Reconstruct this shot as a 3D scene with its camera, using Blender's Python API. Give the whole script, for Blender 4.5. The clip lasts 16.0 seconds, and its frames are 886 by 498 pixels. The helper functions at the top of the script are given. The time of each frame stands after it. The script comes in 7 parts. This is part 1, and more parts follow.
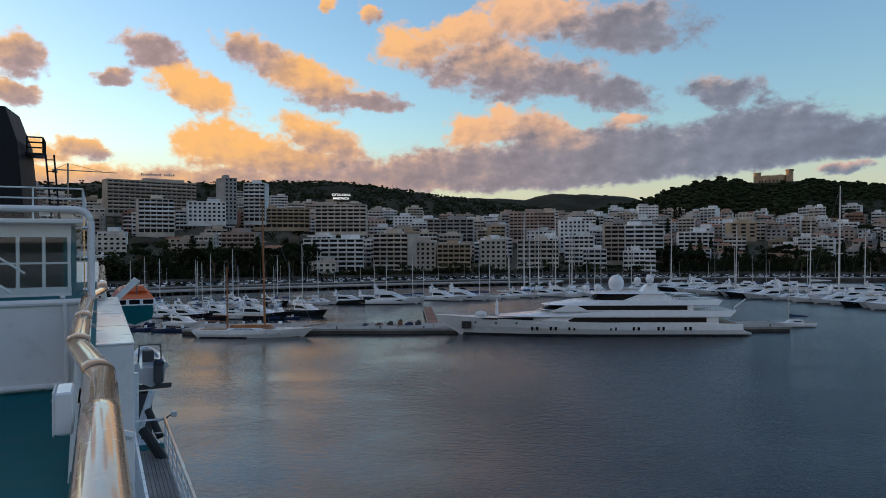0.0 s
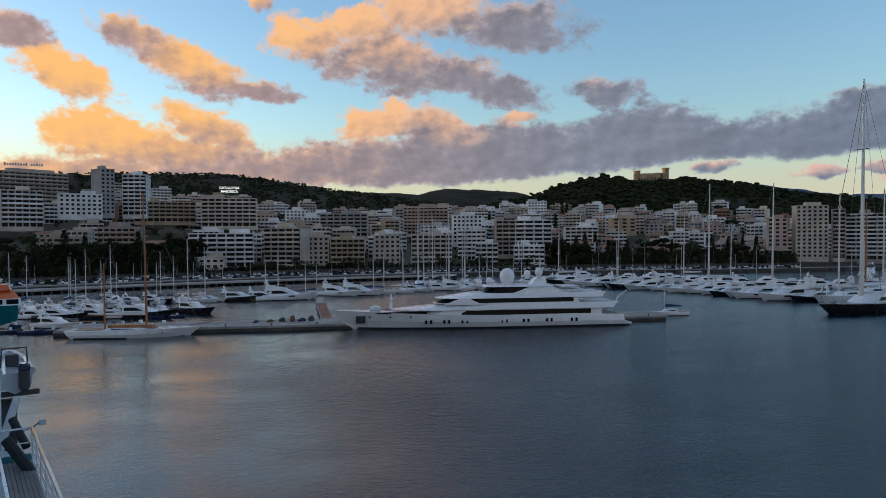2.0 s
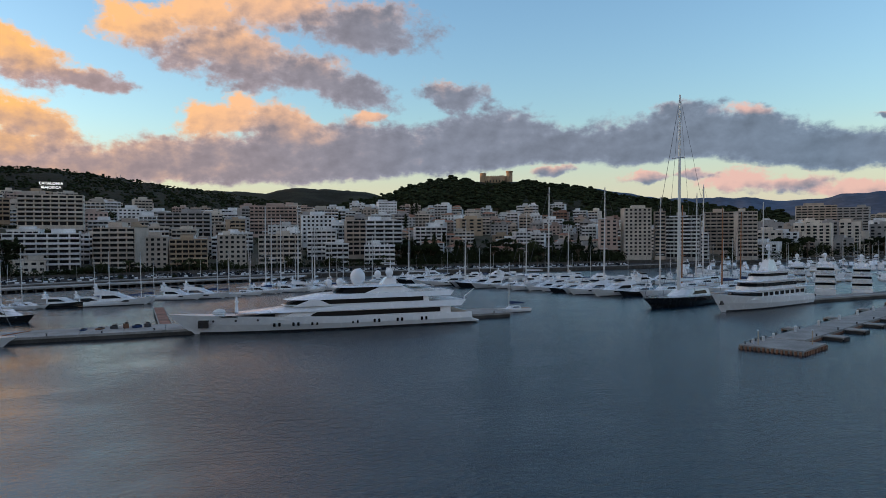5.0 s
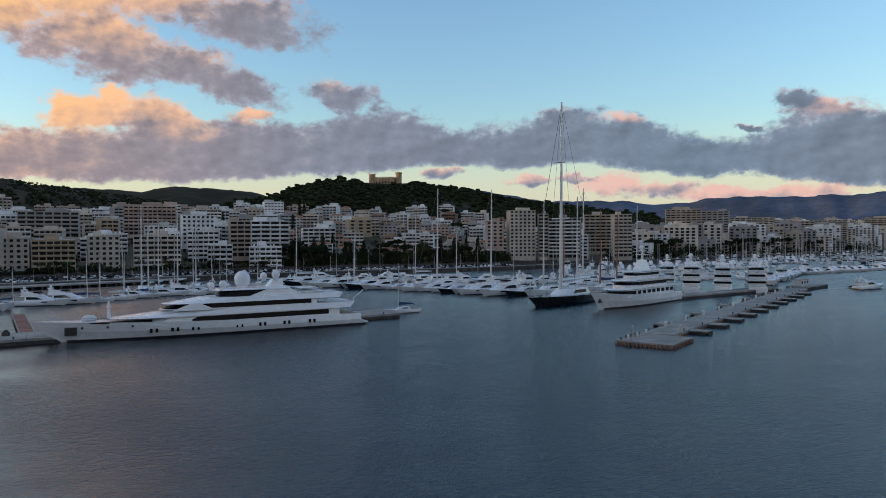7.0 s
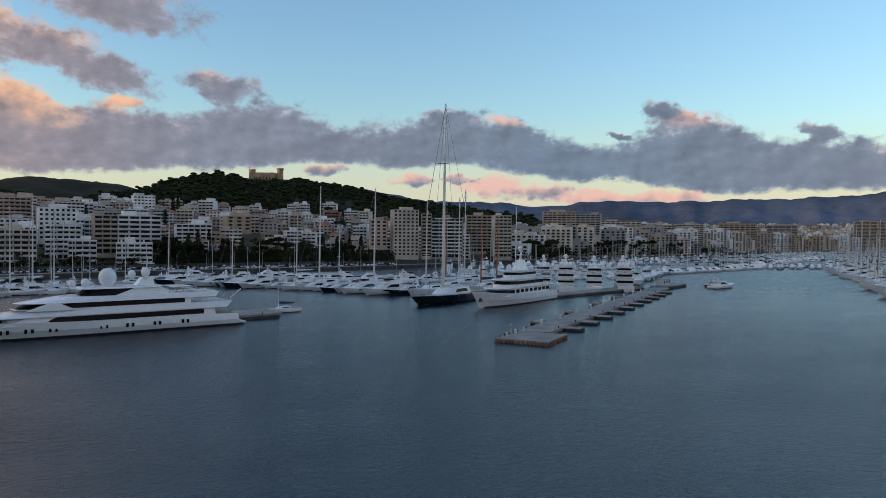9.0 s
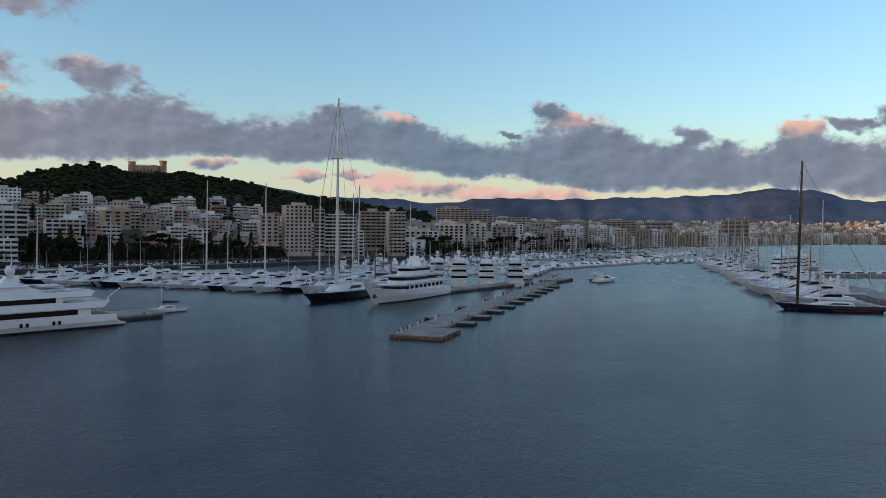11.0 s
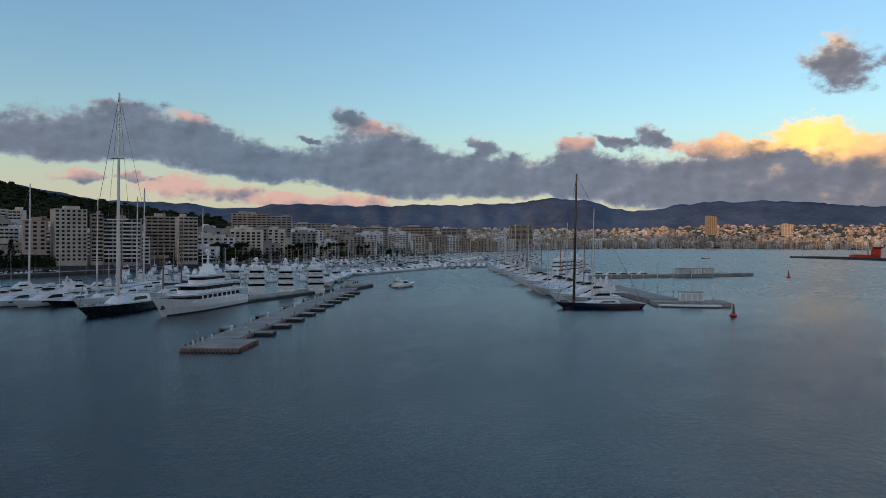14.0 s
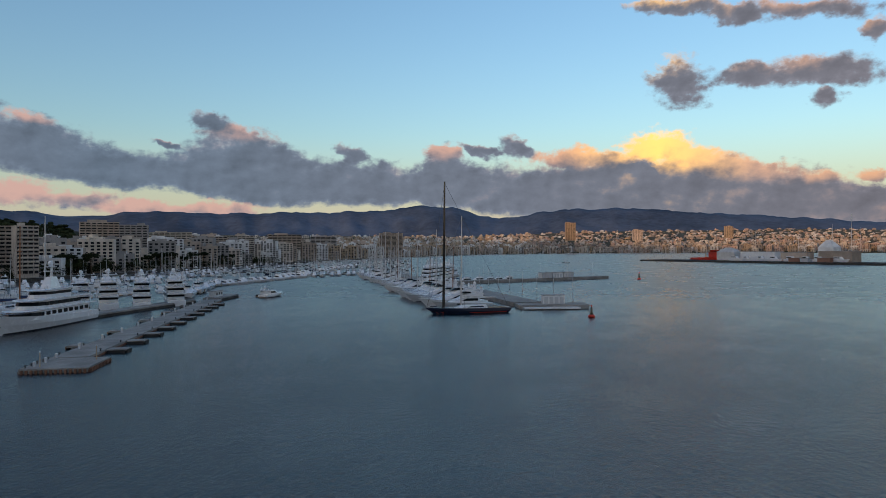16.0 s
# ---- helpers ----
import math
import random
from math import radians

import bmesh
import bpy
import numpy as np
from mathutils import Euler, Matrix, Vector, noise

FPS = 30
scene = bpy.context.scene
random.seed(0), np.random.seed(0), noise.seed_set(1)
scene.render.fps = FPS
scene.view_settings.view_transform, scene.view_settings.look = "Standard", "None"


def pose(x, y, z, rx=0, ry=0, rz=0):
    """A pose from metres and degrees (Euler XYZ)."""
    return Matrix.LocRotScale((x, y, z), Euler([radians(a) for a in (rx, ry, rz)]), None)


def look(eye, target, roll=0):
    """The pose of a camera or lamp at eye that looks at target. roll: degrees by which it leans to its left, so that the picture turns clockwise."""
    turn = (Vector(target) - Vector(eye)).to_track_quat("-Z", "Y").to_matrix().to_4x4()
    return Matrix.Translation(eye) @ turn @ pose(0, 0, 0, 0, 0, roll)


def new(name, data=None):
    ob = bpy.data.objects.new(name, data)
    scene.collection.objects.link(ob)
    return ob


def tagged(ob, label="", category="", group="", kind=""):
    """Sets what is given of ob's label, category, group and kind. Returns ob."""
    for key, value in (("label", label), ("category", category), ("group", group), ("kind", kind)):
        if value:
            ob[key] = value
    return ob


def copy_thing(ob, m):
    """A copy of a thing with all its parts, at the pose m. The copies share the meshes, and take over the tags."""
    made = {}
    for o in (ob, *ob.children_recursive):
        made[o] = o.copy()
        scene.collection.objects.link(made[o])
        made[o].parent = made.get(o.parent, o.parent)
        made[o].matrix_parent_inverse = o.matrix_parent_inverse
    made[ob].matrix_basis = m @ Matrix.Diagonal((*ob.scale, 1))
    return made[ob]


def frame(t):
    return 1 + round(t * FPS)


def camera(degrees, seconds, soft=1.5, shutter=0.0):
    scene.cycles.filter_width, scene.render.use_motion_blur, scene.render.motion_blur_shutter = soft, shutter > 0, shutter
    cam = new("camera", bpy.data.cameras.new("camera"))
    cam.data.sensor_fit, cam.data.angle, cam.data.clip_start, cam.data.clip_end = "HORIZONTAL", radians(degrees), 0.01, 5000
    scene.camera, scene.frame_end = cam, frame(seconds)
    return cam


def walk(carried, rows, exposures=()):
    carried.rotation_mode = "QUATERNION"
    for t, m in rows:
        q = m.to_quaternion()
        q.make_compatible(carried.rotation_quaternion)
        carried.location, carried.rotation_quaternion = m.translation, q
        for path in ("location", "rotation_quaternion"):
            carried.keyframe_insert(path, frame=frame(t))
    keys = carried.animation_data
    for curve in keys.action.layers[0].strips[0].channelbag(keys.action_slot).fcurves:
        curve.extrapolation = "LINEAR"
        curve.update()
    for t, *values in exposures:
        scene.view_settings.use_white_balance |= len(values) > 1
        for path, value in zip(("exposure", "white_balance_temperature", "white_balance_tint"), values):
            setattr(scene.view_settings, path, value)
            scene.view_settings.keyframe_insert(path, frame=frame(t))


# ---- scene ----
cam = camera(65.84, 16.0, soft=0.6)
EYE, LEAN = 22.5, 0.6
ROWS = [  # seconds, step aside, yaw, pitch, roll
    (0, 0.000, 0.00, -0.37, 0.38),
    (0.5, 0.015, -2.30, -0.49, 0.34),
    (1, 0.030, -4.52, -0.61, 0.32),
    (1.5, 0.045, -6.73, -0.70, 0.24),
    (2, 0.060, -8.84, -0.78, 0.25),
    (2.5, 0.075, -10.86, -0.80, 0.13),
    (3, 0.090, -12.84, -0.82, 0.12),
    (3.5, 0.096, -14.84, -0.84, 0.16),
    (6, 0.126, -25.83, -0.61, 0.09),
    (6.5, 0.132, -28.14, -0.59, 0.07),
    (7, 0.138, -30.53, -0.59, 0.18),
    (7.5, 0.144, -33.01, -0.59, 0.40),
    (8, 0.150, -35.51, -0.56, 0.63),
    (8.5, 0.156, -37.97, -0.55, 0.80),
    (11, 0.186, -49.11, -0.77, 0.85),
    (11.5, 0.192, -51.65, -0.72, 0.79),
    (12, 0.198, -54.37, -0.62, 0.70),
    (12.5, 0.204, -57.19, -0.51, 0.66),
    (13, 0.210, -59.99, -0.39, 0.60),
    (13.5, 0.216, -62.81, -0.23, 0.57),
    (14, 0.222, -65.69, -0.05, 0.51),
    (14.5, 0.228, -68.57, 0.12, 0.33),
    (15, 0.234, -71.41, 0.28, 0.20),
    (15.5, 0.240, -74.04, 0.42, 0.01),
    (16, 0.246, -76.52, 0.59, -0.25),
]
walk(cam, [(t, pose(0, 0, EYE, 0, LEAN, 0) @ pose(x, -0.25 * x, 0, 90 + pitch, 0, yaw) @ pose(0, 0, 0, 0, 0, roll))
           for t, x, yaw, pitch, roll in ROWS],
     [(0, 0.0), (3, 0.06), (7, 0.16), (10, 0.12), (13, -0.02), (16, -0.22)])

# ---- sky, clouds and sun ----
SUN_AZ, SUN_EL = -65.0, 2.0


class Tree:
    """Short hand for node graphs."""

    def __init__(self, tree):
        self.t = tree

    def node(self, kind, *links, **sets):
        n = self.t.nodes.new(kind)
        for key, value in sets.items():
            if key.startswith("in_"):
                n.inputs[int(key[3:])].default_value = value
            else:
                setattr(n, key, value)
        for i, link in enumerate(links):
            if link is not None:
                if isinstance(link, (int, float)):
                    n.inputs[i].default_value = link
                else:
                    self.t.links.new(link, n.inputs[i])
        return n

    def math(self, op, *links, clamp=False):
        return self.node("ShaderNodeMath", *links, operation=op, use_clamp=clamp).outputs[0]

    def mix(self, fac, a, b, blend="MIX"):
        n = self.t.nodes.new("ShaderNodeMix")
        n.data_type, n.blend_type = "RGBA", blend
        for i, v in ((0, fac), (6, a), (7, b)):
            if isinstance(v, (int, float)):
                n.inputs[i].default_value = v
            elif isinstance(v, tuple):
                n.inputs[i].default_value = (*v, 1)
            else:
                self.t.links.new(v, n.inputs[i])
        return n.outputs[2]

    def ramp(self, fac, lo, hi):
        n = self.node("ShaderNodeMapRange", fac, interpolation_type="SMOOTHSTEP")
        n.inputs[1].default_value, n.inputs[2].default_value = lo, hi
        return n.outputs[0]

    def noise(self, vec, scale, detail=4.0, rough=0.55):
        n = self.node("ShaderNodeTexNoise", vec)
        n.inputs["Scale"].default_value, n.inputs["Detail"].default_value, n.inputs["Roughness"].default_value = scale, detail, rough
        return n.outputs[0]


# Cloud heaps: bearing, height, half width, half height (degrees), tilt, share of sunlight
HEAPS_WEST = [
    (-32.0, 13.4, 1.72, 1.51, 7, 0.35),
    (-32.0, 10.7, 1.44, 0.85, -3, 0.40),
    (-23.1, 14.7, 2.01, 1.30, -9, 0.10),
    (-25.5, 12.7, 1.36, 0.53, 15, 0.15),
    (-19.9, 12.0, 3.11, 1.36, -21, 0.85),
    (-15.8, 15.3, 2.72, 1.18, -6, 0.30),
    (-11.1, 13.3, 4.19, 1.58, -22, 0.62),
    (-6.7, 11.7, 3.17, 0.67, -3, 0.10),
    (-6.0, 18.7, 0.84, 0.71, 1, 0.70),
    (-9.7, 18.9, 0.92, 0.54, 2, 0.80),
    (-1.8, 16.1, 3.30, 1.56, 10, 0.75),
    (2.2, 17.3, 2.59, 1.28, 0, 0.80),
]
HEAPS_MIDDLE = [
    (4.6, 14.2, 6.33, 2.12, -11, 0.32),
    (11.5, 12.8, 5.53, 1.67, -16, 0.08),
    (8.6, 18.2, 4.85, 1.76, -2, 0.62),
    (15.1, 17.0, 4.93, 1.87, -4, 0.12),
    (-18.4, 8.1, 3.20, 1.67, 2, 0.85),
    (-14.9, 7.7, 2.74, 1.34, 1, 0.80),
    (-10.0, 8.6, 3.58, 1.27, -18, 0.55),
    (-12.3, 6.7, 6.33, 1.27, 1, 0.50),
    (-30.8, 6.9, 2.17, 0.80, -11, 0.75),
    (-27.4, 7.1, 1.80, 0.70, -8, 0.50),
    (-29.8, 5.1, 4.65, 0.89, 2, 0.65),
    (4.1, 9.5, 3.76, 1.28, 7, 0.75),
    (8.5, 8.9, 3.93, 1.73, -16, 0.45),
    (5.0, 10.8, 1.50, 0.72, -1, 0.95),
    (15.1, 9.9, 1.23, 0.57, -2, 0.80),
    (22.1, 11.5, 3.17, 0.92, -14, 0.05),
]
HEAPS_NORTH = [
    (22.2, 11.7, 2.72, 0.88, -8, 0.05),
    (39.7, 9.8, 1.75, 0.63, 2, 0.12),
    (57.7, 10.2, 1.47, 0.54, -11, 0.05),
    (60.4, 8.9, 2.72, 0.81, -11, 0.35),
    (54.5, 8.2, 1.21, 0.23, -15, 0.10),
    (45.3, 9.4, 1.31, 0.50, -8, 0.60),
    (77.0, 8.1, 1.32, 0.61, -3, 0.75),
    (79.2, 8.2, 1.48, 0.40, -22, 0.05),
    (44.6, 4.2, 3.01, 0.79, 0, 0.85),
    (48.2, 3.9, 2.36, 0.66, 0, 0.60),
    (52.7, 3.3, 2.92, 0.56, 0, 0.80),
    (57.3, 3.3, 3.42, 0.51, 0, 0.80),
    (41.4, 4.8, 1.49, 0.32, 1, 0.30),
    (30.4, 5.4, 1.62, 0.40, 2, 0.35),
    (37.7, 4.7, 1.91, 0.41, 1, 0.50),
    (68.8, 8.1, 1.25, 0.56, -22, 0.05),
]
HEAPS_GOLD = [
    (93.8, 8.0, 2.50, 1.33, -2, 1.00),
    (96.6, 6.9, 3.00, 1.05, -14, 0.85),
    (92.6, 6.6, 1.05, 0.63, -2, -0.30),
    (87.1, 7.3, 3.29, 0.91, -1, 0.62),
    (90.3, 6.9, 2.23, 0.77, -2, 0.50),
    (101.4, 5.6, 2.41, 0.85, -15, 0.55),
    (105.7, 4.9, 1.51, 0.53, -3, 0.50),
    (108.7, 5.0, 1.22, 0.48, -3, 0.65),
    (82.8, 8.3, 1.31, 0.74, -26, 0.00),
    (79.9, 8.3, 1.60, 0.37, -10, 0.05),
    (69.0, 7.8, 1.02, 0.87, 0, 0.05),
    (76.9, 7.8, 1.42, 0.74, 0, 0.45),
]
HEAPS_EAST = [
    (95.8, 12.9, 2.11, 1.61, -4, 0.05),
    (100.9, 12.8, 2.83, 0.82, -6, 0.05),
    (105.4, 12.6, 3.35, 1.02, -2, 0.10),
    (105.8, 10.9, 1.15, 0.79, -6, 0.05),
    (95.6, 18.4, 3.31, 0.52, -6, 0.20),
    (99.7, 17.5, 1.85, 0.67, -7, 0.15),
    (104.7, 17.1, 3.12, 0.65, -8, 0.25),
    (108.9, 14.9, 0.75, 0.74, -9, 0.15),
]
# The long bank: upper and lower edge by bearing
BANK_TOP = [(-40, 5.4), (-29.4, 5.4), (-21.8, 5.9), (-8.6, 6.6), (-3.9, 7.4), (3.1, 8.3), (10.1, 9), (14.6, 9.7), (19, 8.7), (20.8, 9.3), (23.1, 10.3), (28.1,
            10.4), (30.6, 9.1), (35.9, 9), (39, 10.2), (42.3, 9.9), (45.5, 9.7), (47.9, 8.9), (51.2, 7.5), (54.5, 7.2), (59.1, 9.2), (61.8, 9.4), (65.8, 7.3),
            (70, 7.1), (73.6, 6.6), (77, 8.4), (80.3, 6.5), (87.6, 7), (97.6, 7.4), (103.5, 5.7), (109.2, 4.4), (120, 4.4)]
BANK_LOW = [(-40, 3.7), (-29.4, 3.7), (-13.2, 4.1), (0.8, 4.5), (10.1, 4.5), (19, 5.2), (23.1, 5.3), (27, 5.9), (30.6, 6.2), (34.1, 6.2), (36.8, 5.8), (40.4,
            6.3), (44.1, 6), (46, 5.4), (49.8, 4.8), (54.5, 4.9), (57.3, 4.2), (61.4, 3.7), (65.9, 3.7), (70.1, 3.9), (74.1, 3.8), (82, 2.6), (95.5, 2.1), (107.1,
            1.5), (120, 1.5)]
# Colours of shaded and of sunlit cloud by bearing
CLOUD_SHADE = [(-40, (0.40, 0.30, 0.30)), (-12, (0.38, 0.275, 0.27)), (4, (0.28, 0.24, 0.265)), (20, (0.20, 0.218, 0.275)), (50, (0.15, 0.20, 0.27)), (80, (0.185, 0.212, 0.27)), (110, (0.21, 0.205, 0.24))]
CLOUD_LIGHT = [(-40, (1.0, 0.54, 0.20)), (-12, (1.0, 0.53, 0.19)), (6, (0.92, 0.52, 0.29)), (40, (0.74, 0.48, 0.42)), (76, (0.78, 0.48, 0.39)), (86, (0.95, 0.52, 0.33)), (94, (1.9, 1.05, 0.28)), (101, (0.95, 0.55, 0.36)), (112, (0.95, 0.52, 0.30))]
HAZE = [(-40, (0.64, 0.51, 0.36)), (-8, (0.64, 0.56, 0.47)), (30, (0.63, 0.60, 0.57)), (112, (0.66, 0.61, 0.58))]
BANK_SUN = [(-40, (0.45,) * 3), (-14, (0.42,) * 3), (2, (0.20,) * 3), (22, (0.02,) * 3), (70, (0.0,) * 3), (92, (0.10,) * 3), (112, (0.16,) * 3)]


def build_world():
    world = bpy.data.worlds.new("evening_sky")
    scene.world = world
    world.use_nodes = True
    g = Tree(world.node_tree)
    world.node_tree.nodes.clear()
    sky = g.node("ShaderNodeTexSky", sky_type="NISHITA", sun_disc=False, sun_elevation=radians(SUN_EL), sun_rotation=radians(SUN_AZ),
                 air_density=1.0, dust_density=0.7, ozone_density=1.8)
    way = g.node("ShaderNodeTexCoord").outputs["Generated"]
    sep = g.node("ShaderNodeSeparateXYZ", way).outputs
    az = g.math("MULTIPLY", g.math("ARCTAN2", sep[0], sep[1]), 180 / math.pi)
    el = g.math("MULTIPLY", g.math("ARCSINE", sep[2]), 180 / math.pi)
    place = g.node("ShaderNodeCombineXYZ", az, el, 0.0).outputs[0]
    flat = g.node("ShaderNodeCombineXYZ", az, g.math("MULTIPLY", el, 1.35), 0.0).outputs[0]
    shifted = g.node("ShaderNodeVectorMath", flat, operation="ADD")
    shifted.inputs[1].default_value = (-0.55, 0.55, 0.0)
    # broad billows, their neighbour towards the light, and fine curls
    big, lee = g.noise(flat, 0.30, 6.0, 0.52), g.noise(shifted.outputs[0], 0.30, 6.0, 0.52)
    fine = g.noise(flat, 1.1, 6.0, 0.60)
    part_way = g.math("DIVIDE", g.math("ADD", az, 40.0), 160.0)

    def along(rows):
        """A colour that changes with the bearing."""
        n = g.node("ShaderNodeValToRGB", part_way)
        e = n.color_ramp.elements
        while len(e) < len(rows):
            e.new(0.5)
        for stop, (a, c) in zip(e, rows):
            stop.position = (a + 40) / 160
            stop.color = (*c, 1)
        return n.outputs[0]

    def edge(rows):
        return g.math("MULTIPLY", along([(a, (h / 25,) * 3) for a, h in rows]), 25.0)

    # ragged outlines at two sizes
    torn = place
    for size, push in ((0.42, (2.6, 1.3, 0)), (1.6, (0.9, 0.5, 0))):
        n = g.node("ShaderNodeTexNoise", flat)
        n.inputs["Scale"].default_value, n.inputs["Detail"].default_value = size, 3.0
        swing = g.node("ShaderNodeVectorMath", n.outputs["Color"], operation="SUBTRACT")
        swing.inputs[1].default_value = (0.5, 0.5, 0.5)
        step = g.node("ShaderNodeVectorMath", swing.outputs[0], operation="MULTIPLY")
        step.inputs[1].default_value = push
        torn = g.node("ShaderNodeVectorMath", torn, step.outputs[0], operation="ADD").outputs[0]
    # the bank, as a distance from its middle line that is 1 at its edges
    over, below = g.math("SUBTRACT", el, edge(BANK_TOP)), g.math("SUBTRACT", edge(BANK_LOW), el)
    near = g.math("ADD", g.math("MAXIMUM", g.math("MULTIPLY", over, 0.62), g.math("MULTIPLY", below, 1.3)), 1.0)
    bank_lit = g.math("ADD", along(BANK_SUN), g.math("MULTIPLY", g.ramp(over, -1.6, 0.2), 0.12))
    weight = g.math("POWER", g.math("MAXIMUM", g.math("SUBTRACT", 1.7, near), 0.001), 3.0)
    weight = g.math("MINIMUM", g.math("MULTIPLY", weight, 0.35), 0.35)
    light = g.math("MULTIPLY", bank_lit, weight)
    for a, e, ra, re, tilt, sunny in (*HEAPS_WEST, *HEAPS_MIDDLE, *HEAPS_NORTH, *HEAPS_GOLD, *HEAPS_EAST):
        m = g.node("ShaderNodeMapping", torn, vector_type="TEXTURE")
        m.inputs[1].default_value, m.inputs[2].default_value, m.inputs[3].default_value = (a, e, 0), (0, 0, radians(tilt)), (ra, re, 1)
        d = g.node("ShaderNodeVectorMath", m.outputs[0], operation="LENGTH").outputs["Value"]
        # each heap is lit on its upper side and towards the sunset
        face = g.node("ShaderNodeVectorMath", m.outputs[0], operation="DOT_PRODUCT")
        face.inputs[1].default_value = (-0.14, 0.34, 0)
        lit = g.math("ADD", face.outputs["Value"], sunny)
        w = g.math("POWER", g.math("MAXIMUM", g.math("SUBTRACT", 1.8, d), 0.001), 3.0)
        weight, light = g.math("ADD", weight, w), g.math("MULTIPLY_ADD", w, lit, light)
        near = g.math("SMOOTH_MIN", near, d, 0.22)
    lit = g.math("DIVIDE", light, weight)

    gain = g.node("ShaderNodeVectorMath", sky.outputs[0], operation="SCALE")
    gain.inputs[3].default_value = SKY_GAIN
    out = g.mix(1.0, gain.outputs[0], SKY_TINT, "MULTIPLY")
    # haze along the horizon
    out = g.mix(g.math("MULTIPLY", g.ramp(el, 10.0, 1.0), 0.72), out, along(HAZE))
    curl = g.math("ADD", g.math("MULTIPLY", g.math("SUBTRACT", big, 0.5), 2.0), g.math("MULTIPLY", g.math("SUBTRACT", fine, 0.5), 1.25))
    dense = g.math("ADD", near, curl)
    mask = g.ramp(dense, 1.38, 0.74)
    relief = g.math("MULTIPLY", g.math("SUBTRACT", big, lee), 1.15)
    curls = g.math("MULTIPLY", g.math("SUBTRACT", fine, 0.5), 0.22)
    thin = g.math("MULTIPLY", g.ramp(dense, 0.55, 1.15), 0.10)
    lit = g.math("ADD", g.math("ADD", lit, relief), g.math("ADD", curls, thin))
    # folds and paler crowns within the shaded cloud
    fold = g.math("ADD", g.math("MULTIPLY", g.math("SUBTRACT", big, lee), 1.0), g.math("MULTIPLY", g.math("SUBTRACT", fine, 0.5), 0.25))
    fold = g.math("ADD", fold, g.math("ADD", g.math("MULTIPLY", g.ramp(dense, 0.35, 1.15), 0.32), 1.05))
    grey = g.node("ShaderNodeVectorMath", along(CLOUD_SHADE), operation="SCALE")
    world.node_tree.links.new(fold, grey.inputs[3])
    out = g.mix(mask, out, g.mix(g.ramp(lit, 0.13, 1.0), grey.outputs[0], along(CLOUD_LIGHT)))
    # broken, sunlit cover added round the unseen eastern sky, to warm the facades' light
    behind = g.math("ADD", g.ramp(az, 112.0, 135.0), g.ramp(az, -42.0, -70.0), clamp=True)
    low = g.math("MULTIPLY", behind, g.ramp(el, 62.0, 34.0))
    cover = g.math("MULTIPLY", low, g.ramp(g.noise(way, 3.2, 6.0, 0.58), 0.40, 0.58))
    out = g.mix(cover, out, g.mix(g.noise(way, 6.0, 4.0), (0.26, 0.24, 0.26), (0.60, 0.51, 0.47)))
    # high broken cloud towards sunset, added unseen above the lower heaps to brighten water
    high = g.math("MULTIPLY", g.ramp(el, 22.0, 29.0), g.ramp(az, 22.0, -18.0))
    high = g.math("MULTIPLY", g.math("MULTIPLY", high, g.ramp(az, -75.0, -45.0)), g.ramp(g.noise(way, 4.0, 6.0, 0.58), 0.36, 0.56))
    out = g.mix(g.math("MULTIPLY", high, g.ramp(el, 75.0, 50.0)), out, g.mix(g.noise(way, 7.0, 4.0), (0.62, 0.50, 0.46), (1.35, 0.98, 0.72)))
    bg = g.node("ShaderNodeBackground", out, 1.0)
    g.node("ShaderNodeOutputWorld", bg.outputs[0])


SKY_GAIN, SKY_TINT = 0.59, (0.84, 1.0, 1.18)
build_world()
sun = new("sun", bpy.data.lights.new("sun", "SUN"))
sun.data.energy, sun.data.angle, sun.data.color = 2.2, radians(0.5), (1.0, 0.55, 0.26)
sun.matrix_world = look((0, 0, 0), (-math.sin(radians(SUN_AZ)) * math.cos(radians(SUN_EL)),
                                    -math.cos(radians(SUN_AZ)) * math.cos(radians(SUN_EL)), -math.sin(radians(SUN_EL))))

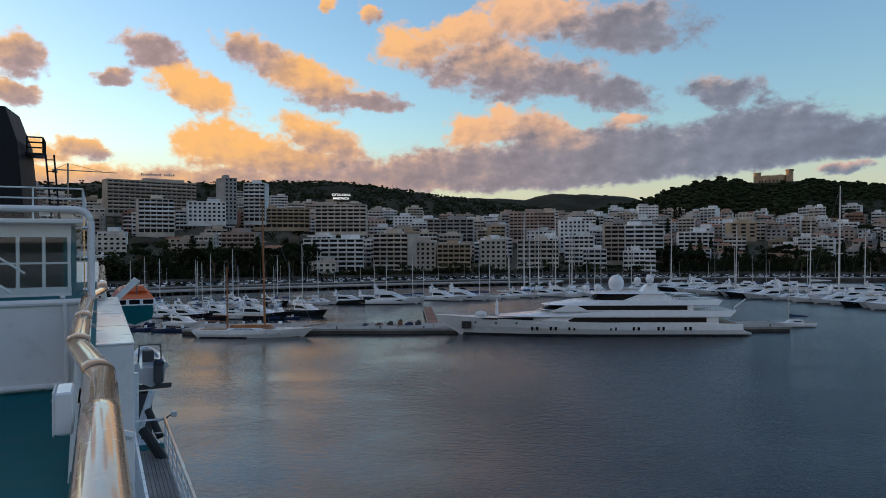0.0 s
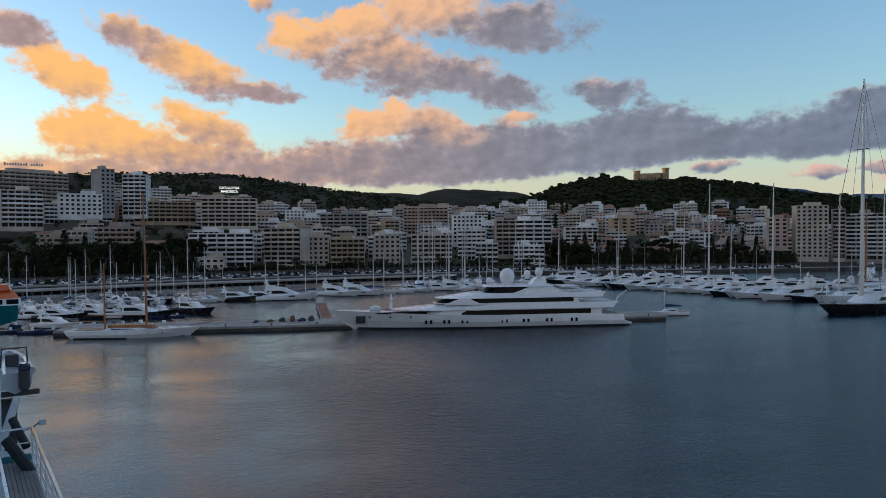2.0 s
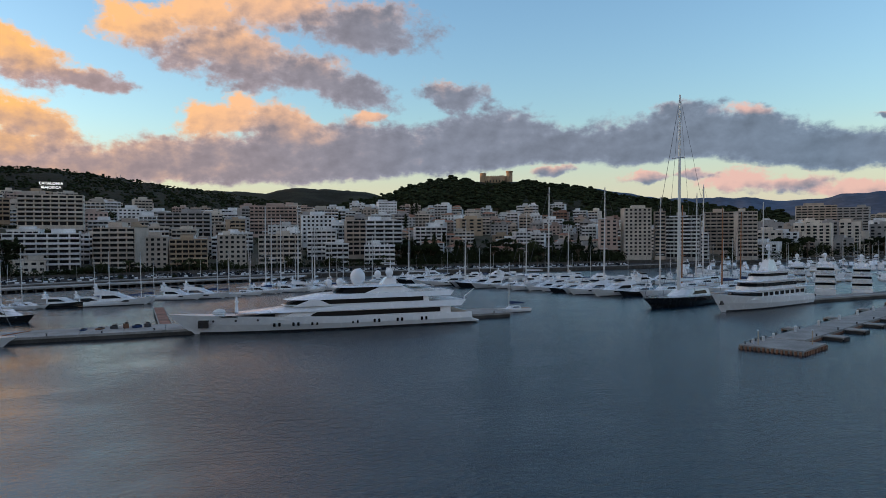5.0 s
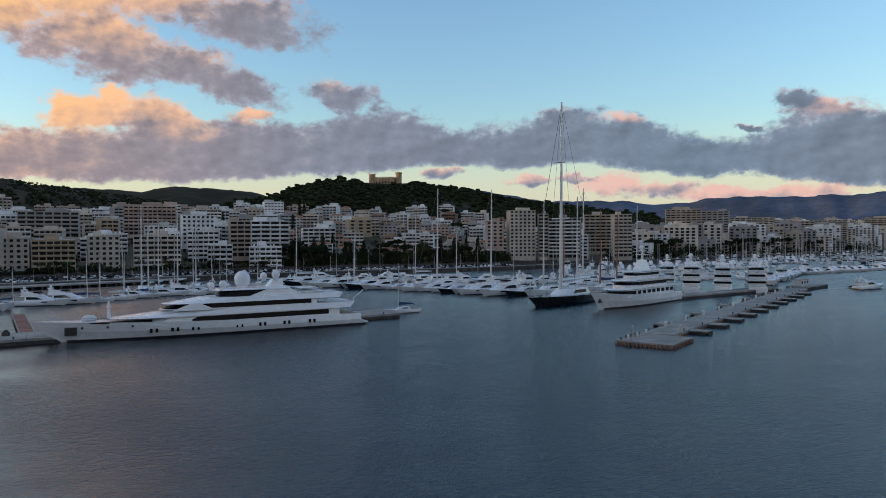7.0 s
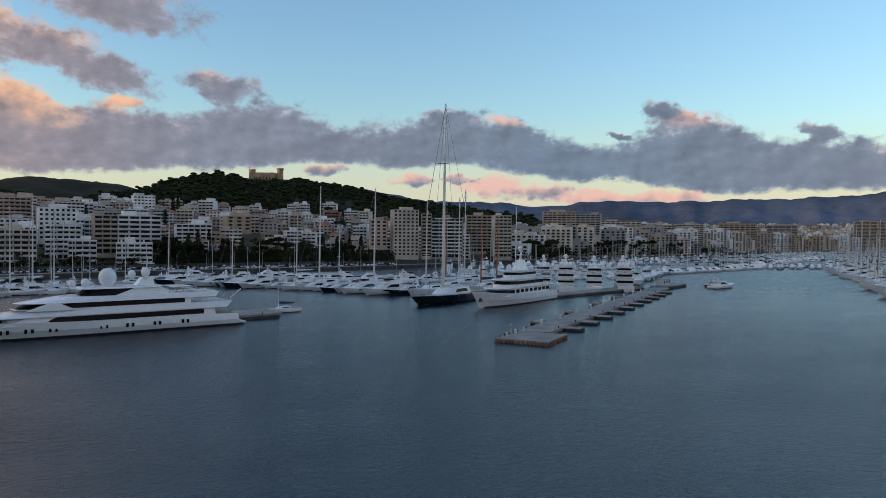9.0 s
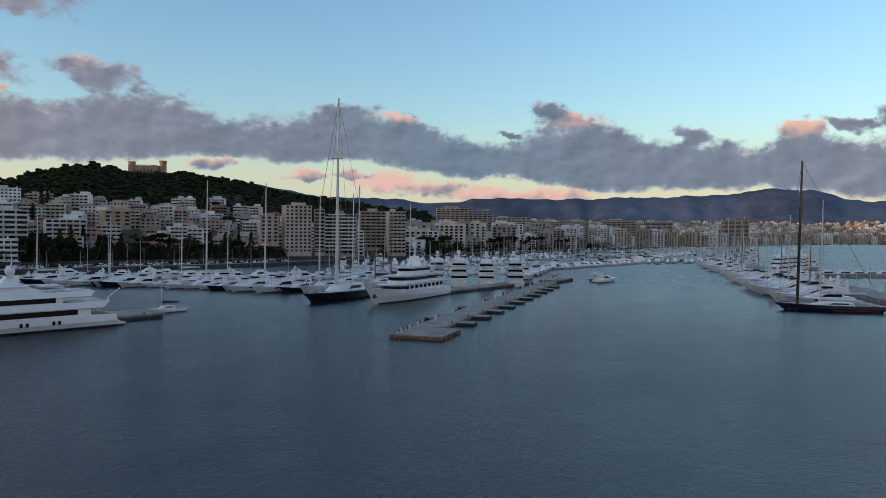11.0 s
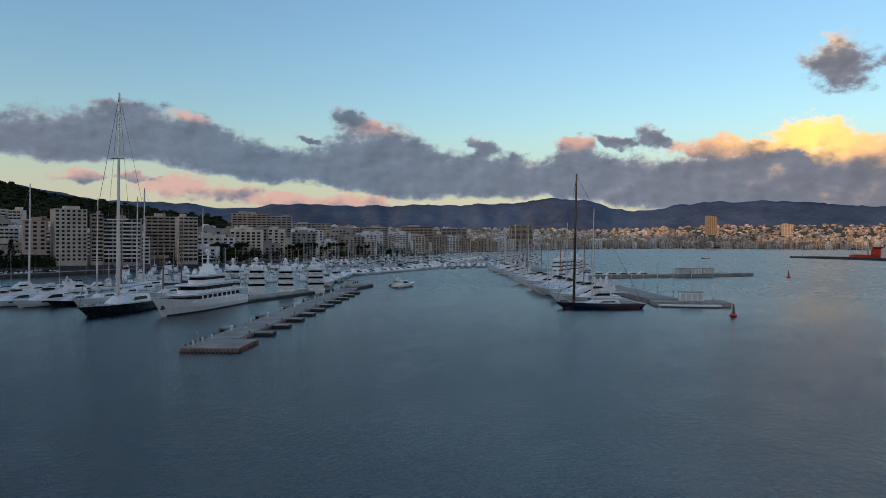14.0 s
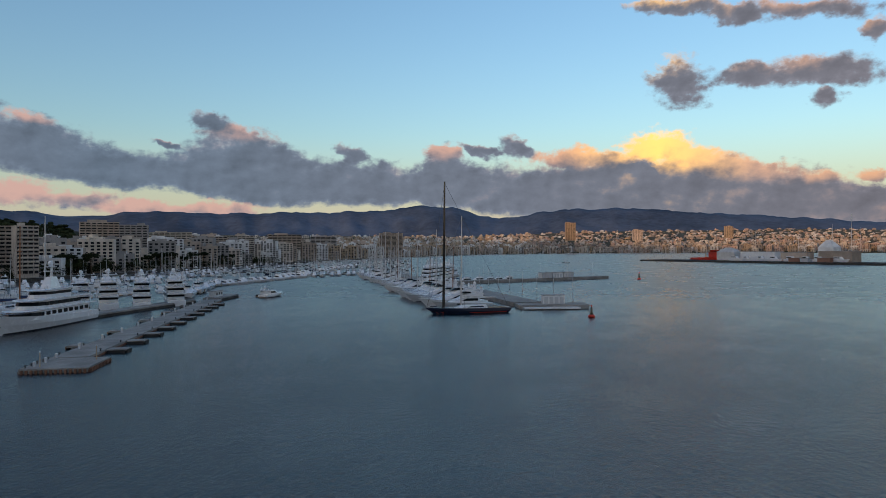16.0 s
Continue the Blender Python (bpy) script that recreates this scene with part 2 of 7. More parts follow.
# ---- materials ----
def surface(name, colour, rough=0.6, metal=0.0, scale=1.0, vary=0.25, bump=0.0, bump_scale=None, per_object=0.0, per_island=0.0, second=None, coat=0.0, ior=1.5, spec=0.5):
    """A principled surface with variation at two scales in metres, some relief and, if asked, a difference from piece to piece."""
    m = bpy.data.materials.new(name)
    m.use_nodes = True
    g = Tree(m.node_tree)
    p = m.node_tree.nodes["Principled BSDF"]
    where = g.node("ShaderNodeNewGeometry").outputs["Position"]
    a, b = g.noise(where, 0.35 / scale, 5.0), g.noise(where, 4.0 / scale, 4.0)
    tone = g.math("ADD", g.math("MULTIPLY", a, 0.65), g.math("MULTIPLY", b, 0.35))
    dark = tuple(c * (1 - vary) for c in colour)
    light = second or tuple(min(0.95, c * (1 + vary)) for c in colour)
    out = g.mix(g.ramp(tone, 0.32, 0.68), dark, light)
    if per_object or per_island:
        r = g.node("ShaderNodeObjectInfo").outputs["Random"] if per_object else g.node("ShaderNodeNewGeometry").outputs["Random Per Island"]
        k = per_object or per_island
        grey = g.math("ADD", g.math("MULTIPLY", r, 2 * k), 1 - k)
        tint = g.node("ShaderNodeVectorMath", out, operation="SCALE")
        m.node_tree.links.new(grey, tint.inputs[3])
        out = tint.outputs[0]
    m.node_tree.links.new(out, p.inputs["Base Color"])
    p.inputs["Metallic"].default_value, p.inputs["IOR"].default_value, p.inputs["Coat Weight"].default_value = metal, ior, coat
    p.inputs["Specular IOR Level"].default_value = spec
    r = g.math("ADD", g.math("MULTIPLY", b, 0.24), rough - 0.12, clamp=True)
    m.node_tree.links.new(r, p.inputs["Roughness"])
    if bump:
        n = g.noise(where, 1.0 / (bump_scale or scale), 5.0)
        relief = g.node("ShaderNodeBump")
        relief.inputs["Strength"].default_value, relief.inputs["Distance"].default_value = 0.8, bump
        m.node_tree.links.new(n, relief.inputs["Height"])
        m.node_tree.links.new(relief.outputs[0], p.inputs["Normal"])
    return m


def water_surface():
    m = bpy.data.materials.new("harbour_water")
    m.use_nodes = True
    g = Tree(m.node_tree)
    p = m.node_tree.nodes["Principled BSDF"]
    where = g.node("ShaderNodeNewGeometry").outputs["Position"]
    long = g.node("ShaderNodeMapping", where)
    long.inputs[2].default_value, long.inputs[3].default_value = (0, 0, radians(20)), (1.0, 1.6, 1.0)
    swell, ripple, fine = g.noise(long.outputs[0], 0.16, 3.0), g.noise(long.outputs[0], 0.75, 5.0, 0.62), g.noise(where, 3.2, 3.0)
    # sheltered, smoother water in the west, wind ripples towards the open bay
    wander = g.math("MULTIPLY", g.math("SUBTRACT", g.noise(where, 0.016, 4.0), 0.5), 150.0)
    wind = g.ramp(g.math("ADD", g.node("ShaderNodeSeparateXYZ", where).outputs[0], wander), -30.0, 45.0)
    off = g.node("ShaderNodeVectorMath", where, operation="LENGTH").outputs["Value"]
    wind = g.math("MULTIPLY", wind, g.math("SUBTRACT", 1.0, g.math("MULTIPLY", g.ramp(off, 70.0, 320.0), 0.80)))
    cat = g.ramp(g.noise(long.outputs[0], 0.045, 4.0), 0.36, 0.64)
    h = g.math("ADD", g.math("MULTIPLY", swell, 0.26), g.math("ADD", g.math("MULTIPLY", ripple, 0.46), g.math("MULTIPLY", fine, 0.07)))
    relief = g.node("ShaderNodeBump")
    m.node_tree.links.new(g.math("ADD", g.math("MULTIPLY", wind, 0.60), g.math("ADD", g.math("MULTIPLY", cat, 0.10), 0.08)), relief.inputs["Strength"])
    relief.inputs["Distance"].default_value = 1.0
    m.node_tree.links.new(h, relief.inputs["Height"])
    m.node_tree.links.new(relief.outputs[0], p.inputs["Normal"])
    m.node_tree.links.new(g.mix(cat, (0.0005, 0.010, 0.020), (0.0005, 0.012, 0.024)), p.inputs["Base Color"])
    # ripples too fine to see one by one, in the lee of the ship and out on the bay
    gloss = g.math("ADD", g.math("MULTIPLY", g.ramp(off, 50.0, 420.0), 0.20), g.math("ADD", g.math("MULTIPLY", cat, 0.04), 0.07))
    m.node_tree.links.new(gloss, p.inputs["Roughness"])
    p.inputs["IOR"].default_value = 1.42
    p.inputs["Specular IOR Level"].default_value = 0.9
    return m


WATER = water_surface()
ASPHALT = surface("asphalt", (0.045, 0.045, 0.046), 0.9, scale=2, bump=0.01, spec=0.12)
CONCRETE = surface("pier_concrete", (0.27, 0.26, 0.245), 0.85, scale=2, vary=0.3, bump=0.02, bump_scale=0.5)
QUAY_WALL = surface("dark_quay_wall", (0.07, 0.064, 0.058), 0.9, scale=2, vary=0.45, bump=0.05, spec=0.2)
EARTH = surface("dry_earth", (0.17, 0.13, 0.09), 0.95, scale=8, vary=0.5, bump=0.3, second=(0.06, 0.065, 0.03))
SCRUB = surface("scrub_hillside", (0.032, 0.031, 0.020), 0.95, scale=45, vary=0.4, bump=3.0, bump_scale=9, spec=0.08)
# blue of the distance haze is put into the mountains' base colour
HAZE_BLUE_ROCK = surface("mountain_haze_blue", (0.085, 0.115, 0.17), 0.95, scale=160, vary=0.35, bump=8.0, bump_scale=60, spec=0.08)
FOLIAGE = surface("pine_foliage", (0.025, 0.032, 0.015), 0.9, scale=4, vary=0.55, per_island=0.4, spec=0.06)
FOLIAGE_B = surface("shrub_foliage", (0.040, 0.046, 0.020), 0.9, scale=3, vary=0.5, per_island=0.45, spec=0.06)
BARK = surface("bark", (0.11, 0.075, 0.05), 0.9, scale=0.5, bump=0.02)
WHITE_HULL = surface("white_gelcoat", (0.78, 0.79, 0.81), 0.25, scale=6, vary=0.05, coat=0.4)
GREY_HULL = surface("pale_grey_gelcoat", (0.52, 0.54, 0.57), 0.3, scale=6, vary=0.06, coat=0.4)
NAVY_HULL = surface("navy_paint", (0.012, 0.018, 0.045), 0.2, scale=6, vary=0.1, coat=0.5)
BLACK_HULL = surface("black_paint", (0.010, 0.011, 0.013), 0.25, scale=6, vary=0.1, coat=0.5)
GLASS_DARK = surface("tinted_glass", (0.008, 0.009, 0.011), 0.14, scale=5, vary=0.2, spec=0.1)
WINDOW = surface("window_glass", (0.013, 0.014, 0.016), 0.3, scale=3, vary=0.3, per_object=0.6, spec=0.14)
TEAK = surface("teak_deck", (0.30, 0.20, 0.12), 0.7, scale=0.6, vary=0.25)
VARNISH = surface("varnished_spar", (0.30, 0.11, 0.035), 0.3, scale=0.8, vary=0.25, coat=0.6)
ALLOY = surface("mast_alloy", (0.62, 0.62, 0.63), 0.35, metal=0.4, scale=2, vary=0.1)
STEEL = surface("stainless_steel", (0.6, 0.6, 0.62), 0.25, metal=1.0, scale=1, vary=0.1)
RIGGING = surface("rigging_wire", (0.12, 0.12, 0.13), 0.5, scale=1)
CANVAS_BLUE = surface("blue_canvas", (0.02, 0.04, 0.11), 0.85, scale=0.5, bump=0.01)
CANVAS_WHITE = surface("white_canvas", (0.65, 0.65, 0.64), 0.8, scale=0.8, bump=0.02)
RED_PAINT = surface("red_paint", (0.55, 0.035, 0.02), 0.4, scale=2, vary=0.2)
ORANGE_PAINT = surface("orange_paint", (0.70, 0.12, 0.025), 0.4, scale=2, vary=0.15)
RUST = surface("rusty_fender_timber", (0.20, 0.10, 0.06), 0.85, scale=0.8, vary=0.45, bump=0.02)
WALK_BOARD = surface("red_boards", (0.26, 0.12, 0.085), 0.8, scale=0.8, vary=0.3, per_object=0.3)
ANTIFOUL = surface("antifouling", (0.02, 0.02, 0.025), 0.6, scale=2)
RUBBER = surface("black_rubber", (0.02, 0.02, 0.02), 0.7, scale=0.5)
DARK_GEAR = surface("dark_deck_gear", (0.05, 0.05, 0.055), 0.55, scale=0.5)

# ---- building blocks ----
class Form:
    """Gathers faces for one mesh."""

    def __init__(self):
        self.v, self.f = [], []

    def add(self, verts, faces, m=None):
        k = len(self.v)
        self.v += [tuple(m @ Vector(p)) for p in verts] if m else [tuple(p) for p in verts]
        self.f += [tuple(i + k for i in f) for f in faces]
        return self

    def box(self, x0, x1, y0, y1, z0, z1, bev=0.0, m=None):
        if bev <= 0:
            v = [(x, y, z) for z in (z0, z1) for y in (y0, y1) for x in (x0, x1)]
            return self.add(v, [(0, 2, 3, 1), (4, 5, 7, 6), (0, 1, 5, 4), (1, 3, 7, 5), (3, 2, 6, 7), (2, 0, 4, 6)], m)
        b, rings = bev, []
        for z, i in ((z0, b), (z0 + b, 0), (z1 - b, 0), (z1, b)):
            c = b
            rings.append([(x0 + i + c, y0 + i, z), (x1 - i - c, y0 + i, z), (x1 - i, y0 + i + c, z), (x1 - i, y1 - i - c, z),
                          (x1 - i - c, y1 - i, z), (x0 + i + c, y1 - i, z), (x0 + i, y1 - i - c, z), (x0 + i, y0 + i + c, z)])
        return self.loft(rings, m=m)

    def loft(self, rings, caps=True, closed=True, m=None):
        n = len(rings[0])
        v = [p for r in rings for p in r]
        f = []
        for i in range(len(rings) - 1):
            for j in range(n if closed else n - 1):
                a, b = i * n + j, i * n + (j + 1) % n
                f.append((a, b, b + n, a + n))
        if caps:
            f += [tuple(range(n - 1, -1, -1)), tuple(range((len(rings) - 1) * n, len(rings) * n))]
        return self.add(v, f, m)

    def tube(self, a, b, r0, r1=None, n=6):
        a, b = Vector(a), Vector(b)
        q = (b - a).to_track_quat("Z", "Y")
        r1 = r0 if r1 is None else r1
        ring = [(math.cos(2 * math.pi * k / n), math.sin(2 * math.pi * k / n), 0) for k in range(n)]
        return self.loft([[a + q @ (Vector(p) * r0) for p in ring], [b + q @ (Vector(p) * r1) for p in ring]])

    def pipe(self, pts, r, n=8):
        pts = [Vector(p) for p in pts]
        rings = []
        for i, p in enumerate(pts):
            d = (pts[min(i + 1, len(pts) - 1)] - pts[max(i - 1, 0)]).normalized()
            side = d.cross(Vector((0, 0, 1)))
            side = side.normalized() if side.length > 0.05 else Vector((1, 0, 0))
            up = side.cross(d)
            rings.append([p + side * (r * math.cos(2 * math.pi * k / n)) + up * (r * math.sin(2 * math.pi * k / n)) for k in range(n)])
        return self.loft(rings)

    def ball(self, c, rx, ry=None, rz=None, n=10, k=7):
        ry, rz = ry or rx, rz or rx
        rings = []
        for i in range(k + 1):
            a = -math.pi / 2 + math.pi * (0.02 + 0.96 * i / k)
            rings.append([(c[0] + rx * math.cos(a) * math.cos(2 * math.pi * j / n), c[1] + ry * math.cos(a) * math.sin(2 * math.pi * j / n), c[2] + rz * math.sin(a))
                          for j in range(n)])
        return self.loft(rings)

    def mesh(self, name, mat, smooth=False):
        me = bpy.data.meshes.new(name)
        me.from_pydata(self.v, [], self.f)
        me.materials.append(mat)
        if smooth:
            me.polygons.foreach_set("use_smooth", [True] * len(me.polygons))
        me.update()
        return me


def part(name, form, mat, parent, label="", smooth=False):
    ob = new(name, form.mesh(name, mat, smooth) if isinstance(form, Form) else form)
    ob.parent = parent
    if label:
        ob["label"] = label
    return ob


def thing(name, m, label, category, group="", kind=""):
    ob = tagged(new(name), label, category, group, kind)
    ob.matrix_basis = m
    return ob


def solid(name, form, mat, label, category="", group="", kind="structure", smooth=False):
    return tagged(new(name, form.mesh(name, mat, smooth)), label, category, group, kind)


def polar(az, r, z=0.0):
    """Plan place from a bearing in degrees and a distance."""
    return Vector((r * math.sin(radians(az)), r * math.cos(radians(az)), z))


def table(x, rows):
    xs, ys = [r[0] for r in rows], [r[1] for r in rows]
    return float(np.interp(x, xs, ys))


# Unit pieces that many things share
PANE = Form().box(-0.5, 0.5, -0.5, 0.5, 0.0, 1.0).mesh("pane", WINDOW)


def pane(parent, x, y, z, w, h, t=0.12, name="window"):
    ob = new(name, PANE)
    ob.parent = parent
    ob.matrix_basis = Matrix.Translation((x, y, z)) @ Matrix.Diagonal((w, t, h, 1))
    return ob

# ---- water, ground and hills ----
SHORE = [(-180, 300), (-70, 300), (-40, 320), (-25, 345), (-10, 362), (3, 385), (12, 405), (22, 430), (31, 455), (36, 485), (41, 530), (50, 680), (57, 850), (63, 1100),
         (70, 1500), (76, 2200), (80, 2600), (87, 2900), (95, 2850), (104, 2800), (115, 2700), (140, 2700), (180, 2700)]
RISE = [(-180, 0.12), (-40, 0.16), (-20, 0.155), (-8, 0.135), (2, 0.10), (10, 0.125), (22, 0.15), (33, 0.14), (38, 0.08), (45, 0.05), (55, 0.045), (65, 0.03), (78, 0.02), (95, 0.02), (180, 0.02)]


BACK_RISE = [(46, 0), (54, 30), (66, 40), (78, 60), (88, 92), (104, 88), (118, 60), (140, 0)]   # the far quarters climb inland


def ground_z(az, r):
    s = table(az, SHORE)
    if r < s:
        return -7.0
    back = r - s - 42
    if back <= 0:
        return 2.3
    g, cap = table(az, RISE), table(az, ((-10, 470), (8, 380), (14, 310), (38, 310), (46, 420)))
    return 2.3 + table(az, BACK_RISE) * min(1.0, back / 860) + g * min(back, cap) * (0.75 + 0.25 * min(back, 200) / 200) + 0.02 * max(0, back - cap) + 1.5 * noise.noise(Vector((az * 0.35, r * 0.012, 0)))


def build_land():
    sea = Form()
    ring = [polar(a, 4800, 0) for a in range(0, 360, 5)]
    sea.add(ring, [tuple(range(len(ring) - 1, -1, -1))])
    tagged(solid("water", sea, WATER, "dark blue-grey rippled harbour water at dusk", "water"), kind="structure")
    # ground: one sheet, with the sea bed under the harbour
    land = Form()
    azs = [a * 0.75 for a in range(-240, 241)]
    rings = []
    for a in azs:
        s = table(a, SHORE)
        rs = [0.5, s - 0.6, s, s + 20, s + 42] + [s + 42 + 30 * k for k in range(1, 16)] + [s + 700, s + 900, s + 1200, 4850]
        rings.append([polar(a, min(r, 4850), ground_z(a, r)) for r in rs])
    land.loft(rings, caps=False, closed=False)
    solid("ground", land, EARTH, "dry earthy hillside ground under the town", "ground")


def ridge(name, rows, near, deep, mat, label, rough=0.12, foot=0.0, lift=0.0):
    """A range of hills seen as a crest line: bearing and height angle of the crest, at a distance that goes from near to near + deep."""
    f = Form()
    a0, a1 = rows[0][0], rows[-1][0]
    n = int((a1 - a0) / 0.3)
    cols = []
    for i in range(n + 1):
        a = a0 + (a1 - a0) * i / n
        e = table(a, rows)
        col = []
        for k in range(13):
            u = k / 12
            r = near + deep * u
            top = EYE + (near + deep) * math.tan(radians(e + rough * 1.3 * noise.noise(Vector((a * 0.9, 3.1, near * 0.01))) + rough * 0.5 * noise.noise(Vector((a * 3.7, 7.0, 0)))))
            z = foot + (top - foot) * (u ** 0.85) + (1 - u) * u * 4 * 0.10 * top * noise.noise(Vector((a * 0.6, r * 0.005, near * 0.1)))
            col.append(polar(a, r, z))
        col.append(polar(a, near + deep * 1.35, foot))
        cols.append(col)
    f.loft(cols, caps=False, closed=False)
    return solid(name, f, mat, label, "hills", smooth=True)


CREST_WEST = [(-75, 4.6), (-50, 4.7), (-36, 4.4), (-28, 4.6), (-19.3, 4.9), (-15, 5.12), (-9.1, 5.2), (-6.5, 4.95), (-4, 4.63), (-1.5, 4.25), (0.8, 3.9), (4, 3.5), (8, 3.0), (14, 2.2)]
CREST_MID = [(-4, 2.6), (0.8, 3.95), (4, 3.8), (6.9, 3.7), (9.2, 4.26), (12.8, 4.0), (15.9, 3.6), (20, 3.1), (26, 2.6)]
CASTLE_HILL = [(8, 1.9), (12, 2.5), (15.9, 3.2), (18, 3.95), (20.6, 4.7), (22.5, 4.72), (24.7, 4.6), (27.5, 4.62), (29.9, 4.25), (32.9, 3.85), (36, 3.15), (40, 2.6), (44, 2.0), (50, 1.3)]
CREST_NORTH = [(26, 3.0), (31, 3.9), (34.1, 3.94), (36, 3.5), (39, 3.0), (42.9, 3.0), (45, 2.9), (47.8, 2.6), (50, 2.7), (52.4, 3.05), (54, 3.12), (58.3, 2.93), (63.4, 3.05), (67, 3.1), (71.6, 3.28), (74.5, 3.6), (77.3, 3.49),
               (79.7, 2.77), (81.1, 2.47), (83.5, 2.8), (86.7, 3.24), (91, 3.2), (95.5, 2.83), (104, 2.2), (109.5, 1.7), (125, 1.0), (150, 0.9)]
build_land()
ridge("hills_west", CREST_WEST, 880, 1050, SCRUB, "dark wooded hills behind the hotels", foot=-10)
ridge("hills_middle", CREST_MID, 2250, 1100, SCRUB, "dark rounded hills in the distance", foot=-10)
ridge("hill_castle", CASTLE_HILL, 800, 525, SCRUB, "dark pine-covered hill below the castle", foot=-10, rough=0.05)
ridge("mountains_north", CREST_NORTH, 3750, 900, HAZE_BLUE_ROCK, "mountain range in the far distance, haze put into its bluish grey colour", foot=-10)


def shore_strip(name, a0, a1, i0, i1, z, thick, mat, label, step=0.5):
    """A strip that follows the shore between two distances from it."""
    cols = []
    n = int((a1 - a0) / step)
    for i in range(n + 1):
        a = a0 + (a1 - a0) * i / n
        s = table(a, SHORE)
        cols.append([polar(a, s + i0, z - thick), polar(a, s + i1, z - thick), polar(a, s + i1, z), polar(a, s + i0, z)])
    return solid(name, Form().loft(cols), mat, label)


shore_strip("quay", -40, 72, -3, 2, 2.35, 6, QUAY_WALL, "dark stone quay wall along the shore")
shore_strip("road", -40, 72, 2.0, 40, 2.42, 1, ASPHALT, "grey asphalt shore road with parked cars")
shore_strip("pavement", -40, 72, 2.0, 8, 2.56, 0.5, CONCRETE, "pale pavement along the quay")
shore_strip("retaining_wall", -40, 40, 40, 41.2, 4.6, 5, QUAY_WALL, "rough stone retaining wall behind the shore road")
shore_strip("promenade_deck", -26, 10, -16, -3.1, 1.9, 0.6, CONCRETE, "pale concrete promenade deck on dark piles")
piles = thing("promenade_piles", Matrix(), "row of dark round piles under the promenade", "piles", kind="structure")
for k in range(60):
    a = -25.8 + 35.6 * k / 59
    part("pile", Form().tube(polar(a, table(a, SHORE) - 15.2, -1), polar(a, table(a, SHORE) - 15.2, 1.3), 0.55, n=8), QUAY_WALL, piles)

# ---- town ----
PAINTS = [surface("facade_" + n, c, 0.85, scale=3, vary=0.2, bump=0.02, per_object=0.2) for n, c in (
    ("cream", (0.53, 0.465, 0.40)), ("white", (0.66, 0.655, 0.65)), ("sand", (0.43, 0.355, 0.295)), ("ochre", (0.40, 0.305, 0.215)), ("grey", (0.34, 0.32, 0.31)),
    ("brick", (0.26, 0.145, 0.105)), ("pink", (0.46, 0.345, 0.295)))]
CREAM, WHITEWASH, SAND, OCHRE, STONE_GREY, BRICKY, PINK = PAINTS
ROOF_FLAT = surface("flat_roof", (0.26, 0.22, 0.19), 0.9, scale=3, vary=0.3)
ROOF_TILE = surface("clay_roof_tiles", (0.30, 0.14, 0.08), 0.85, scale=1.2, vary=0.4, bump=0.04)
RAIL_GLASS = surface("balcony_front", (0.55, 0.54, 0.52), 0.6, scale=2, vary=0.15)


def block(az, r, w, d, floors, paint, turn=0.0, balcony=True, label="", windows=True, base=None, storey=3.0, slab=None, name="apartment_building", bay=3.4, tile=False, side=0):
    """An apartment house. Its front looks at the harbour, turned by so many degrees."""
    z = ground_z(az, r) if base is None else base
    p = polar(az, r, z - 3)
    h = floors * storey + 3
    root = thing(name, Matrix.Translation(p) @ pose(0, 0, 0, 0, 0, -az + turn), label, "building", "houses of the town")
    part("wall", Form().box(-w / 2, w / 2, 0, d, 0, h), paint, root)
    roof = Form()
    if tile:
        roof.loft([[(-w / 2 - 0.5, -0.5, h), (w / 2 + 0.5, -0.5, h), (w / 2 + 0.5, d + 0.5, h), (-w / 2 - 0.5, d + 0.5, h)],
                   [(-w / 4, d * 0.45, h + d * 0.16), (w / 4, d * 0.45, h + d * 0.16), (w / 4, d * 0.55, h + d * 0.16), (-w / 4, d * 0.55, h + d * 0.16)]])
        part("roof", roof, ROOF_TILE, root)
    else:
        roof.box(-w / 2 - 0.25, w / 2 + 0.25, -0.25, d + 0.25, h, h + 0.35)
        part("roof", roof, paint, root)
        k = random.uniform(0.25, 0.5) * w
        x = random.uniform(-0.3, 0.3) * w
        part("stair_head", Form().box(x - k / 2, x + k / 2, d * 0.35, d * 0.8, h + 0.35, h + 0.35 + random.uniform(2.2, 3.2)), paint, root)
    n = max(2, int(w / bay))
    m = max(1, int(d / 5))
    for s in range(floors):
        zf = 3 + s * storey
        if balcony and s:
            b = Form().box(-w / 2 + 0.4, w / 2 - 0.4, -1.3, 0, zf - 0.22, zf)
            b.box(-w / 2 + 0.4, w / 2 - 0.4, -1.3, -1.2, zf, zf + 0.95)
            part("balcony", b, slab or paint, root)
        if windows and r > 600:
            continue
        if windows:
            for k in range(n):
                pane(root, (k + 0.5) / n * w - w / 2, 0, zf + (0.1 if balcony else 0.9), w / n * (0.82 if balcony else 0.5), 2.4 if balcony else 1.5)
            if side:
                for k in range(m):
                    q = pane(root, side * w / 2, (k + 0.5) / m * d, zf + 0.9, 0.12, 1.3, 1.2)
    if windows and r > 600:
        g = part("glazing", joined_windows(w, d, floors, storey, bay * 0.7, balcony, side or 1), WINDOW, root)
        g["kind"] = "stuff"
    return root


TAKEN = []

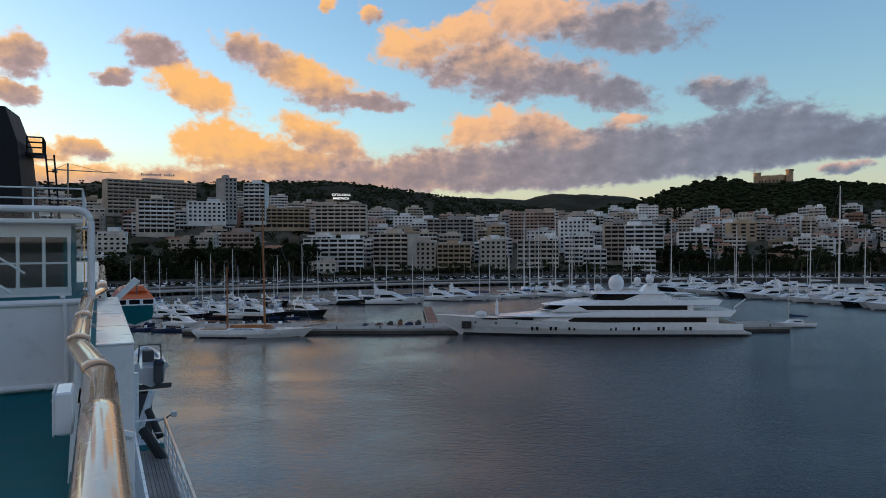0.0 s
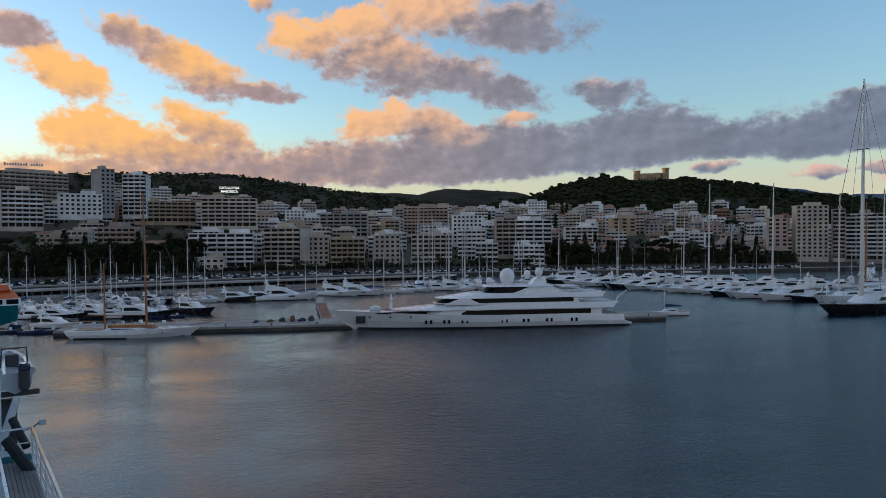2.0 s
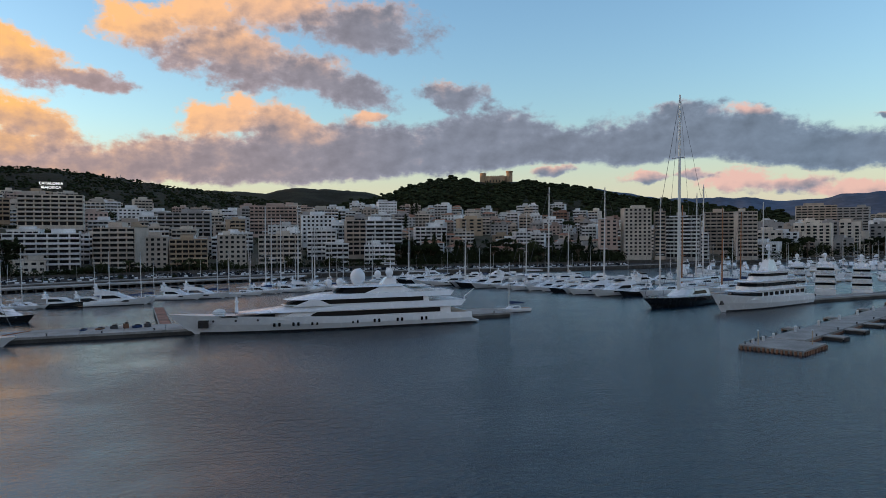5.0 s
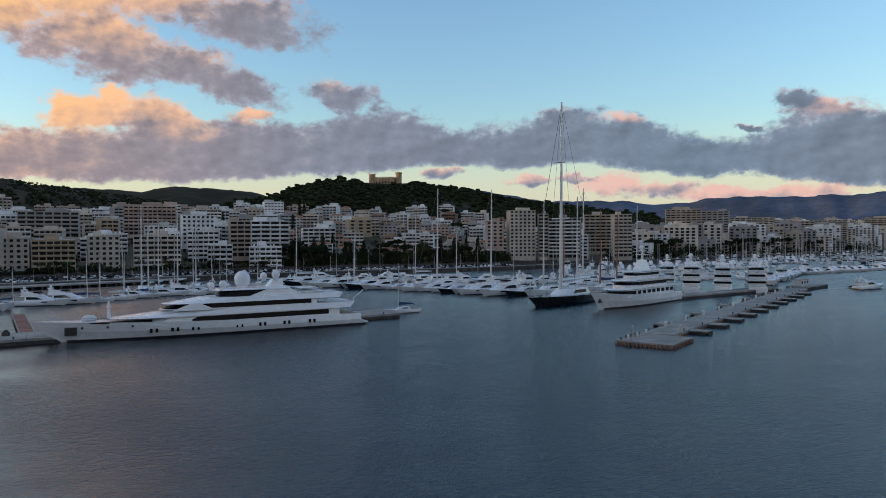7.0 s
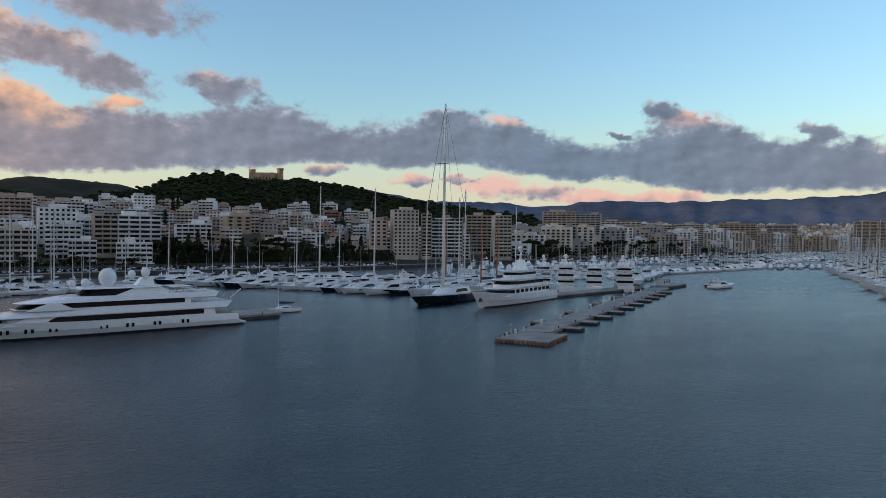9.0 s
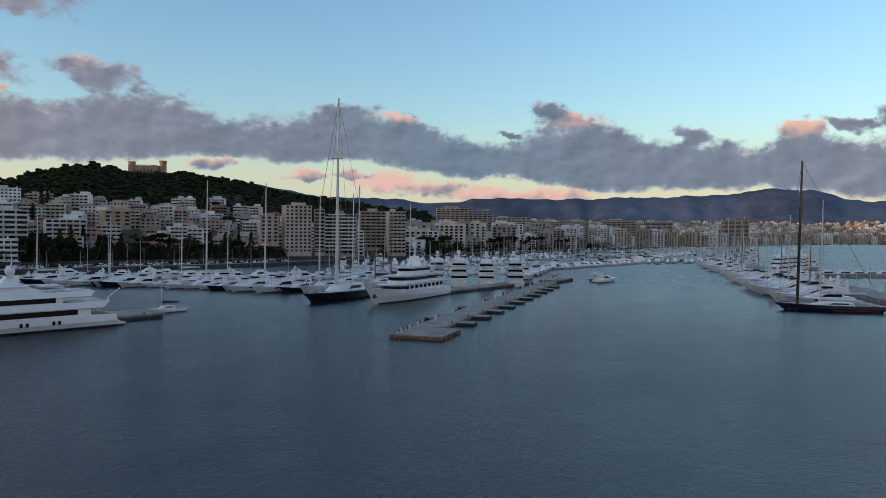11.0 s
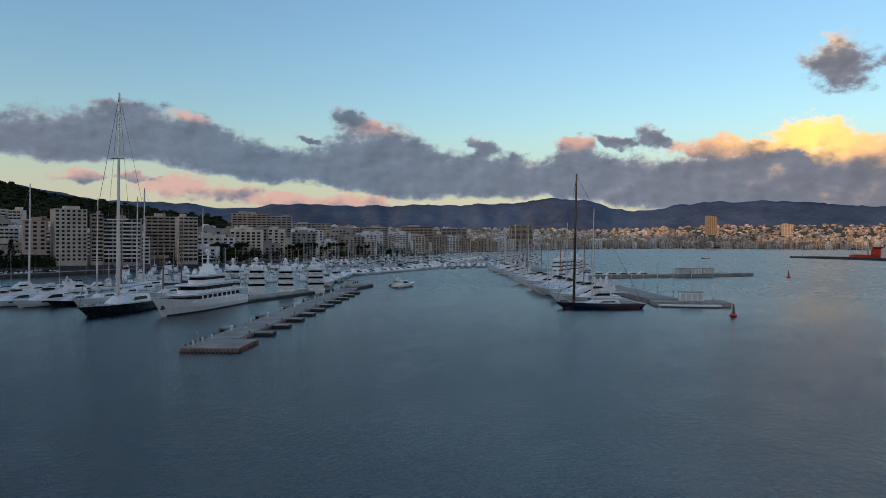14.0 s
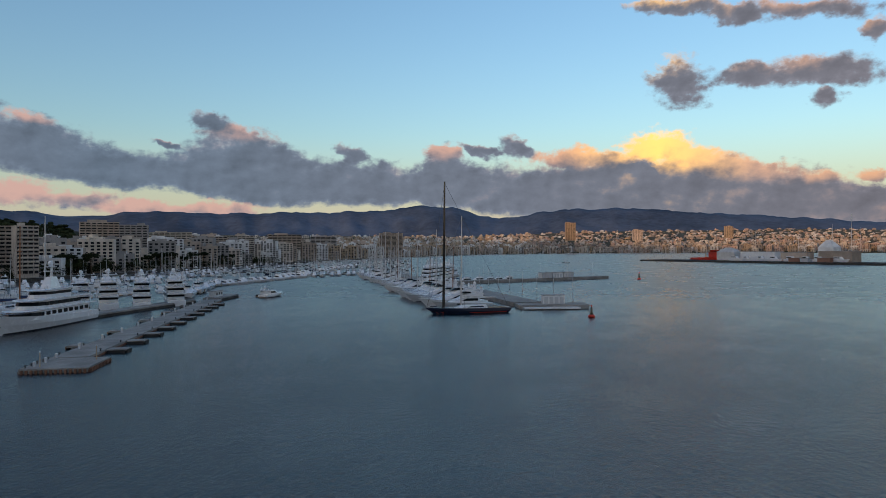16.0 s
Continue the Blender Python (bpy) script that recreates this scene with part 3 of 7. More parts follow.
def joined_windows(w, d, floors, storey, bay, balcony, side):
    f = Form()
    n = max(2, int(w / bay))
    for s in range(floors):
        z = 3 + s * storey
        for k in range(n):
            x = (k + 0.5) / n * w - w / 2
            hw = w / n * (0.42 if balcony else 0.29) * random.uniform(0.8, 1.1)
            f.box(x - hw, x + hw, -0.07, 0.06, z + (0.15 if balcony else 0.9), z + (2.25 if balcony else 2.2))
        for k in range(max(1, int(d / 4.5))):
            y = (k + 0.5) / max(1, int(d / 4.5)) * d
            f.box(side * w / 2 - 0.06, side * w / 2 + 0.06, y - 0.55, y + 0.55, z + 0.9, z + 2.2)
    return f


def house(az, r, w, d, floors, paint, turn=0.0, balcony=False, tile=False, storey=3.0, bay=3.2):
    """A lesser house of the hillside; its small windows are one joined piece."""
    z = ground_z(az, r)
    h = floors * storey + 3
    side = 1 if az + turn * 0.0 < 10 else -1
    root = thing("house", Matrix.Translation(polar(az, r, z - 3)) @ pose(0, 0, 0, 0, 0, -az + turn), LABELS[paint.name], "house", "houses of the hillside")
    f = Form().box(-w / 2, w / 2, 0, d, 0, h)
    part("wall", f, paint, root)
    if tile:
        part("roof", Form().loft([[(-w / 2 - 0.5, -0.5, h), (w / 2 + 0.5, -0.5, h), (w / 2 + 0.5, d + 0.5, h), (-w / 2 - 0.5, d + 0.5, h)],
                                  [(-w / 4, d * 0.45, h + d * 0.16), (w / 4, d * 0.45, h + d * 0.16), (w / 4, d * 0.55, h + d * 0.16), (-w / 4, d * 0.55, h + d * 0.16)]]), ROOF_TILE, root)
    else:
        top = Form().box(-w / 2 - 0.2, w / 2 + 0.2, -0.2, d + 0.2, h, h + 0.7)
        k, x = random.uniform(0.25, 0.5) * w, random.uniform(-0.25, 0.25) * w
        top.box(x - k / 2, x + k / 2, d * 0.3, d * 0.8, h + 0.7, h + 0.7 + random.uniform(1.8, 3.0))
        for _ in range(3):
            a, b = random.uniform(-0.42, 0.42) * w, random.uniform(0.2, 0.8) * d
            top.box(a - 0.5, a + 0.5, b - 0.5, b + 0.5, h + 0.7, h + 0.7 + random.uniform(0.7, 1.6))
        part("roof", top, paint, root)
    g = part("glazing", joined_windows(w, d, floors, storey, bay, balcony, side), WINDOW, root)
    g["kind"] = "stuff"
    if balcony:
        b = Form()
        for s in range(1, floors):
            z = 3 + s * storey
            b.box(-w / 2 + 0.3, w / 2 - 0.3, -1.2, 0, z - 0.2, z).box(-w / 2 + 0.3, w / 2 - 0.3, -1.2, -1.1, z, z + 0.9)
        q = part("balcony", b, WHITEWASH if random.random() < 0.3 else paint, root)
        q["kind"] = "stuff"
    return root


LABELS = {"facade_cream": "cream rendered house with small dark windows", "facade_white": "whitewashed house with dark windows on the slope", "facade_sand": "sand-coloured apartment house on the hillside",
          "facade_ochre": "ochre rendered house among trees", "facade_grey": "grey concrete apartment house on the slope", "facade_brick": "brick-red apartment house on the hillside", "facade_pink": "faded pink house on the hillside"}

# Large buildings: bearing, distance, width, depth, floors, paint, turn, balconies, label
B = block
B(-22.9, 640, 74, 16, 9, SAND, 18, True, "long sand-coloured hotel with rows of balconies on the ridge", base=50, storey=3.1, bay=6.0, side=1)
B(-22.7, 530, 24, 14, 8, CREAM, 8, True, "cream apartment tower with white balcony bays", base=32, bay=4.0, slab=WHITEWASH, side=1)
B(-17.2, 560, 10, 16, 11, STONE_GREY, 25, False, "slim grey-blue stair tower of the white hotel", base=42, storey=3.0, bay=3.3)
B(-15.4, 566, 17, 14, 10, WHITEWASH, -14, True, "tall white hotel tower with glazed balconies", base=42, bay=3.6, side=1)
B(-19.0, 540, 27, 14, 5, WHITEWASH, 6, False, "white terraced hotel wing with square windows", base=40, bay=3.2)
B(-13.2, 570, 44, 14, 5, OCHRE, 4, True, "ochre apartment row with shaded balconies", base=37, bay=4.2, side=1)
hotel = B(-8.5, 545, 40, 16, 7, CREAM, -6, True, "stepped beige hotel with a lit rooftop sign", base=33, bay=5.0, side=1)
B(-9.1, 440, 38, 15, 7, WHITEWASH, -4, True, "white apartment slab with continuous balconies", base=6, storey=2.9, bay=4.8, slab=WHITEWASH, side=1)
B(-4.4, 444, 25, 18, 9, SAND, -26, True, "sand-coloured apartment house with ochre balcony fronts", base=3.0, storey=2.95, bay=4.2, slab=CREAM, side=-1)
B(-1.7, 452, 17, 14, 6, CREAM, -4, False, "pale hotel front with wide windows", base=6, bay=3.2, slab=WHITEWASH)
B(0.9, 452, 22, 14, 6, OCHRE, -2, True, "brown apartment house with arcaded lower floors", base=4.5, bay=3.4)
B(4.2, 452, 17, 14, 7, CREAM, 4, False, "cream apartment house with small square windows", base=4, bay=3.0)
B(7.9, 456, 27, 14, 7, CREAM, 2, True, "cream apartment block with framed loggias", base=4, bay=3.6)
B(10.9, 520, 22, 14, 7, WHITEWASH, 6, False, "white apartment house with a grid of windows", base=19, bay=2.8)
B(12.5, 452, 15, 12, 5, WHITEWASH, 2, True, "small white apartment house by the road", base=4, bay=3.6)
B(14.1, 486, 14, 14, 8, SAND, 8, True, "brown apartment tower with balconies", base=11, bay=4.6)
B(16.4, 486, 26, 16, 8, WHITEWASH, 10, True, "white apartment tower with stacked balconies", base=11, bay=6.0, side=-1)
B(7.4, 620, 40, 14, 8, PINK, 0, True, "reddish apartment block with many balconies", base=27, bay=5)
B(0.6, 560, 38, 14, 6, STONE_GREY, -6, True, "grey apartment block with glazed corners", base=25, bay=5)
B(20.3, 560, 26, 13, 5, WHITEWASH, 8, True, "white house with stepped terraces", base=16, bay=4, side=-1)
B(23.7, 600, 21, 12, 4, OCHRE, 20, False, "yellow rendered house with a blank wall", base=27, bay=7)
B(37.2, 560, 21, 16, 13, CREAM, 12, False, "tall cream apartment tower with square windows", base=7, storey=2.9, bay=3.5, side=1)
B(38.9, 566, 8, 14, 12, SAND, 4, True, "narrow balcony wing of an apartment tower", base=7, storey=2.9, bay=4)
B(40.6, 572, 26, 14, 11, STONE_GREY, -4, True, "grey apartment tower with long white balconies", base=6, storey=2.95, bay=6.5, slab=WHITEWASH)
B(43.3, 640, 24, 14, 11, SAND, 6, True, "brown apartment tower with glazed balconies", base=10, storey=3.0, bay=6)
B(45.3, 602, 15, 14, 12, CREAM, 14, True, "cream apartment tower with a pale end wall", base=6, storey=3.0, bay=5, side=1)
B(34.9, 560, 14, 12, 7, PINK, 6, False, "pale pink apartment house", base=15, bay=4)
B(49.9, 905, 42, 16, 11, SAND, 4, True, "broad brown apartment block in the distance", base=24, bay=8.4)
B(52.2, 905, 32, 16, 10, STONE_GREY, -6, True, "grey apartment block in the distance", base=24, bay=8)
B(57.7, 1010, 48, 16, 10, SAND, 2, True, "long sand-coloured seafront hotel", base=12, bay=8)
B(60.0, 1100, 42, 16, 11, CREAM, -4, True, "cream seafront apartment block", base=12, bay=8.4)
B(54.8, 1250, 70, 18, 12, CREAM, 4, True, "long cream apartment block far along the shore", base=18, bay=12)
B(63.5, 1300, 60, 18, 13, SAND, 2, True, "tall sand-coloured apartment block far along the shore", base=12, bay=12)
B(66.6, 1500, 55, 18, 13, STONE_GREY, -4, True, "grey apartment block far along the shore", base=12, bay=14)

# rooftop sign of the beige hotel, lit letters on a frame
GLOW = bpy.data.materials.new("sign_light")
GLOW.use_nodes = True
GLOW.node_tree.nodes["Principled BSDF"].inputs["Emission Color"].default_value = (1.0, 0.97, 0.9, 1)
GLOW.node_tree.nodes["Principled BSDF"].inputs["Emission Strength"].default_value = 0.95
for i, (words, size, dz) in enumerate((("CATALONIA", 2.0, 3.0), ("MAJORICA", 2.0, 0.3))):
    cu = bpy.data.curves.new("letters", "FONT")
    cu.body, cu.size, cu.extrude, cu.align_x = words, size * 1.28, 0.08, "CENTER"
    cu.offset = 0.03
    cu.materials.append(GLOW)
    p = polar(-8.45, 538, 57.6 + dz)
    ob = tagged(new("sign", cu), "white illuminated rooftop sign letters", "sign", "letters of the rooftop sign")
    ob.matrix_basis = Matrix.Translation(p) @ pose(0, 0, 0, 90, 0, 8.45)
frame_ = thing("rooftop_rack", Matrix.Translation(polar(-8.45, 538.6, 54.5)) @ pose(0, 0, 0, 0, 0, 8.45), "thin steel frame of the rooftop sign", "sign frame")
for x in (-7, -3.5, 0, 3.5, 7):
    part("post", Form().tube((x, 0, 0), (x, 0, 8), 0.08, n=4), DARK_GEAR, frame_)
bars = thing("sign", Matrix.Translation(polar(-22.6, 636, 82.2)) @ pose(0, 0, 0, 0, 0, 22), "row of unlit rooftop letters shown as bars", "sign")
for k in range(15):
    if k != 9:
        part("letter_bar", Form().box(-13 + k * 1.8, -11.9 + k * 1.8, 0, 0.2, 0, 2.2 if k % 4 == 0 else 1.7), STONE_GREY, bars)

# The hillside between and behind the large ones
random.seed(11)
SPOTS = [(-22.9, 640, 3.6), (-22.7, 530, 1.5), (-16, 562, 1.7), (-19, 540, 1.6), (-13.2, 570, 2.4), (-8.5, 545, 2.3), (-9.1, 440, 2.7), (-4.4, 444, 1.9), (-1.7, 452, 1.2), (0.9, 452, 1.5), (4.2, 452, 1.2), (7.9, 456, 1.9), (10.9, 520, 1.3), (12.5, 452, 1.1),
         (14.1, 486, 1.0), (16.4, 486, 1.7), (7.4, 620, 2.0), (0.6, 560, 2.1), (20.3, 560, 1.5), (23.7, 600, 1.1), (37.2, 560, 1.3), (38.9, 566, 0.8), (40.6, 572, 1.5), (43.3, 640, 1.2), (45.3, 602, 0.9), (34.9, 560, 0.8), (-4.0, 445, 2), (27.5, 500, 4.5)]
placed = []


def free(az, r, w):
    half = math.degrees(w / 2 / r)
    for a, q, h in SPOTS:
        if abs(r - q) < 26 and abs(az - a) < h + half:
            return False
    for a, q, h in placed:
        if abs(r - q) < 17 and abs(az - a) < (h + half) * 0.95:
            return False
    return True


for k in range(5200):
    az = random.uniform(-33, 50)
    s = table(az, SHORE)
    back = random.uniform(44, 430)
    r = s + back
    if -27 < az < -11 and back < 75 or 17 < az < 34.5 and back < 82 or az > 34.5 and back < 60 or r > 790 and 10 < az < 40:
        continue
    w = random.uniform(9, 19) if az > 17 else random.uniform(12, 24)
    if len(placed) > 290 and not 9 < az < 36 or not free(az, r, w):
        continue
    placed.append((az, r, math.degrees(w / 2 / r)))
    fl = random.choice((2, 2, 3, 3, 4, 5)) if az > 17 else random.choice((3, 4, 5, 5, 6, 7))
    if az > 36:
        fl += 2
    paint = random.choices(PAINTS, (5, 9 if az > 8 else 5, 3, 1.2, 2, 0.6, 1.1))[0]
    house(az, r, w, random.uniform(9, 13), fl, paint, random.uniform(-24, 24), random.random() < (0.8 if fl > 3 else 0.25), fl <= 3 and random.random() < 0.45)
    if len(placed) > 375:
        break


def far_town(name, a0, a1, paints, count, label, tall=1.0):
    """Distant quarters across the bay: too many to count."""
    for j, paint in enumerate(paints):
        f, g = Form(), Form()
        for i in range(count):
            az = random.uniform(a0, a1)
            s = table(az, SHORE)
            u = random.random() ** 1.1
            r = min(s + 30 + u * 900, 3720)
            z = 2.5 + u * (table(az, BACK_RISE) + 8)
            w, d, h = random.uniform(8, 20 if u > 0.1 else 34), 13, random.uniform(7, 21) * tall * (1.2 if u < 0.12 else 0.8)
            m = Matrix.Translation(polar(az, r, z - 4)) @ pose(0, 0, 0, 0, 0, -az + random.uniform(-25, 25))
            f.box(-w / 2, w / 2, 0, d, -22, h + 4, m=m)
            f.box(-w / 5, w / 6, 3, d - 3, h + 4, h + 6.5, m=m)
            n = int(w / 5)
            for q in range(int(h / 3.2)):
                for k in range(n):
                    if random.random() < 0.85:
                        x = (k + 0.5) / n * w - w / 2
                        if u < 0.2:
                            g.box(x - 1.5, x + 1.5, -0.2, 0.1, 4.8 + q * 3.2, 6.7 + q * 3.2, m=m)
                        else:
                            g.add([(x - 1.3, -0.1, 4.8 + q * 3.2), (x + 1.3, -0.1, 4.8 + q * 3.2), (x + 1.3, -0.1, 6.8 + q * 3.2), (x - 1.3, -0.1, 6.8 + q * 3.2)], [(0, 1, 2, 3)], m)
        ob = solid(name, f, paint, label, "town", kind="stuff")
        q = part("glazing", g, WINDOW, ob)
        q["kind"] = "stuff"


far_town("distant_town", 46, 68, (CREAM, WHITEWASH, SAND, STONE_GREY), 190, "dense apartment blocks along the far shore", 1.35)
far_town("distant_town", 66, 84, (CREAM, WHITEWASH, SAND, OCHRE), 330, "dense pale houses across the bay", 1.25)
far_town("distant_town", 82, 114, (CREAM, WHITEWASH, SAND, OCHRE, PINK, STONE_GREY), 400, "sunlit pale houses of the old town across the bay", 1.0)
tower = block(87.1, 2960, 42, 40, 22, OCHRE, 6, False, "tall sunlit ochre tower block across the bay", base=58, storey=3.3, bay=10)
block(99.2, 3000, 34, 24, 14, OCHRE, 4, False, "sunlit tower block above the old town", base=62, storey=3.2, bay=11)
block(92.4, 3000, 40, 24, 13, SAND, 4, False, "broad hotel block across the bay", base=56, storey=3.2, bay=13)
block(72.2, 1750, 60, 20, 18, SAND, 4, True, "tall seafront apartment tower", base=8, storey=3.1, bay=20)


# castle on its hill
def castle():
    p = polar(25.7, 1335, 114)
    r = thing("castle", Matrix.Translation(p) @ pose(0, 0, 0, 0, 0, -25.7), "old round sandstone castle with a tall tower on the hilltop", "castle")
    stone = surface("castle_sandstone", (0.42, 0.30, 0.19), 0.9, scale=4, vary=0.25, bump=0.08)

    def drum(x, y, rad, z0, z1, n=24):
        f = Form().tube((x, y, z0), (x, y, z1), rad, rad * 0.97, n)
        for k in range(n):
            a = 2 * math.pi * k / n
            f.box(-0.9, 0.9, -0.5, 0.5, z1, z1 + 1.4, m=Matrix.Translation((x + rad * 0.93 * math.cos(a), y + rad * 0.93 * math.sin(a), 0)) @ pose(0, 0, 0, 0, 0, math.degrees(a) + 90))
        return f
    part("main_wall", drum(0, 8, 24, -8, 26, 40), stone, r)
    part("round_turret", drum(-24, 2, 6.4, -8, 32), stone, r)
    part("round_turret", drum(12, 24, 6, -8, 29), stone, r)
    keep = drum(27, -4, 6.0, -8, 34.0)
    keep.tube((27, -4, 34), (27, -4, 36.5), 6.9, 6.9, 24)
    part("keep_tower", keep, stone, r)
    part("bridge", Form().box(19, 27, -2, 1, 16, 20), stone, r)
    for k in range(9):
        a = radians(200 + 15 * k)
        part("window", Form().box(-0.8, 0.8, -0.6, 0.6, 15, 18.5, m=Matrix.Translation((24 * math.cos(a), 8 + 24 * math.sin(a), 0)) @ pose(0, 0, 0, 0, 0, math.degrees(a) + 90)), WINDOW, r)


castle()
lattice = thing("relay_mast", Matrix.Translation(polar(-4.0, 1900, 160)), "thin radio relay masts on the ridge", "mast")
for x, h in ((-6, 32), (4, 26), (10, 18)):
    part("mast", Form().tube((x, 0, 0), (x, 0, h), 0.9, 0.4, 5), STONE_GREY, lattice)
crane = thing("tower_crane", Matrix.Translation(polar(-28.7, 600, 40)) @ pose(0, 0, 0, 0, 0, 25), "yellow tower crane above the houses", "crane")
part("mast", Form().tube((0, 0, 0), (0, 0, 46), 0.7, 0.7, 4), OCHRE, crane)
part("jib", Form().tube((-10, 0, 41), (34, 0, 40), 0.5, 0.25, 4), OCHRE, crane)
part("tie", Form().tube((0, 0, 46), (24, 0, 40.4), 0.15, n=4).tube((0, 0, 46), (-9, 0, 41), 0.15, n=4), OCHRE, crane)
part("counterweight", Form().box(-10.5, -7, -0.8, 0.8, 38.6, 41), STONE_GREY, crane)

# ---- trees ----
random.seed(5)


def clump(f, c, r, n, leaf, flat=1.0):
    """Loose leaf sprays scattered through a ball."""
    for _ in range(n):
        d = Vector((random.gauss(0, 1), random.gauss(0, 1), random.gauss(0, 1))).normalized() * r * random.uniform(0.45, 1.0)
        d.z *= flat
        p = Vector(c) + d
        a = Vector((random.gauss(0, 1), random.gauss(0, 1), random.gauss(0, 0.6))).normalized() * leaf
        b = a.cross(Vector((random.gauss(0, 1), random.gauss(0, 1), random.gauss(0, 1)))).normalized() * leaf * 0.7
        up = a.cross(b).normalized() * leaf * 0.35
        f.add([p - a, p + b + up * 0.4, p + a, p - b + up * 0.4, p + up], [(0, 1, 4), (1, 2, 4), (2, 3, 4), (3, 0, 4)])


def tree(kind, m):
    names = {"pine": "umbrella pine with a broad dark crown", "cypress": "slender dark cypress tree", "palm": "palm tree with drooping fronds", "broad": "dark leafy broad-crowned tree", "shrub": "low dark evergreen shrub"}
    r = thing({"pine": "pine_tree", "cypress": "cypress_tree", "palm": "palm_tree", "broad": "tree", "shrub": "shrub"}[kind], m, names[kind], "tree" if kind != "shrub" else "shrub", "trees of the hillside")
    t, f = Form(), Form()
    if kind == "palm":
        t.tube((0, 0, -1), (0.3, 0, 8), 0.28, 0.18, 7)
        for k in range(22):
            a, e = k * 2.4, random.uniform(-0.2, 0.9)
            pts = [Vector((0.3, 0, 8)) + Vector((math.cos(a) * s * 2.6, math.sin(a) * s * 2.6, e * s * 2.2 - 1.9 * s * s)) for s in (0, 0.35, 0.7, 1.0)]
            for p, q in zip(pts, pts[1:]):
                side = (q - p).cross(Vector((0, 0, 1))).normalized() * 0.28
                f.add([p - side, p + side, q + side, q - side, (p + q) / 2 + Vector((0, 0, 0.1))], [(0, 1, 4), (1, 2, 4), (2, 3, 4), (3, 0, 4)])
    elif kind == "cypress":
        t.tube((0, 0, -1), (0, 0, 3), 0.3, 0.2, 6)
        for k in range(16):
            clump(f, (0, 0, 1.2 + k * 0.8), 1.7 * math.sin(math.pi * (0.22 + 0.75 * k / 16)) + 0.2, 34, 0.42, 0.8)
    elif kind == "shrub":
        t.tube((0, 0, -0.5), (0, 0, 1), 0.12, 0.08, 5)
        for k in range(6):
            clump(f, (random.uniform(-1.6, 1.6), random.uniform(-1.2, 1.2), random.uniform(0.6, 1.6)), random.uniform(0.8, 1.4), 30, 0.36, 0.8)
    else:
        h = 7.5 if kind == "pine" else 5.0
        t.tube((0, 0, -1), (0.4, 0.1, h), 0.38, 0.2, 7)
        for k in range(7 if kind == "pine" else 6):
            a = k * 2.4
            q = Vector((math.cos(a) * random.uniform(1.6, 3.8), math.sin(a) * random.uniform(1.6, 3.8), h + random.uniform(0.6, 2.0) - (1.2 if kind == "broad" else 0)))
            t.tube((0.35, 0.1, h * random.uniform(0.62, 0.95)), q, 0.14, 0.06, 5)
            clump(f, q, random.uniform(1.4, 2.3), 75, 0.46, 0.6 if kind == "pine" else 0.85)
        clump(f, (0.3, 0, h + 2.0), 2.2, 90, 0.46, 0.55 if kind == "pine" else 0.9)
    part("trunk", t, BARK, r)
    part("crown", f, FOLIAGE if kind in ("pine", "cypress") else FOLIAGE_B, r)
    return r


TREES = {k: [tree(k, pose(0, 0, -80)) for _ in range(2)] for k in ("pine", "cypress", "palm", "broad", "shrub")}


def plant(kind, az, r, s=1.0):
    z = ground_z(az, r)
    return copy_thing(random.choice(TREES[kind]), Matrix.Translation(polar(az, r, z)) @ pose(0, 0, 0, 0, 0, random.uniform(0, 360)) @ Matrix.Scale(s * random.uniform(0.85, 1.2), 4))


for k in range(52):   # park below the left hotels
    az = random.uniform(-27, -11)
    plant(random.choice(("broad", "pine", "cypress", "broad", "shrub")), az, table(az, SHORE) + random.uniform(44, 82), 1.5)
for k in range(54):   # wooded bank to the right of the middle
    az = random.uniform(17, 35)
    plant(random.choice(("pine", "broad", "pine", "shrub", "cypress")), az, table(az, SHORE) + random.uniform(44, 84), 1.25)
for k in range(34):   # along the road
    az = random.uniform(-10, 17)
    plant(random.choice(("palm", "broad", "palm", "shrub")), az, table(az, SHORE) + random.uniform(41.5, 46), 0.9)
for k in range(46):
    az = random.uniform(45, 60)
    plant(random.choice(("pine", "broad")), az, table(az, SHORE) + random.uniform(10, 60), 1.5)
for k in range(60):  # between the houses
    az = random.uniform(-30, 36)
    plant(random.choice(("pine", "broad", "cypress", "broad")), az, table(az, SHORE) + random.uniform(70, 400), 1.25)
for k in range(26):  # hedges and palms on the quay side of the road
    az = random.uniform(-24, 32)
    plant(random.choice(("shrub", "palm", "shrub")), az, table(az, SHORE) + random.choice((9.5, 20.5)), 0.8)
for rows in TREES.values():
    for o in rows:
        for q in (*o.children_recursive, o):
            bpy.data.objects.remove(q)


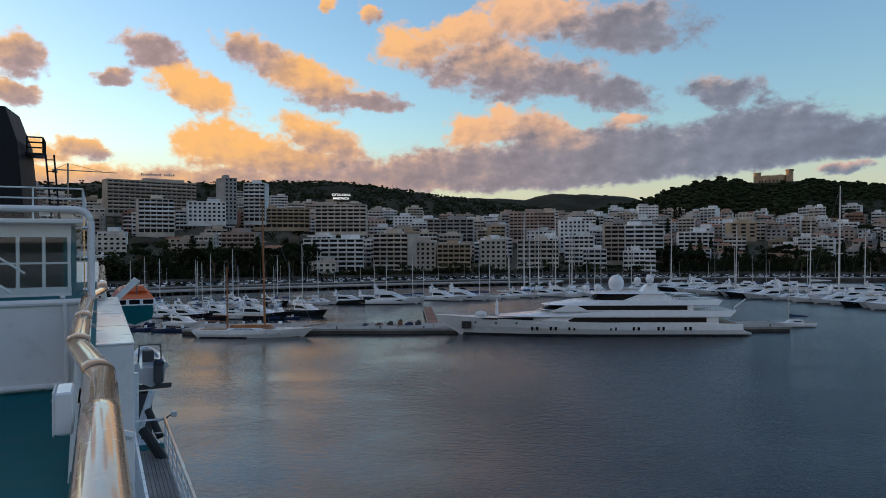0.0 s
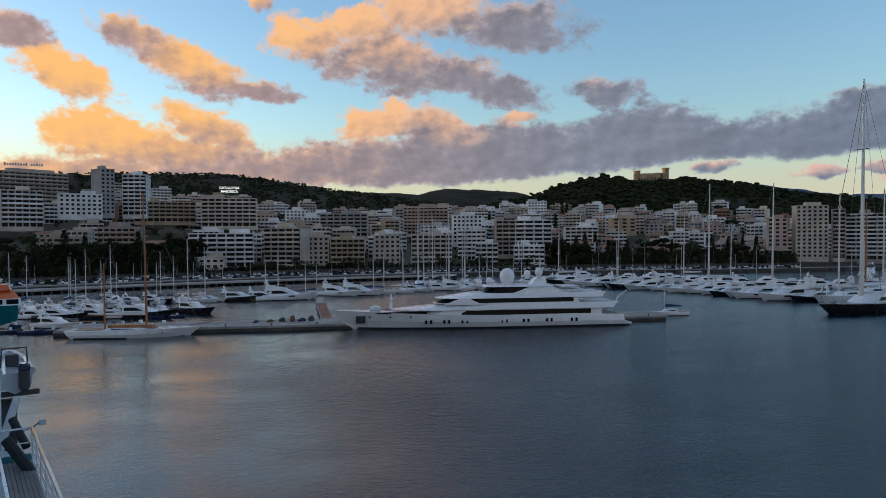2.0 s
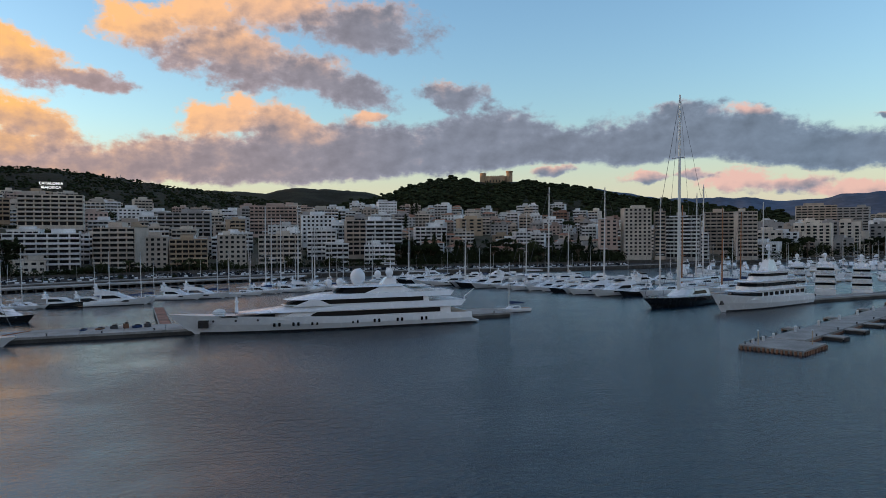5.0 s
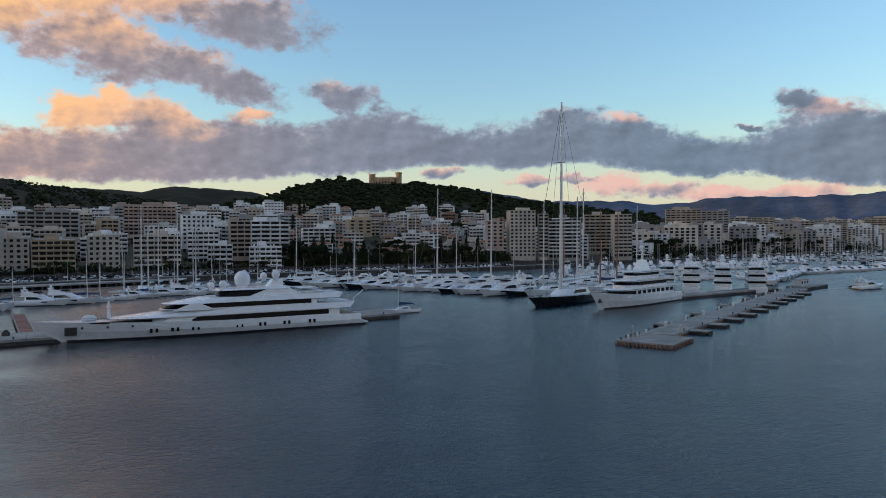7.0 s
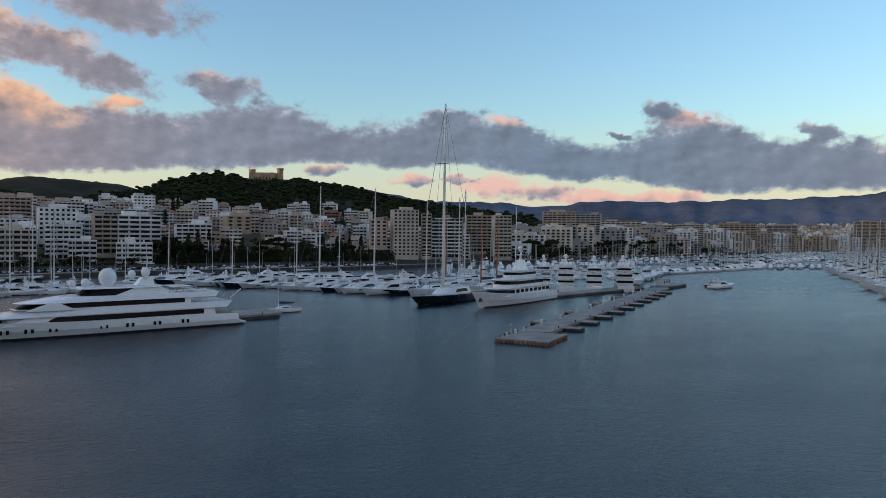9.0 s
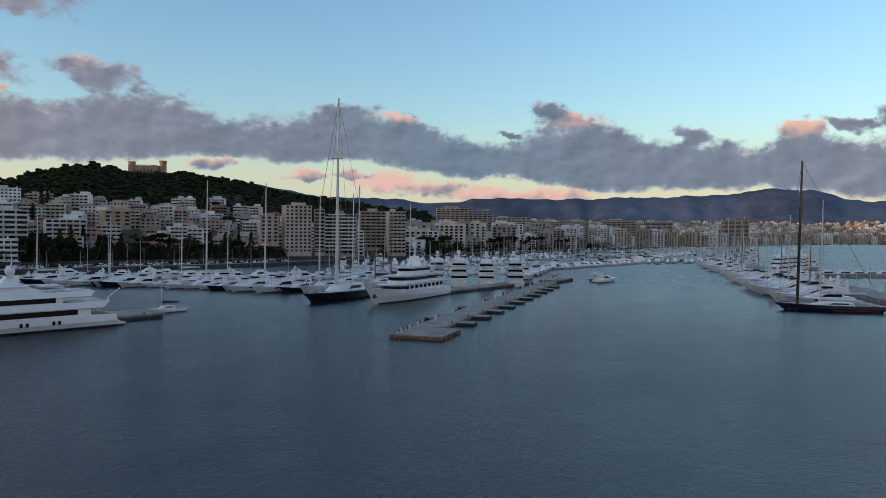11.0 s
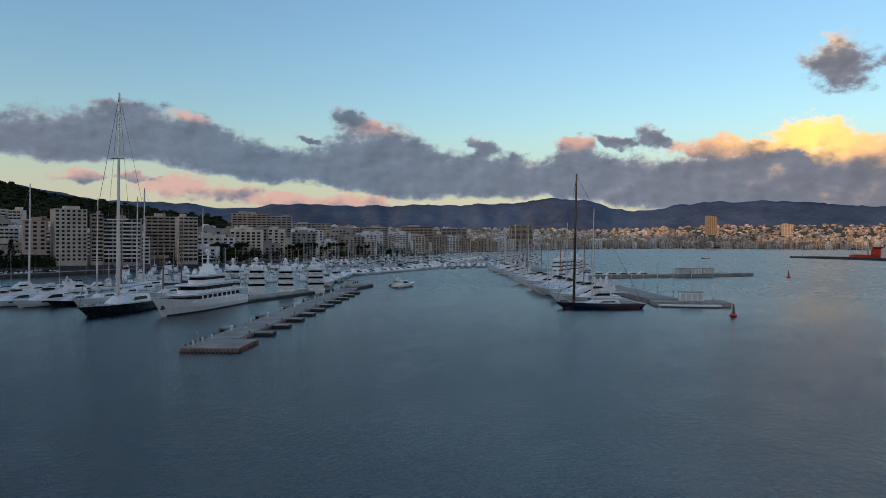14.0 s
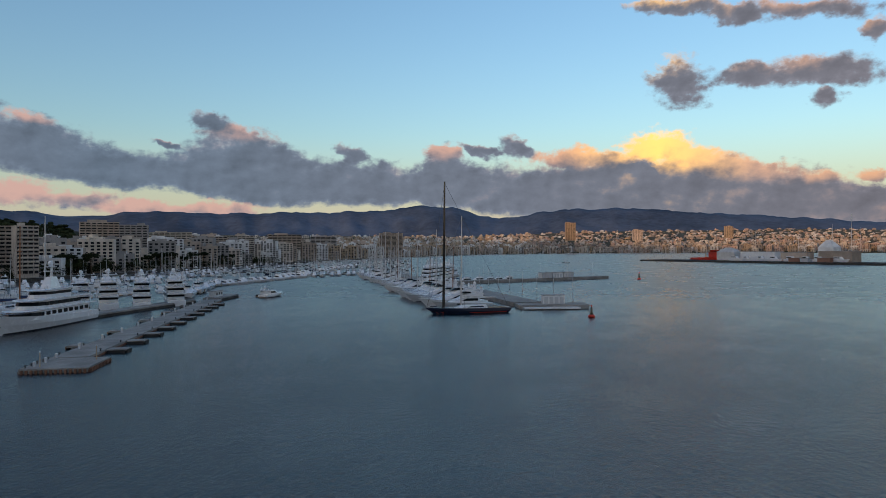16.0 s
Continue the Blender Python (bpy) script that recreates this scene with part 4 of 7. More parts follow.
def woods(name, crest, near, deep, a0, a1, count, size, label, u0=0.25, foot=-10):
    """Tree crowns all over a hillside, joined: nobody could count them."""
    f = Form()
    for i in range(count):
        a = random.uniform(a0, a1)
        e = table(a, crest)
        u = u0 + (1.02 - u0) * random.random()
        if 23.8 < a < 27.8 and u > 0.91:
            continue
        r = near + deep * u
        top = EYE + (near + deep) * math.tan(radians(e))
        z = foot + (top - foot) * u ** 0.85
        s = size * random.uniform(0.6, 1.3)
        for j in range(3):
            c = polar(a, r, z + s * 0.25) + Vector((random.gauss(0, 0.55), random.gauss(0, 0.55), random.gauss(0.1, 0.3))) * s
            q = s * random.uniform(0.42, 0.72)
            ring = []
            for lev, (zz, rr) in enumerate(((-0.5, 0.6), (0.1, 1.0), (0.6, 0.62))):
                ring.append([c + Vector((math.cos(t) * q * rr * random.uniform(0.75, 1.25), math.sin(t) * q * rr * random.uniform(0.75, 1.25), q * zz * 0.85)) for t in (0.3, 1.5, 2.8, 4.0, 5.2)])
            f.loft(ring)
    return solid(name, f, FOLIAGE, label, "woods", kind="stuff")


woods("pine_woods", CASTLE_HILL, 800, 525, 9, 48, 6400, 6.2, "dense dark pine woods covering the castle hill")
woods("scrub_woods", CREST_WEST, 880, 1050, -36, 10, 3600, 5.0, "dark woods along the western hills", 0.3)

def belt(name, a0, a1, count, near, far, size, label):
    """Close-grown trees and shrubs in a strip behind the shore, joined."""
    f = Form()
    for i in range(count):
        a = random.uniform(a0, a1)
        r = table(a, SHORE) + random.uniform(near, far)
        z, s = ground_z(a, r), size * random.uniform(0.6, 1.35)
        for j in range(3):
            clump(f, polar(a, r, z + s * random.uniform(0.5, 1.5)) + Vector((random.gauss(0, 0.5), random.gauss(0, 0.5), 0)) * s, s * random.uniform(0.55, 0.9), 20, 0.62, 0.85)
    return solid(name, f, FOLIAGE, label, "trees", kind="stuff")


belt("park_trees", -28, -10.5, 330, 43, 84, 3.6, "dense dark park trees below the hotels")
belt("roadside_trees", -11, 18, 210, 42, 52, 2.3, "dark trees and shrubs along the shore road")
belt("bank_trees", 16.5, 36, 420, 42, 86, 3.4, "dense dark trees on the bank above the road")
belt("hillside_trees", -30, 36, 520, 80, 400, 2.9, "dark garden trees between the houses")
belt("shore_trees", 44, 63, 260, 8, 70, 4.6, "dark trees in front of the far apartment blocks")
belt("far_park_trees", 66, 112, 300, 15, 420, 6.0, "dark parks between the far houses")

# parked cars on the shore road
random.seed(8)


def car(m, paint):
    r = thing("parked_car", m, CAR_LABEL[paint.name], "car", "cars parked along the shore")
    part("body", Form().loft([[(-2.1, -0.85, 0.35), (2.1, -0.85, 0.35), (2.1, 0.85, 0.35), (-2.1, 0.85, 0.35)], [(-2.15, -0.88, 0.75), (2.15, -0.88, 0.7), (2.15, 0.88, 0.7), (-2.15, 0.88, 0.75)], [(-2.0, -0.82, 1.0), (1.3, -0.82, 0.98), (1.3, 0.82, 0.98), (-2.0, 0.82, 1.0)]]), paint, r)
    part("cabin", Form().loft([[(-1.9, -0.78, 1.0), (1.0, -0.78, 0.98), (1.0, 0.78, 0.98), (-1.9, 0.78, 1.0)], [(-1.4, -0.64, 1.48), (0.2, -0.64, 1.48), (0.2, 0.64, 1.48), (-1.4, 0.64, 1.48)]]), GLASS_DARK, r)
    part("roof", Form().box(-1.4, 0.2, -0.62, 0.62, 1.46, 1.52), paint, r)
    for x in (-1.3, 1.35):
        for y in (-0.8, 0.8):
            part("wheel", Form().tube((x, y - 0.1, 0.32), (x, y + 0.1, 0.32), 0.32, n=10), RUBBER, r)
    return r


CAR_LABEL = {"white_gelcoat": "white parked car on the shore road", "pale_grey_gelcoat": "silver parked car on the shore road", "black_paint": "black parked car on the shore road"}
cars = [car(pose(0, 0, -90), q) for q in (WHITE_HULL, GREY_HULL, BLACK_HULL)]
for k in range(8):
    az = random.uniform(-24, 33)
    r = table(az, SHORE) + random.choice((14, 26, 32))
    copy_thing(random.choices(cars, (4, 3, 1))[0], Matrix.Translation(polar(az, r, 2.43)) @ pose(0, 0, 0, 0, 0, -az + random.choice((0, 90, 90, 180))))
for o in cars:
    for q in (*o.children_recursive, o):
        bpy.data.objects.remove(q)

# closely parked cars along both kerbs, too many to count
random.seed(9)
tones = {n: Form() for n in ("white", "silver", "dark")}
cabins = Form()
for lane in (11.5, 23.0, 29.0, 36.5):
    a = -27.0
    while a < 36:
        r = table(a, SHORE) + lane
        a += math.degrees(random.choice((2.4, 2.5, 2.7, 5.2, 9.0)) / r)
        q = Matrix.Translation(polar(a, r, 2.44)) @ pose(0, 0, 0, 0, 0, 90 - a + random.uniform(-3, 3))
        f = tones[random.choices(("white", "silver", "dark"), (4, 3, 4))[0]]
        f.loft([[(-2.1, -0.85, 0.2), (2.1, -0.85, 0.2), (2.1, 0.85, 0.2), (-2.1, 0.85, 0.2)], [(-2.15, -0.88, 0.7), (2.15, -0.88, 0.65), (2.15, 0.88, 0.65), (-2.15, 0.88, 0.7)], [(-2.0, -0.82, 0.98), (1.3, -0.82, 0.95), (1.3, 0.82, 0.95), (-2.0, 0.82, 0.98)]], m=q)
        f.box(-1.35, 0.2, -0.62, 0.62, 1.44, 1.5, m=q)
        cabins.loft([[(-1.9, -0.78, 0.96), (1.0, -0.78, 0.95), (1.0, 0.78, 0.95), (-1.9, 0.78, 0.96)], [(-1.4, -0.64, 1.45), (0.2, -0.64, 1.45), (0.2, 0.64, 1.45), (-1.4, 0.64, 1.45)]], m=q)
ob = solid("parked_cars", tones["white"], WHITE_HULL, "rows of closely parked cars along the shore road", "cars", kind="stuff")
for n, f, mt in (("silver_bodies", tones["silver"], GREY_HULL), ("dark_bodies", tones["dark"], BLACK_HULL), ("cabin_glass", cabins, GLASS_DARK)):
    part(n, f, mt, ob)["kind"] = "stuff"

# ---- boats ----
def hull_form(L, B, bow, stern, draft=0.8, rake=0.12, fine=2.3, aft=0.9, flare=0.78, n=13, lift=0.0, grow=1.0):
    """A hull along x, stern at 0 and bow tip at L, waterline at z = 0."""
    f, rings = Form(), []
    for i in range(n):
        s = i / (n - 1)
        k = max(0.0, (s - 0.42) / 0.58)
        hb = B / 2 * (aft + (1 - aft) * min(1, s / 0.42)) * max(0.012, 1 - k ** fine)
        zt = (stern + (bow - stern) * s ** 2.0) * grow
        wl = hb * (flare + (0.96 - flare) * (1 - s))
        x_deck, x_wl = s * L, s * L * (1 - rake) + lift * (1 - s)
        xm = (x_deck + x_wl) / 2
        mid = hb * 0.5 + wl * 0.5 + 0.06 * hb
        rings.append([(x_deck, -hb, zt), (xm, -mid, zt * 0.5), (x_wl, -wl, 0.02), (x_wl * 0.985 + 0.01 * L, 0, -draft * (1 - 0.7 * s)), (x_wl, wl, 0.02), (xm, mid, zt * 0.5), (x_deck, hb, zt)])
    return f.loft(rings)


def band_form(L, B, z0, z1, rake, bow, stern, fine=2.3, aft=0.9, flare=0.78, out=1.012, s0=0.0, s1=1.0, n=13):
    """A stripe laid round a hull of the same measures between two heights."""
    f = Form()
    for side in (-1, 1):
        cols = []
        for i in range(n):
            s = s0 + (s1 - s0) * i / (n - 1)
            k = max(0.0, (s - 0.42) / 0.58)
            hb = B / 2 * (aft + (1 - aft) * min(1, s / 0.42)) * max(0.012, 1 - k ** fine)
            zt = stern + (bow - stern) * s ** 2.0
            wl = hb * (flare + (0.96 - flare) * (1 - s))
            mid = hb * 0.5 + wl * 0.5 + 0.06 * hb
            col = []
            for z in (z0, z1):
                u = min(1.0, z / zt)
                y = wl + (mid - wl) * u / 0.5 if u < 0.5 else mid + (hb - mid) * (u - 0.5) / 0.5
                x = s * L * (1 - rake) + s * L * rake * u
                col.append((x, side * (y * out + 0.015), z))
            col += [(x, side * (y * 0.9), z1), (x, side * (y * 0.9), z0)]
            cols.append(col)
        f.loft(cols)
    return f


def tier_form(x0, x1, w, z0, z1, rf=1.0, rr=0.0, nose=2.0, tum=0.93, lo=0.0, hi=1.0, out=0.0, cuts=None):
    """One storey of a deckhouse with a rounded, raked front."""
    rings = []
    for t in (lo, hi):
        a, b, h = x0 + rr * t - out, x1 - rf * t + out, w / 2 * (1 - (1 - tum) * t) + out
        z = z0 + (z1 - z0) * t
        rings.append([(a, -h, z), (b - nose, -h, z), (b - nose * 0.4, -h * 0.82, z), (b - nose * 0.08, -h * 0.45, z), (b, 0, z), (b - nose * 0.08, h * 0.45, z), (b - nose * 0.4, h * 0.82, z), (b - nose, h, z), (a, h, z)])
    return Form().loft(rings)


def rails(f, pts, h=0.9, r=0.025, gap=2.0, wires=2):
    """Stanchions and wires along a line of points."""
    pts = [Vector(p) for p in pts]
    for a, b in zip(pts, pts[1:]):
        n = max(1, int((b - a).length / gap))
        for i in range(n + 1):
            p = a.lerp(b, i / n)
            f.tube(p, p + Vector((0, 0, h)), r, n=4)
        for k in range(wires):
            z = Vector((0, 0, h * (k + 1) / wires))
            f.tube(a + z, b + z, r, n=4)
    return f


def dome(parent, x, y, z, r):
    d = Form().ball((x, y, z + r * 1.0), r, r, r * 1.08, 14, 9)
    d.tube((x, y, z - 0.4), (x, y, z + r * 0.5), r * 0.55, r * 0.75, 10)
    return part("satellite_dome", d, WHITE_HULL, parent, "white satellite dome", True)


def fenders(parent, L, B, n=3, z=0.6, side=1):
    for i in range(n):
        x = L * (0.2 + 0.4 * i / max(1, n - 1))
        part("fender", Form().ball((x, side * (B / 2 + 0.18), z), 0.16, 0.16, 0.45, 6, 5), RUBBER if i % 2 else CANVAS_BLUE, parent)


def superyacht(m):
    """The long white motor yacht on the inner pier."""
    r = thing("superyacht", m, "long sleek white superyacht with dark window bands, moored at a pier", "motor yacht")
    L, B, bow, st = 75.0, 12.5, 4.9, 3.0
    def moved(form, dx):
        form.v = [(x + dx, y, z) for x, y, z in form.v]
        return form
    part("hull", moved(hull_form(L, B, bow, st, 1.6, 0.075, 2.5, 0.92, 0.70, 25), 3.2), WHITE_HULL, r, smooth=False)
    part("boot_stripe", moved(band_form(L, B, 0.02, 0.45, 0.075, bow, st, 2.5, 0.92, 0.70, 1.006, 0.0, 0.97, 25), 3.2), ANTIFOUL, r, "black waterline stripe")
    part("swim_platform", Form().box(0.8, 5.0, -5.2, 5.2, 0.25, 0.75, 0.15), WHITE_HULL, r)
    for q in (-1, 1):
        part("stern_wing", Form().loft([[(1.6, q * 5.6, 0.7), (9, q * 5.75, 0.7), (9, q * 5.75, 3.1), (5.4, q * 5.7, 3.0)], [(1.6, q * 4.2, 0.7), (9, q * 4.2, 0.7), (9, q * 4.2, 3.1), (5.4, q * 4.2, 3.0)]]), WHITE_HULL, r)
    part("aft_deck", Form().box(4.0, 12, -5.2, 5.2, 3.0, 3.1), TEAK, r)
    # long black window slit below the foredeck
    slit = Form()
    for s in (-1, 1):
        slit.loft([[(54, s * 5.18, 3.75), (66, s * 3.7, 4.02), (66.8, s * 3.5, 4.3), (54, s * 5.3, 4.45)], [(54, s * 4.7, 3.75), (66, s * 3.2, 4.0), (66.8, s * 3.1, 4.3), (54, s * 4.8, 4.45)]])
    part("window_slit", slit, GLASS_DARK, r)
    # main deck house, with its glass band and white diagonal fin
    part("main_deckhouse", tier_form(9, 60, 11.2, 2.9, 4.9, 6.0, 0, 9, 0.96), WHITE_HULL, r)
    part("main_window_band", tier_form(12, 56, 11.2, 3.0, 4.7, 4.0, 0, 9, 0.97, 0.22, 0.9, 0.06), GLASS_DARK, r)
    part("upper_deck_slab", tier_form(6.2, 63, 12.0, 4.75, 6.2, 16.0, -1.5, 12, 0.93), WHITE_HULL, r)
    part("upper_deckhouse", tier_form(15, 52, 10.6, 6.2, 7.6, 5.0, 0, 8, 0.95), WHITE_HULL, r)
    part("upper_window_band", tier_form(16.5, 52, 10.6, 6.2, 7.6, 4.6, 0, 8, 0.95, 0.12, 0.96, 0.06), GLASS_DARK, r)
    part("bridge_deck_slab", tier_form(9, 51.5, 11.2, 7.5, 8.7, 8.5, -1.2, 9, 0.90), WHITE_HULL, r)
    part("sun_deck_screen", tier_form(27, 39, 8.4, 8.7, 10.3, 1.6, 0, 4, 0.95), GLASS_DARK, r)
    part("sun_deck_roof", tier_form(22, 40, 8.8, 10.2, 10.6, 1.2, -1, 5, 0.9), WHITE_HULL, r)
    for s in (-1, 1):
        fin = Form().loft([[(18, s * 4.1, 8.6), (32, s * 4.5, 8.6), (27, s * 4.1, 10.4), (22, s * 4.0, 10.4)], [(18, s * 3.7, 8.6), (32, s * 4.0, 8.6), (27, s * 3.7, 10.4), (22, s * 3.6, 10.4)]])
        part("roof_arch", fin, WHITE_HULL, r)
        for x0, z0, z1 in ((44, 3.0, 4.8), (40, 6.0, 7.6)):
            part("side_fin", Form().loft([[(x0, s * 5.72, z0), (x0 + 10, s * 5.5, z0), (x0 + 5.5, s * 5.4, z1), (x0 + 3.5, s * 5.5, z1)],
                                          [(x0, s * 5.2, z0), (x0 + 10, s * 5.0, z0), (x0 + 5.5, s * 4.9, z1), (x0 + 3.5, s * 5.0, z1)]]), WHITE_HULL, r)
        for x in (16, 17.2, 22.5, 23.7, 28.5, 29.7, 34, 35.2, 44, 45.2, 48.5, 49.7, 53, 54.2):
            part("porthole", Form().box(x - 0.28, x + 0.28, s * 5.2, s * (6.33 if x < 34 else 6.2 - (x - 34) * 0.030), 1.45, 2.35, 0.1), GLASS_DARK, r)
        for x, y in ((58, 5.25), (63, 4.4), (68, 3.25)):
            part("fairlead", Form().ball((x, s * (y + 0.05), 3.2), 0.28, 0.2, 0.28, 8, 6), DARK_GEAR, r)
    part("anchor_pocket", Form().box(69.0, 71.4, 1.2, 2.62, 1.6, 3.4), BLACK_HULL, r)
    part("anchor_pocket", Form().box(69.0, 71.4, -2.62, -1.2, 1.6, 3.4), BLACK_HULL, r)
    mast = Form().loft([[(22.6, -1.6, 10.5), (26.6, -1.6, 10.5), (26.6, 1.6, 10.5), (22.6, 1.6, 10.5)], [(22.6, -1.2, 12.4), (25.0, -1.2, 12.4), (25.0, 1.2, 12.4), (22.6, 1.2, 12.4)]])
    mast.tube((24, 0, 12.2), (23.6, 0, 17.4), 0.22, 0.1, 8)
    mast.box(23.4, 24.2, -2.2, 2.2, 14.6, 14.75).box(22.0, 25.4, -0.1, 0.1, 15.6, 15.75)
    tower = part("radar_mast", mast, WHITE_HULL, r)
    part("radar_scanner", Form().box(23.2, 24.4, -1.4, 1.4, 15.9, 16.1, 0.05), GREY_HULL, tower)
    for x, y, z, rad in ((32.5, 0, 10.6, 2.0), (37.5, 1.6, 10.6, 0.95), (39.8, -0.8, 10.4, 0.85), (27.5, 1.2, 12.4, 0.9), (24.4, 1.2, 12.6, 1.05)):
        dome(r, x, y, z, rad)
    part("sun_deck_furniture", Form().box(12.5, 21, -3.5, 3.5, 8.7, 9.3, 0.2).box(14, 19, -3.8, 3.8, 10.0, 10.12).tube((14.5, -3, 8.7), (14.5, -3, 10), 0.06).tube((14.5, 3, 8.7), (14.5, 3, 10), 0.06).tube((18.5, 3, 8.7), (18.5, 3, 10), 0.06), CANVAS_WHITE, r)
    part("tender_crane", Form().tube((5, 5, 6.2), (5, 5, 7.0), 0.15).tube((5, 5, 7), (2.2, 5, 9.0), 0.14), WHITE_HULL, r)
    jack = Form().tube((62.5, 0, 4.7), (62.5, 0, 8.6), 0.45, 0.22, 8).box(62.0, 63.0, -0.7, 0.7, 7.2, 7.5)
    part("bow_mast", jack, WHITE_HULL, r)
    part("covered_tender", Form().ball((66.5, 0, 4.9), 1.6, 1.3, 0.9, 8, 5), CANVAS_WHITE, r)
    f = Form()
    for s in (-1, 1):
        rails(f, [(55, s * 5.2, 4.4), (63, s * 4.2, 4.5), (70, s * 2.6, 4.65), (75.6, s * 0.4, 4.9)], 0.7, 0.03, 1.8)
        rails(f, [(5, s * 5.6, 6.2), (14, s * 5.6, 6.2)], 0.8, 0.03, 1.5)
        rails(f, [(10, s * 5.0, 8.7), (20, s * 5.0, 8.7)], 0.8, 0.03, 1.5)
    part("guard_rail", f, STEEL, r)
    return r


def sloop(m, L, mast, hull=None, label="white sailing yacht with a bare mast in the marina", cover=None, spar=None, second=0.0, group="moored sailing yachts", name="sailing_yacht", crest=1.0, house=1.0):
    r = thing(name, m, label, "sailing yacht", group)
    B, bow, st = L * 0.27, L * 0.085 * crest + 0.25, L * 0.07 * crest + 0.2
    part("hull", hull_form(L, B, bow, st, L * 0.05, 0.11, 2.0, 0.75, 0.8, 13, L * 0.05), hull or WHITE_HULL, r)
    part("boot_stripe", band_form(L, B, 0.02, 0.08 + L * 0.006, 0.11, bow, st, 2.0, 0.75, 0.8, 1.01, 0.08, 0.96), ANTIFOUL, r)
    part("cabin", tier_form(L * 0.28, L * 0.68, B * 0.55, st, st + (L * 0.045 + 0.2) * house, L * 0.1, L * 0.02, L * 0.08, 0.85), WHITE_HULL, r)
    part("cabin_window", tier_form(L * 0.32, L * 0.62, B * 0.55, st, st + (L * 0.045 + 0.2) * house, L * 0.09, L * 0.03, L * 0.08, 0.87, 0.3, 0.75, 0.02), GLASS_DARK, r)
    part("cockpit", Form().box(L * 0.06, L * 0.27, -B * 0.26, B * 0.26, st - 0.05, st + 0.12), TEAK, r)
    thick = 0.0078 * mast + 0.02
    xm = L * 0.58
    spar = spar or ALLOY
    pole = part("mast", Form().tube((xm, 0, st), (xm - mast * 0.015, 0, mast), thick * 1.15, thick * 0.55, 8), spar, r)
    for k in (0.42, 0.7):
        z = mast * k
        part("spreader", Form().tube((xm, -B * 0.3 * (1.3 - k), z), (xm, B * 0.3 * (1.3 - k), z), thick * 0.35, n=4), spar, pole)
    zb = st + L * 0.11
    boom = Form().tube((xm, 0, zb), (L * 0.16, 0, zb + 0.1), thick * 0.7, n=6)
    boom = part("boom", boom, spar, r)
    part("sail_cover", Form().loft([[(xm - 0.2, -0.28, zb), (xm - 0.2, 0.28, zb), (xm - 0.2, 0.1, zb + 0.9), (xm - 0.2, -0.1, zb + 0.9)], [(L * 0.17, -0.16, zb + 0.05), (L * 0.17, 0.16, zb + 0.05), (L * 0.17, 0.06, zb + 0.4), (L * 0.17, -0.06, zb + 0.4)]]), cover or CANVAS_BLUE, boom)
    w = 0.012 + mast * 0.0006
    top = (xm - mast * 0.015, 0, mast * 0.99)
    stays = Form().tube(top, (L * 0.985, 0, bow), w * 1.6, n=4).tube(top, (0.1, 0, st), w, n=4)
    for s in (-1, 1):
        stays.tube(top, (xm - 0.2, s * B * 0.46, st), w, n=4)
    part("rigging", stays, RIGGING, r)
    if second:
        x2 = L * 0.22
        part("mizzen_mast", Form().tube((x2, 0, st), (x2 - second * 0.015, 0, second), thick * 0.9, thick * 0.5, 8), spar, r)
        part("mizzen_boom", Form().tube((x2, 0, zb), (L * 0.02, 0, zb), thick * 0.6, n=6), spar, r)
        part("mizzen_rigging", Form().tube((x2, 0, second * 0.98), (x2, B * 0.4, st), w, n=4).tube((x2, 0, second * 0.98), (x2, -B * 0.4, st), w, n=4).tube((x2, 0, second * 0.98), top, w, n=4), RIGGING, r)
    f = Form()
    for s in (-1, 1):
        rails(f, [(L * 0.08, s * B * 0.38, st), (L * 0.45, s * B * 0.47, st + 0.05), (L * 0.75, s * B * 0.32, bow * 0.93), (L * 0.97, s * 0.1, bow)], 0.6, 0.016, 1.8)
    part("guard_rail", f, STEEL, r)
    return r


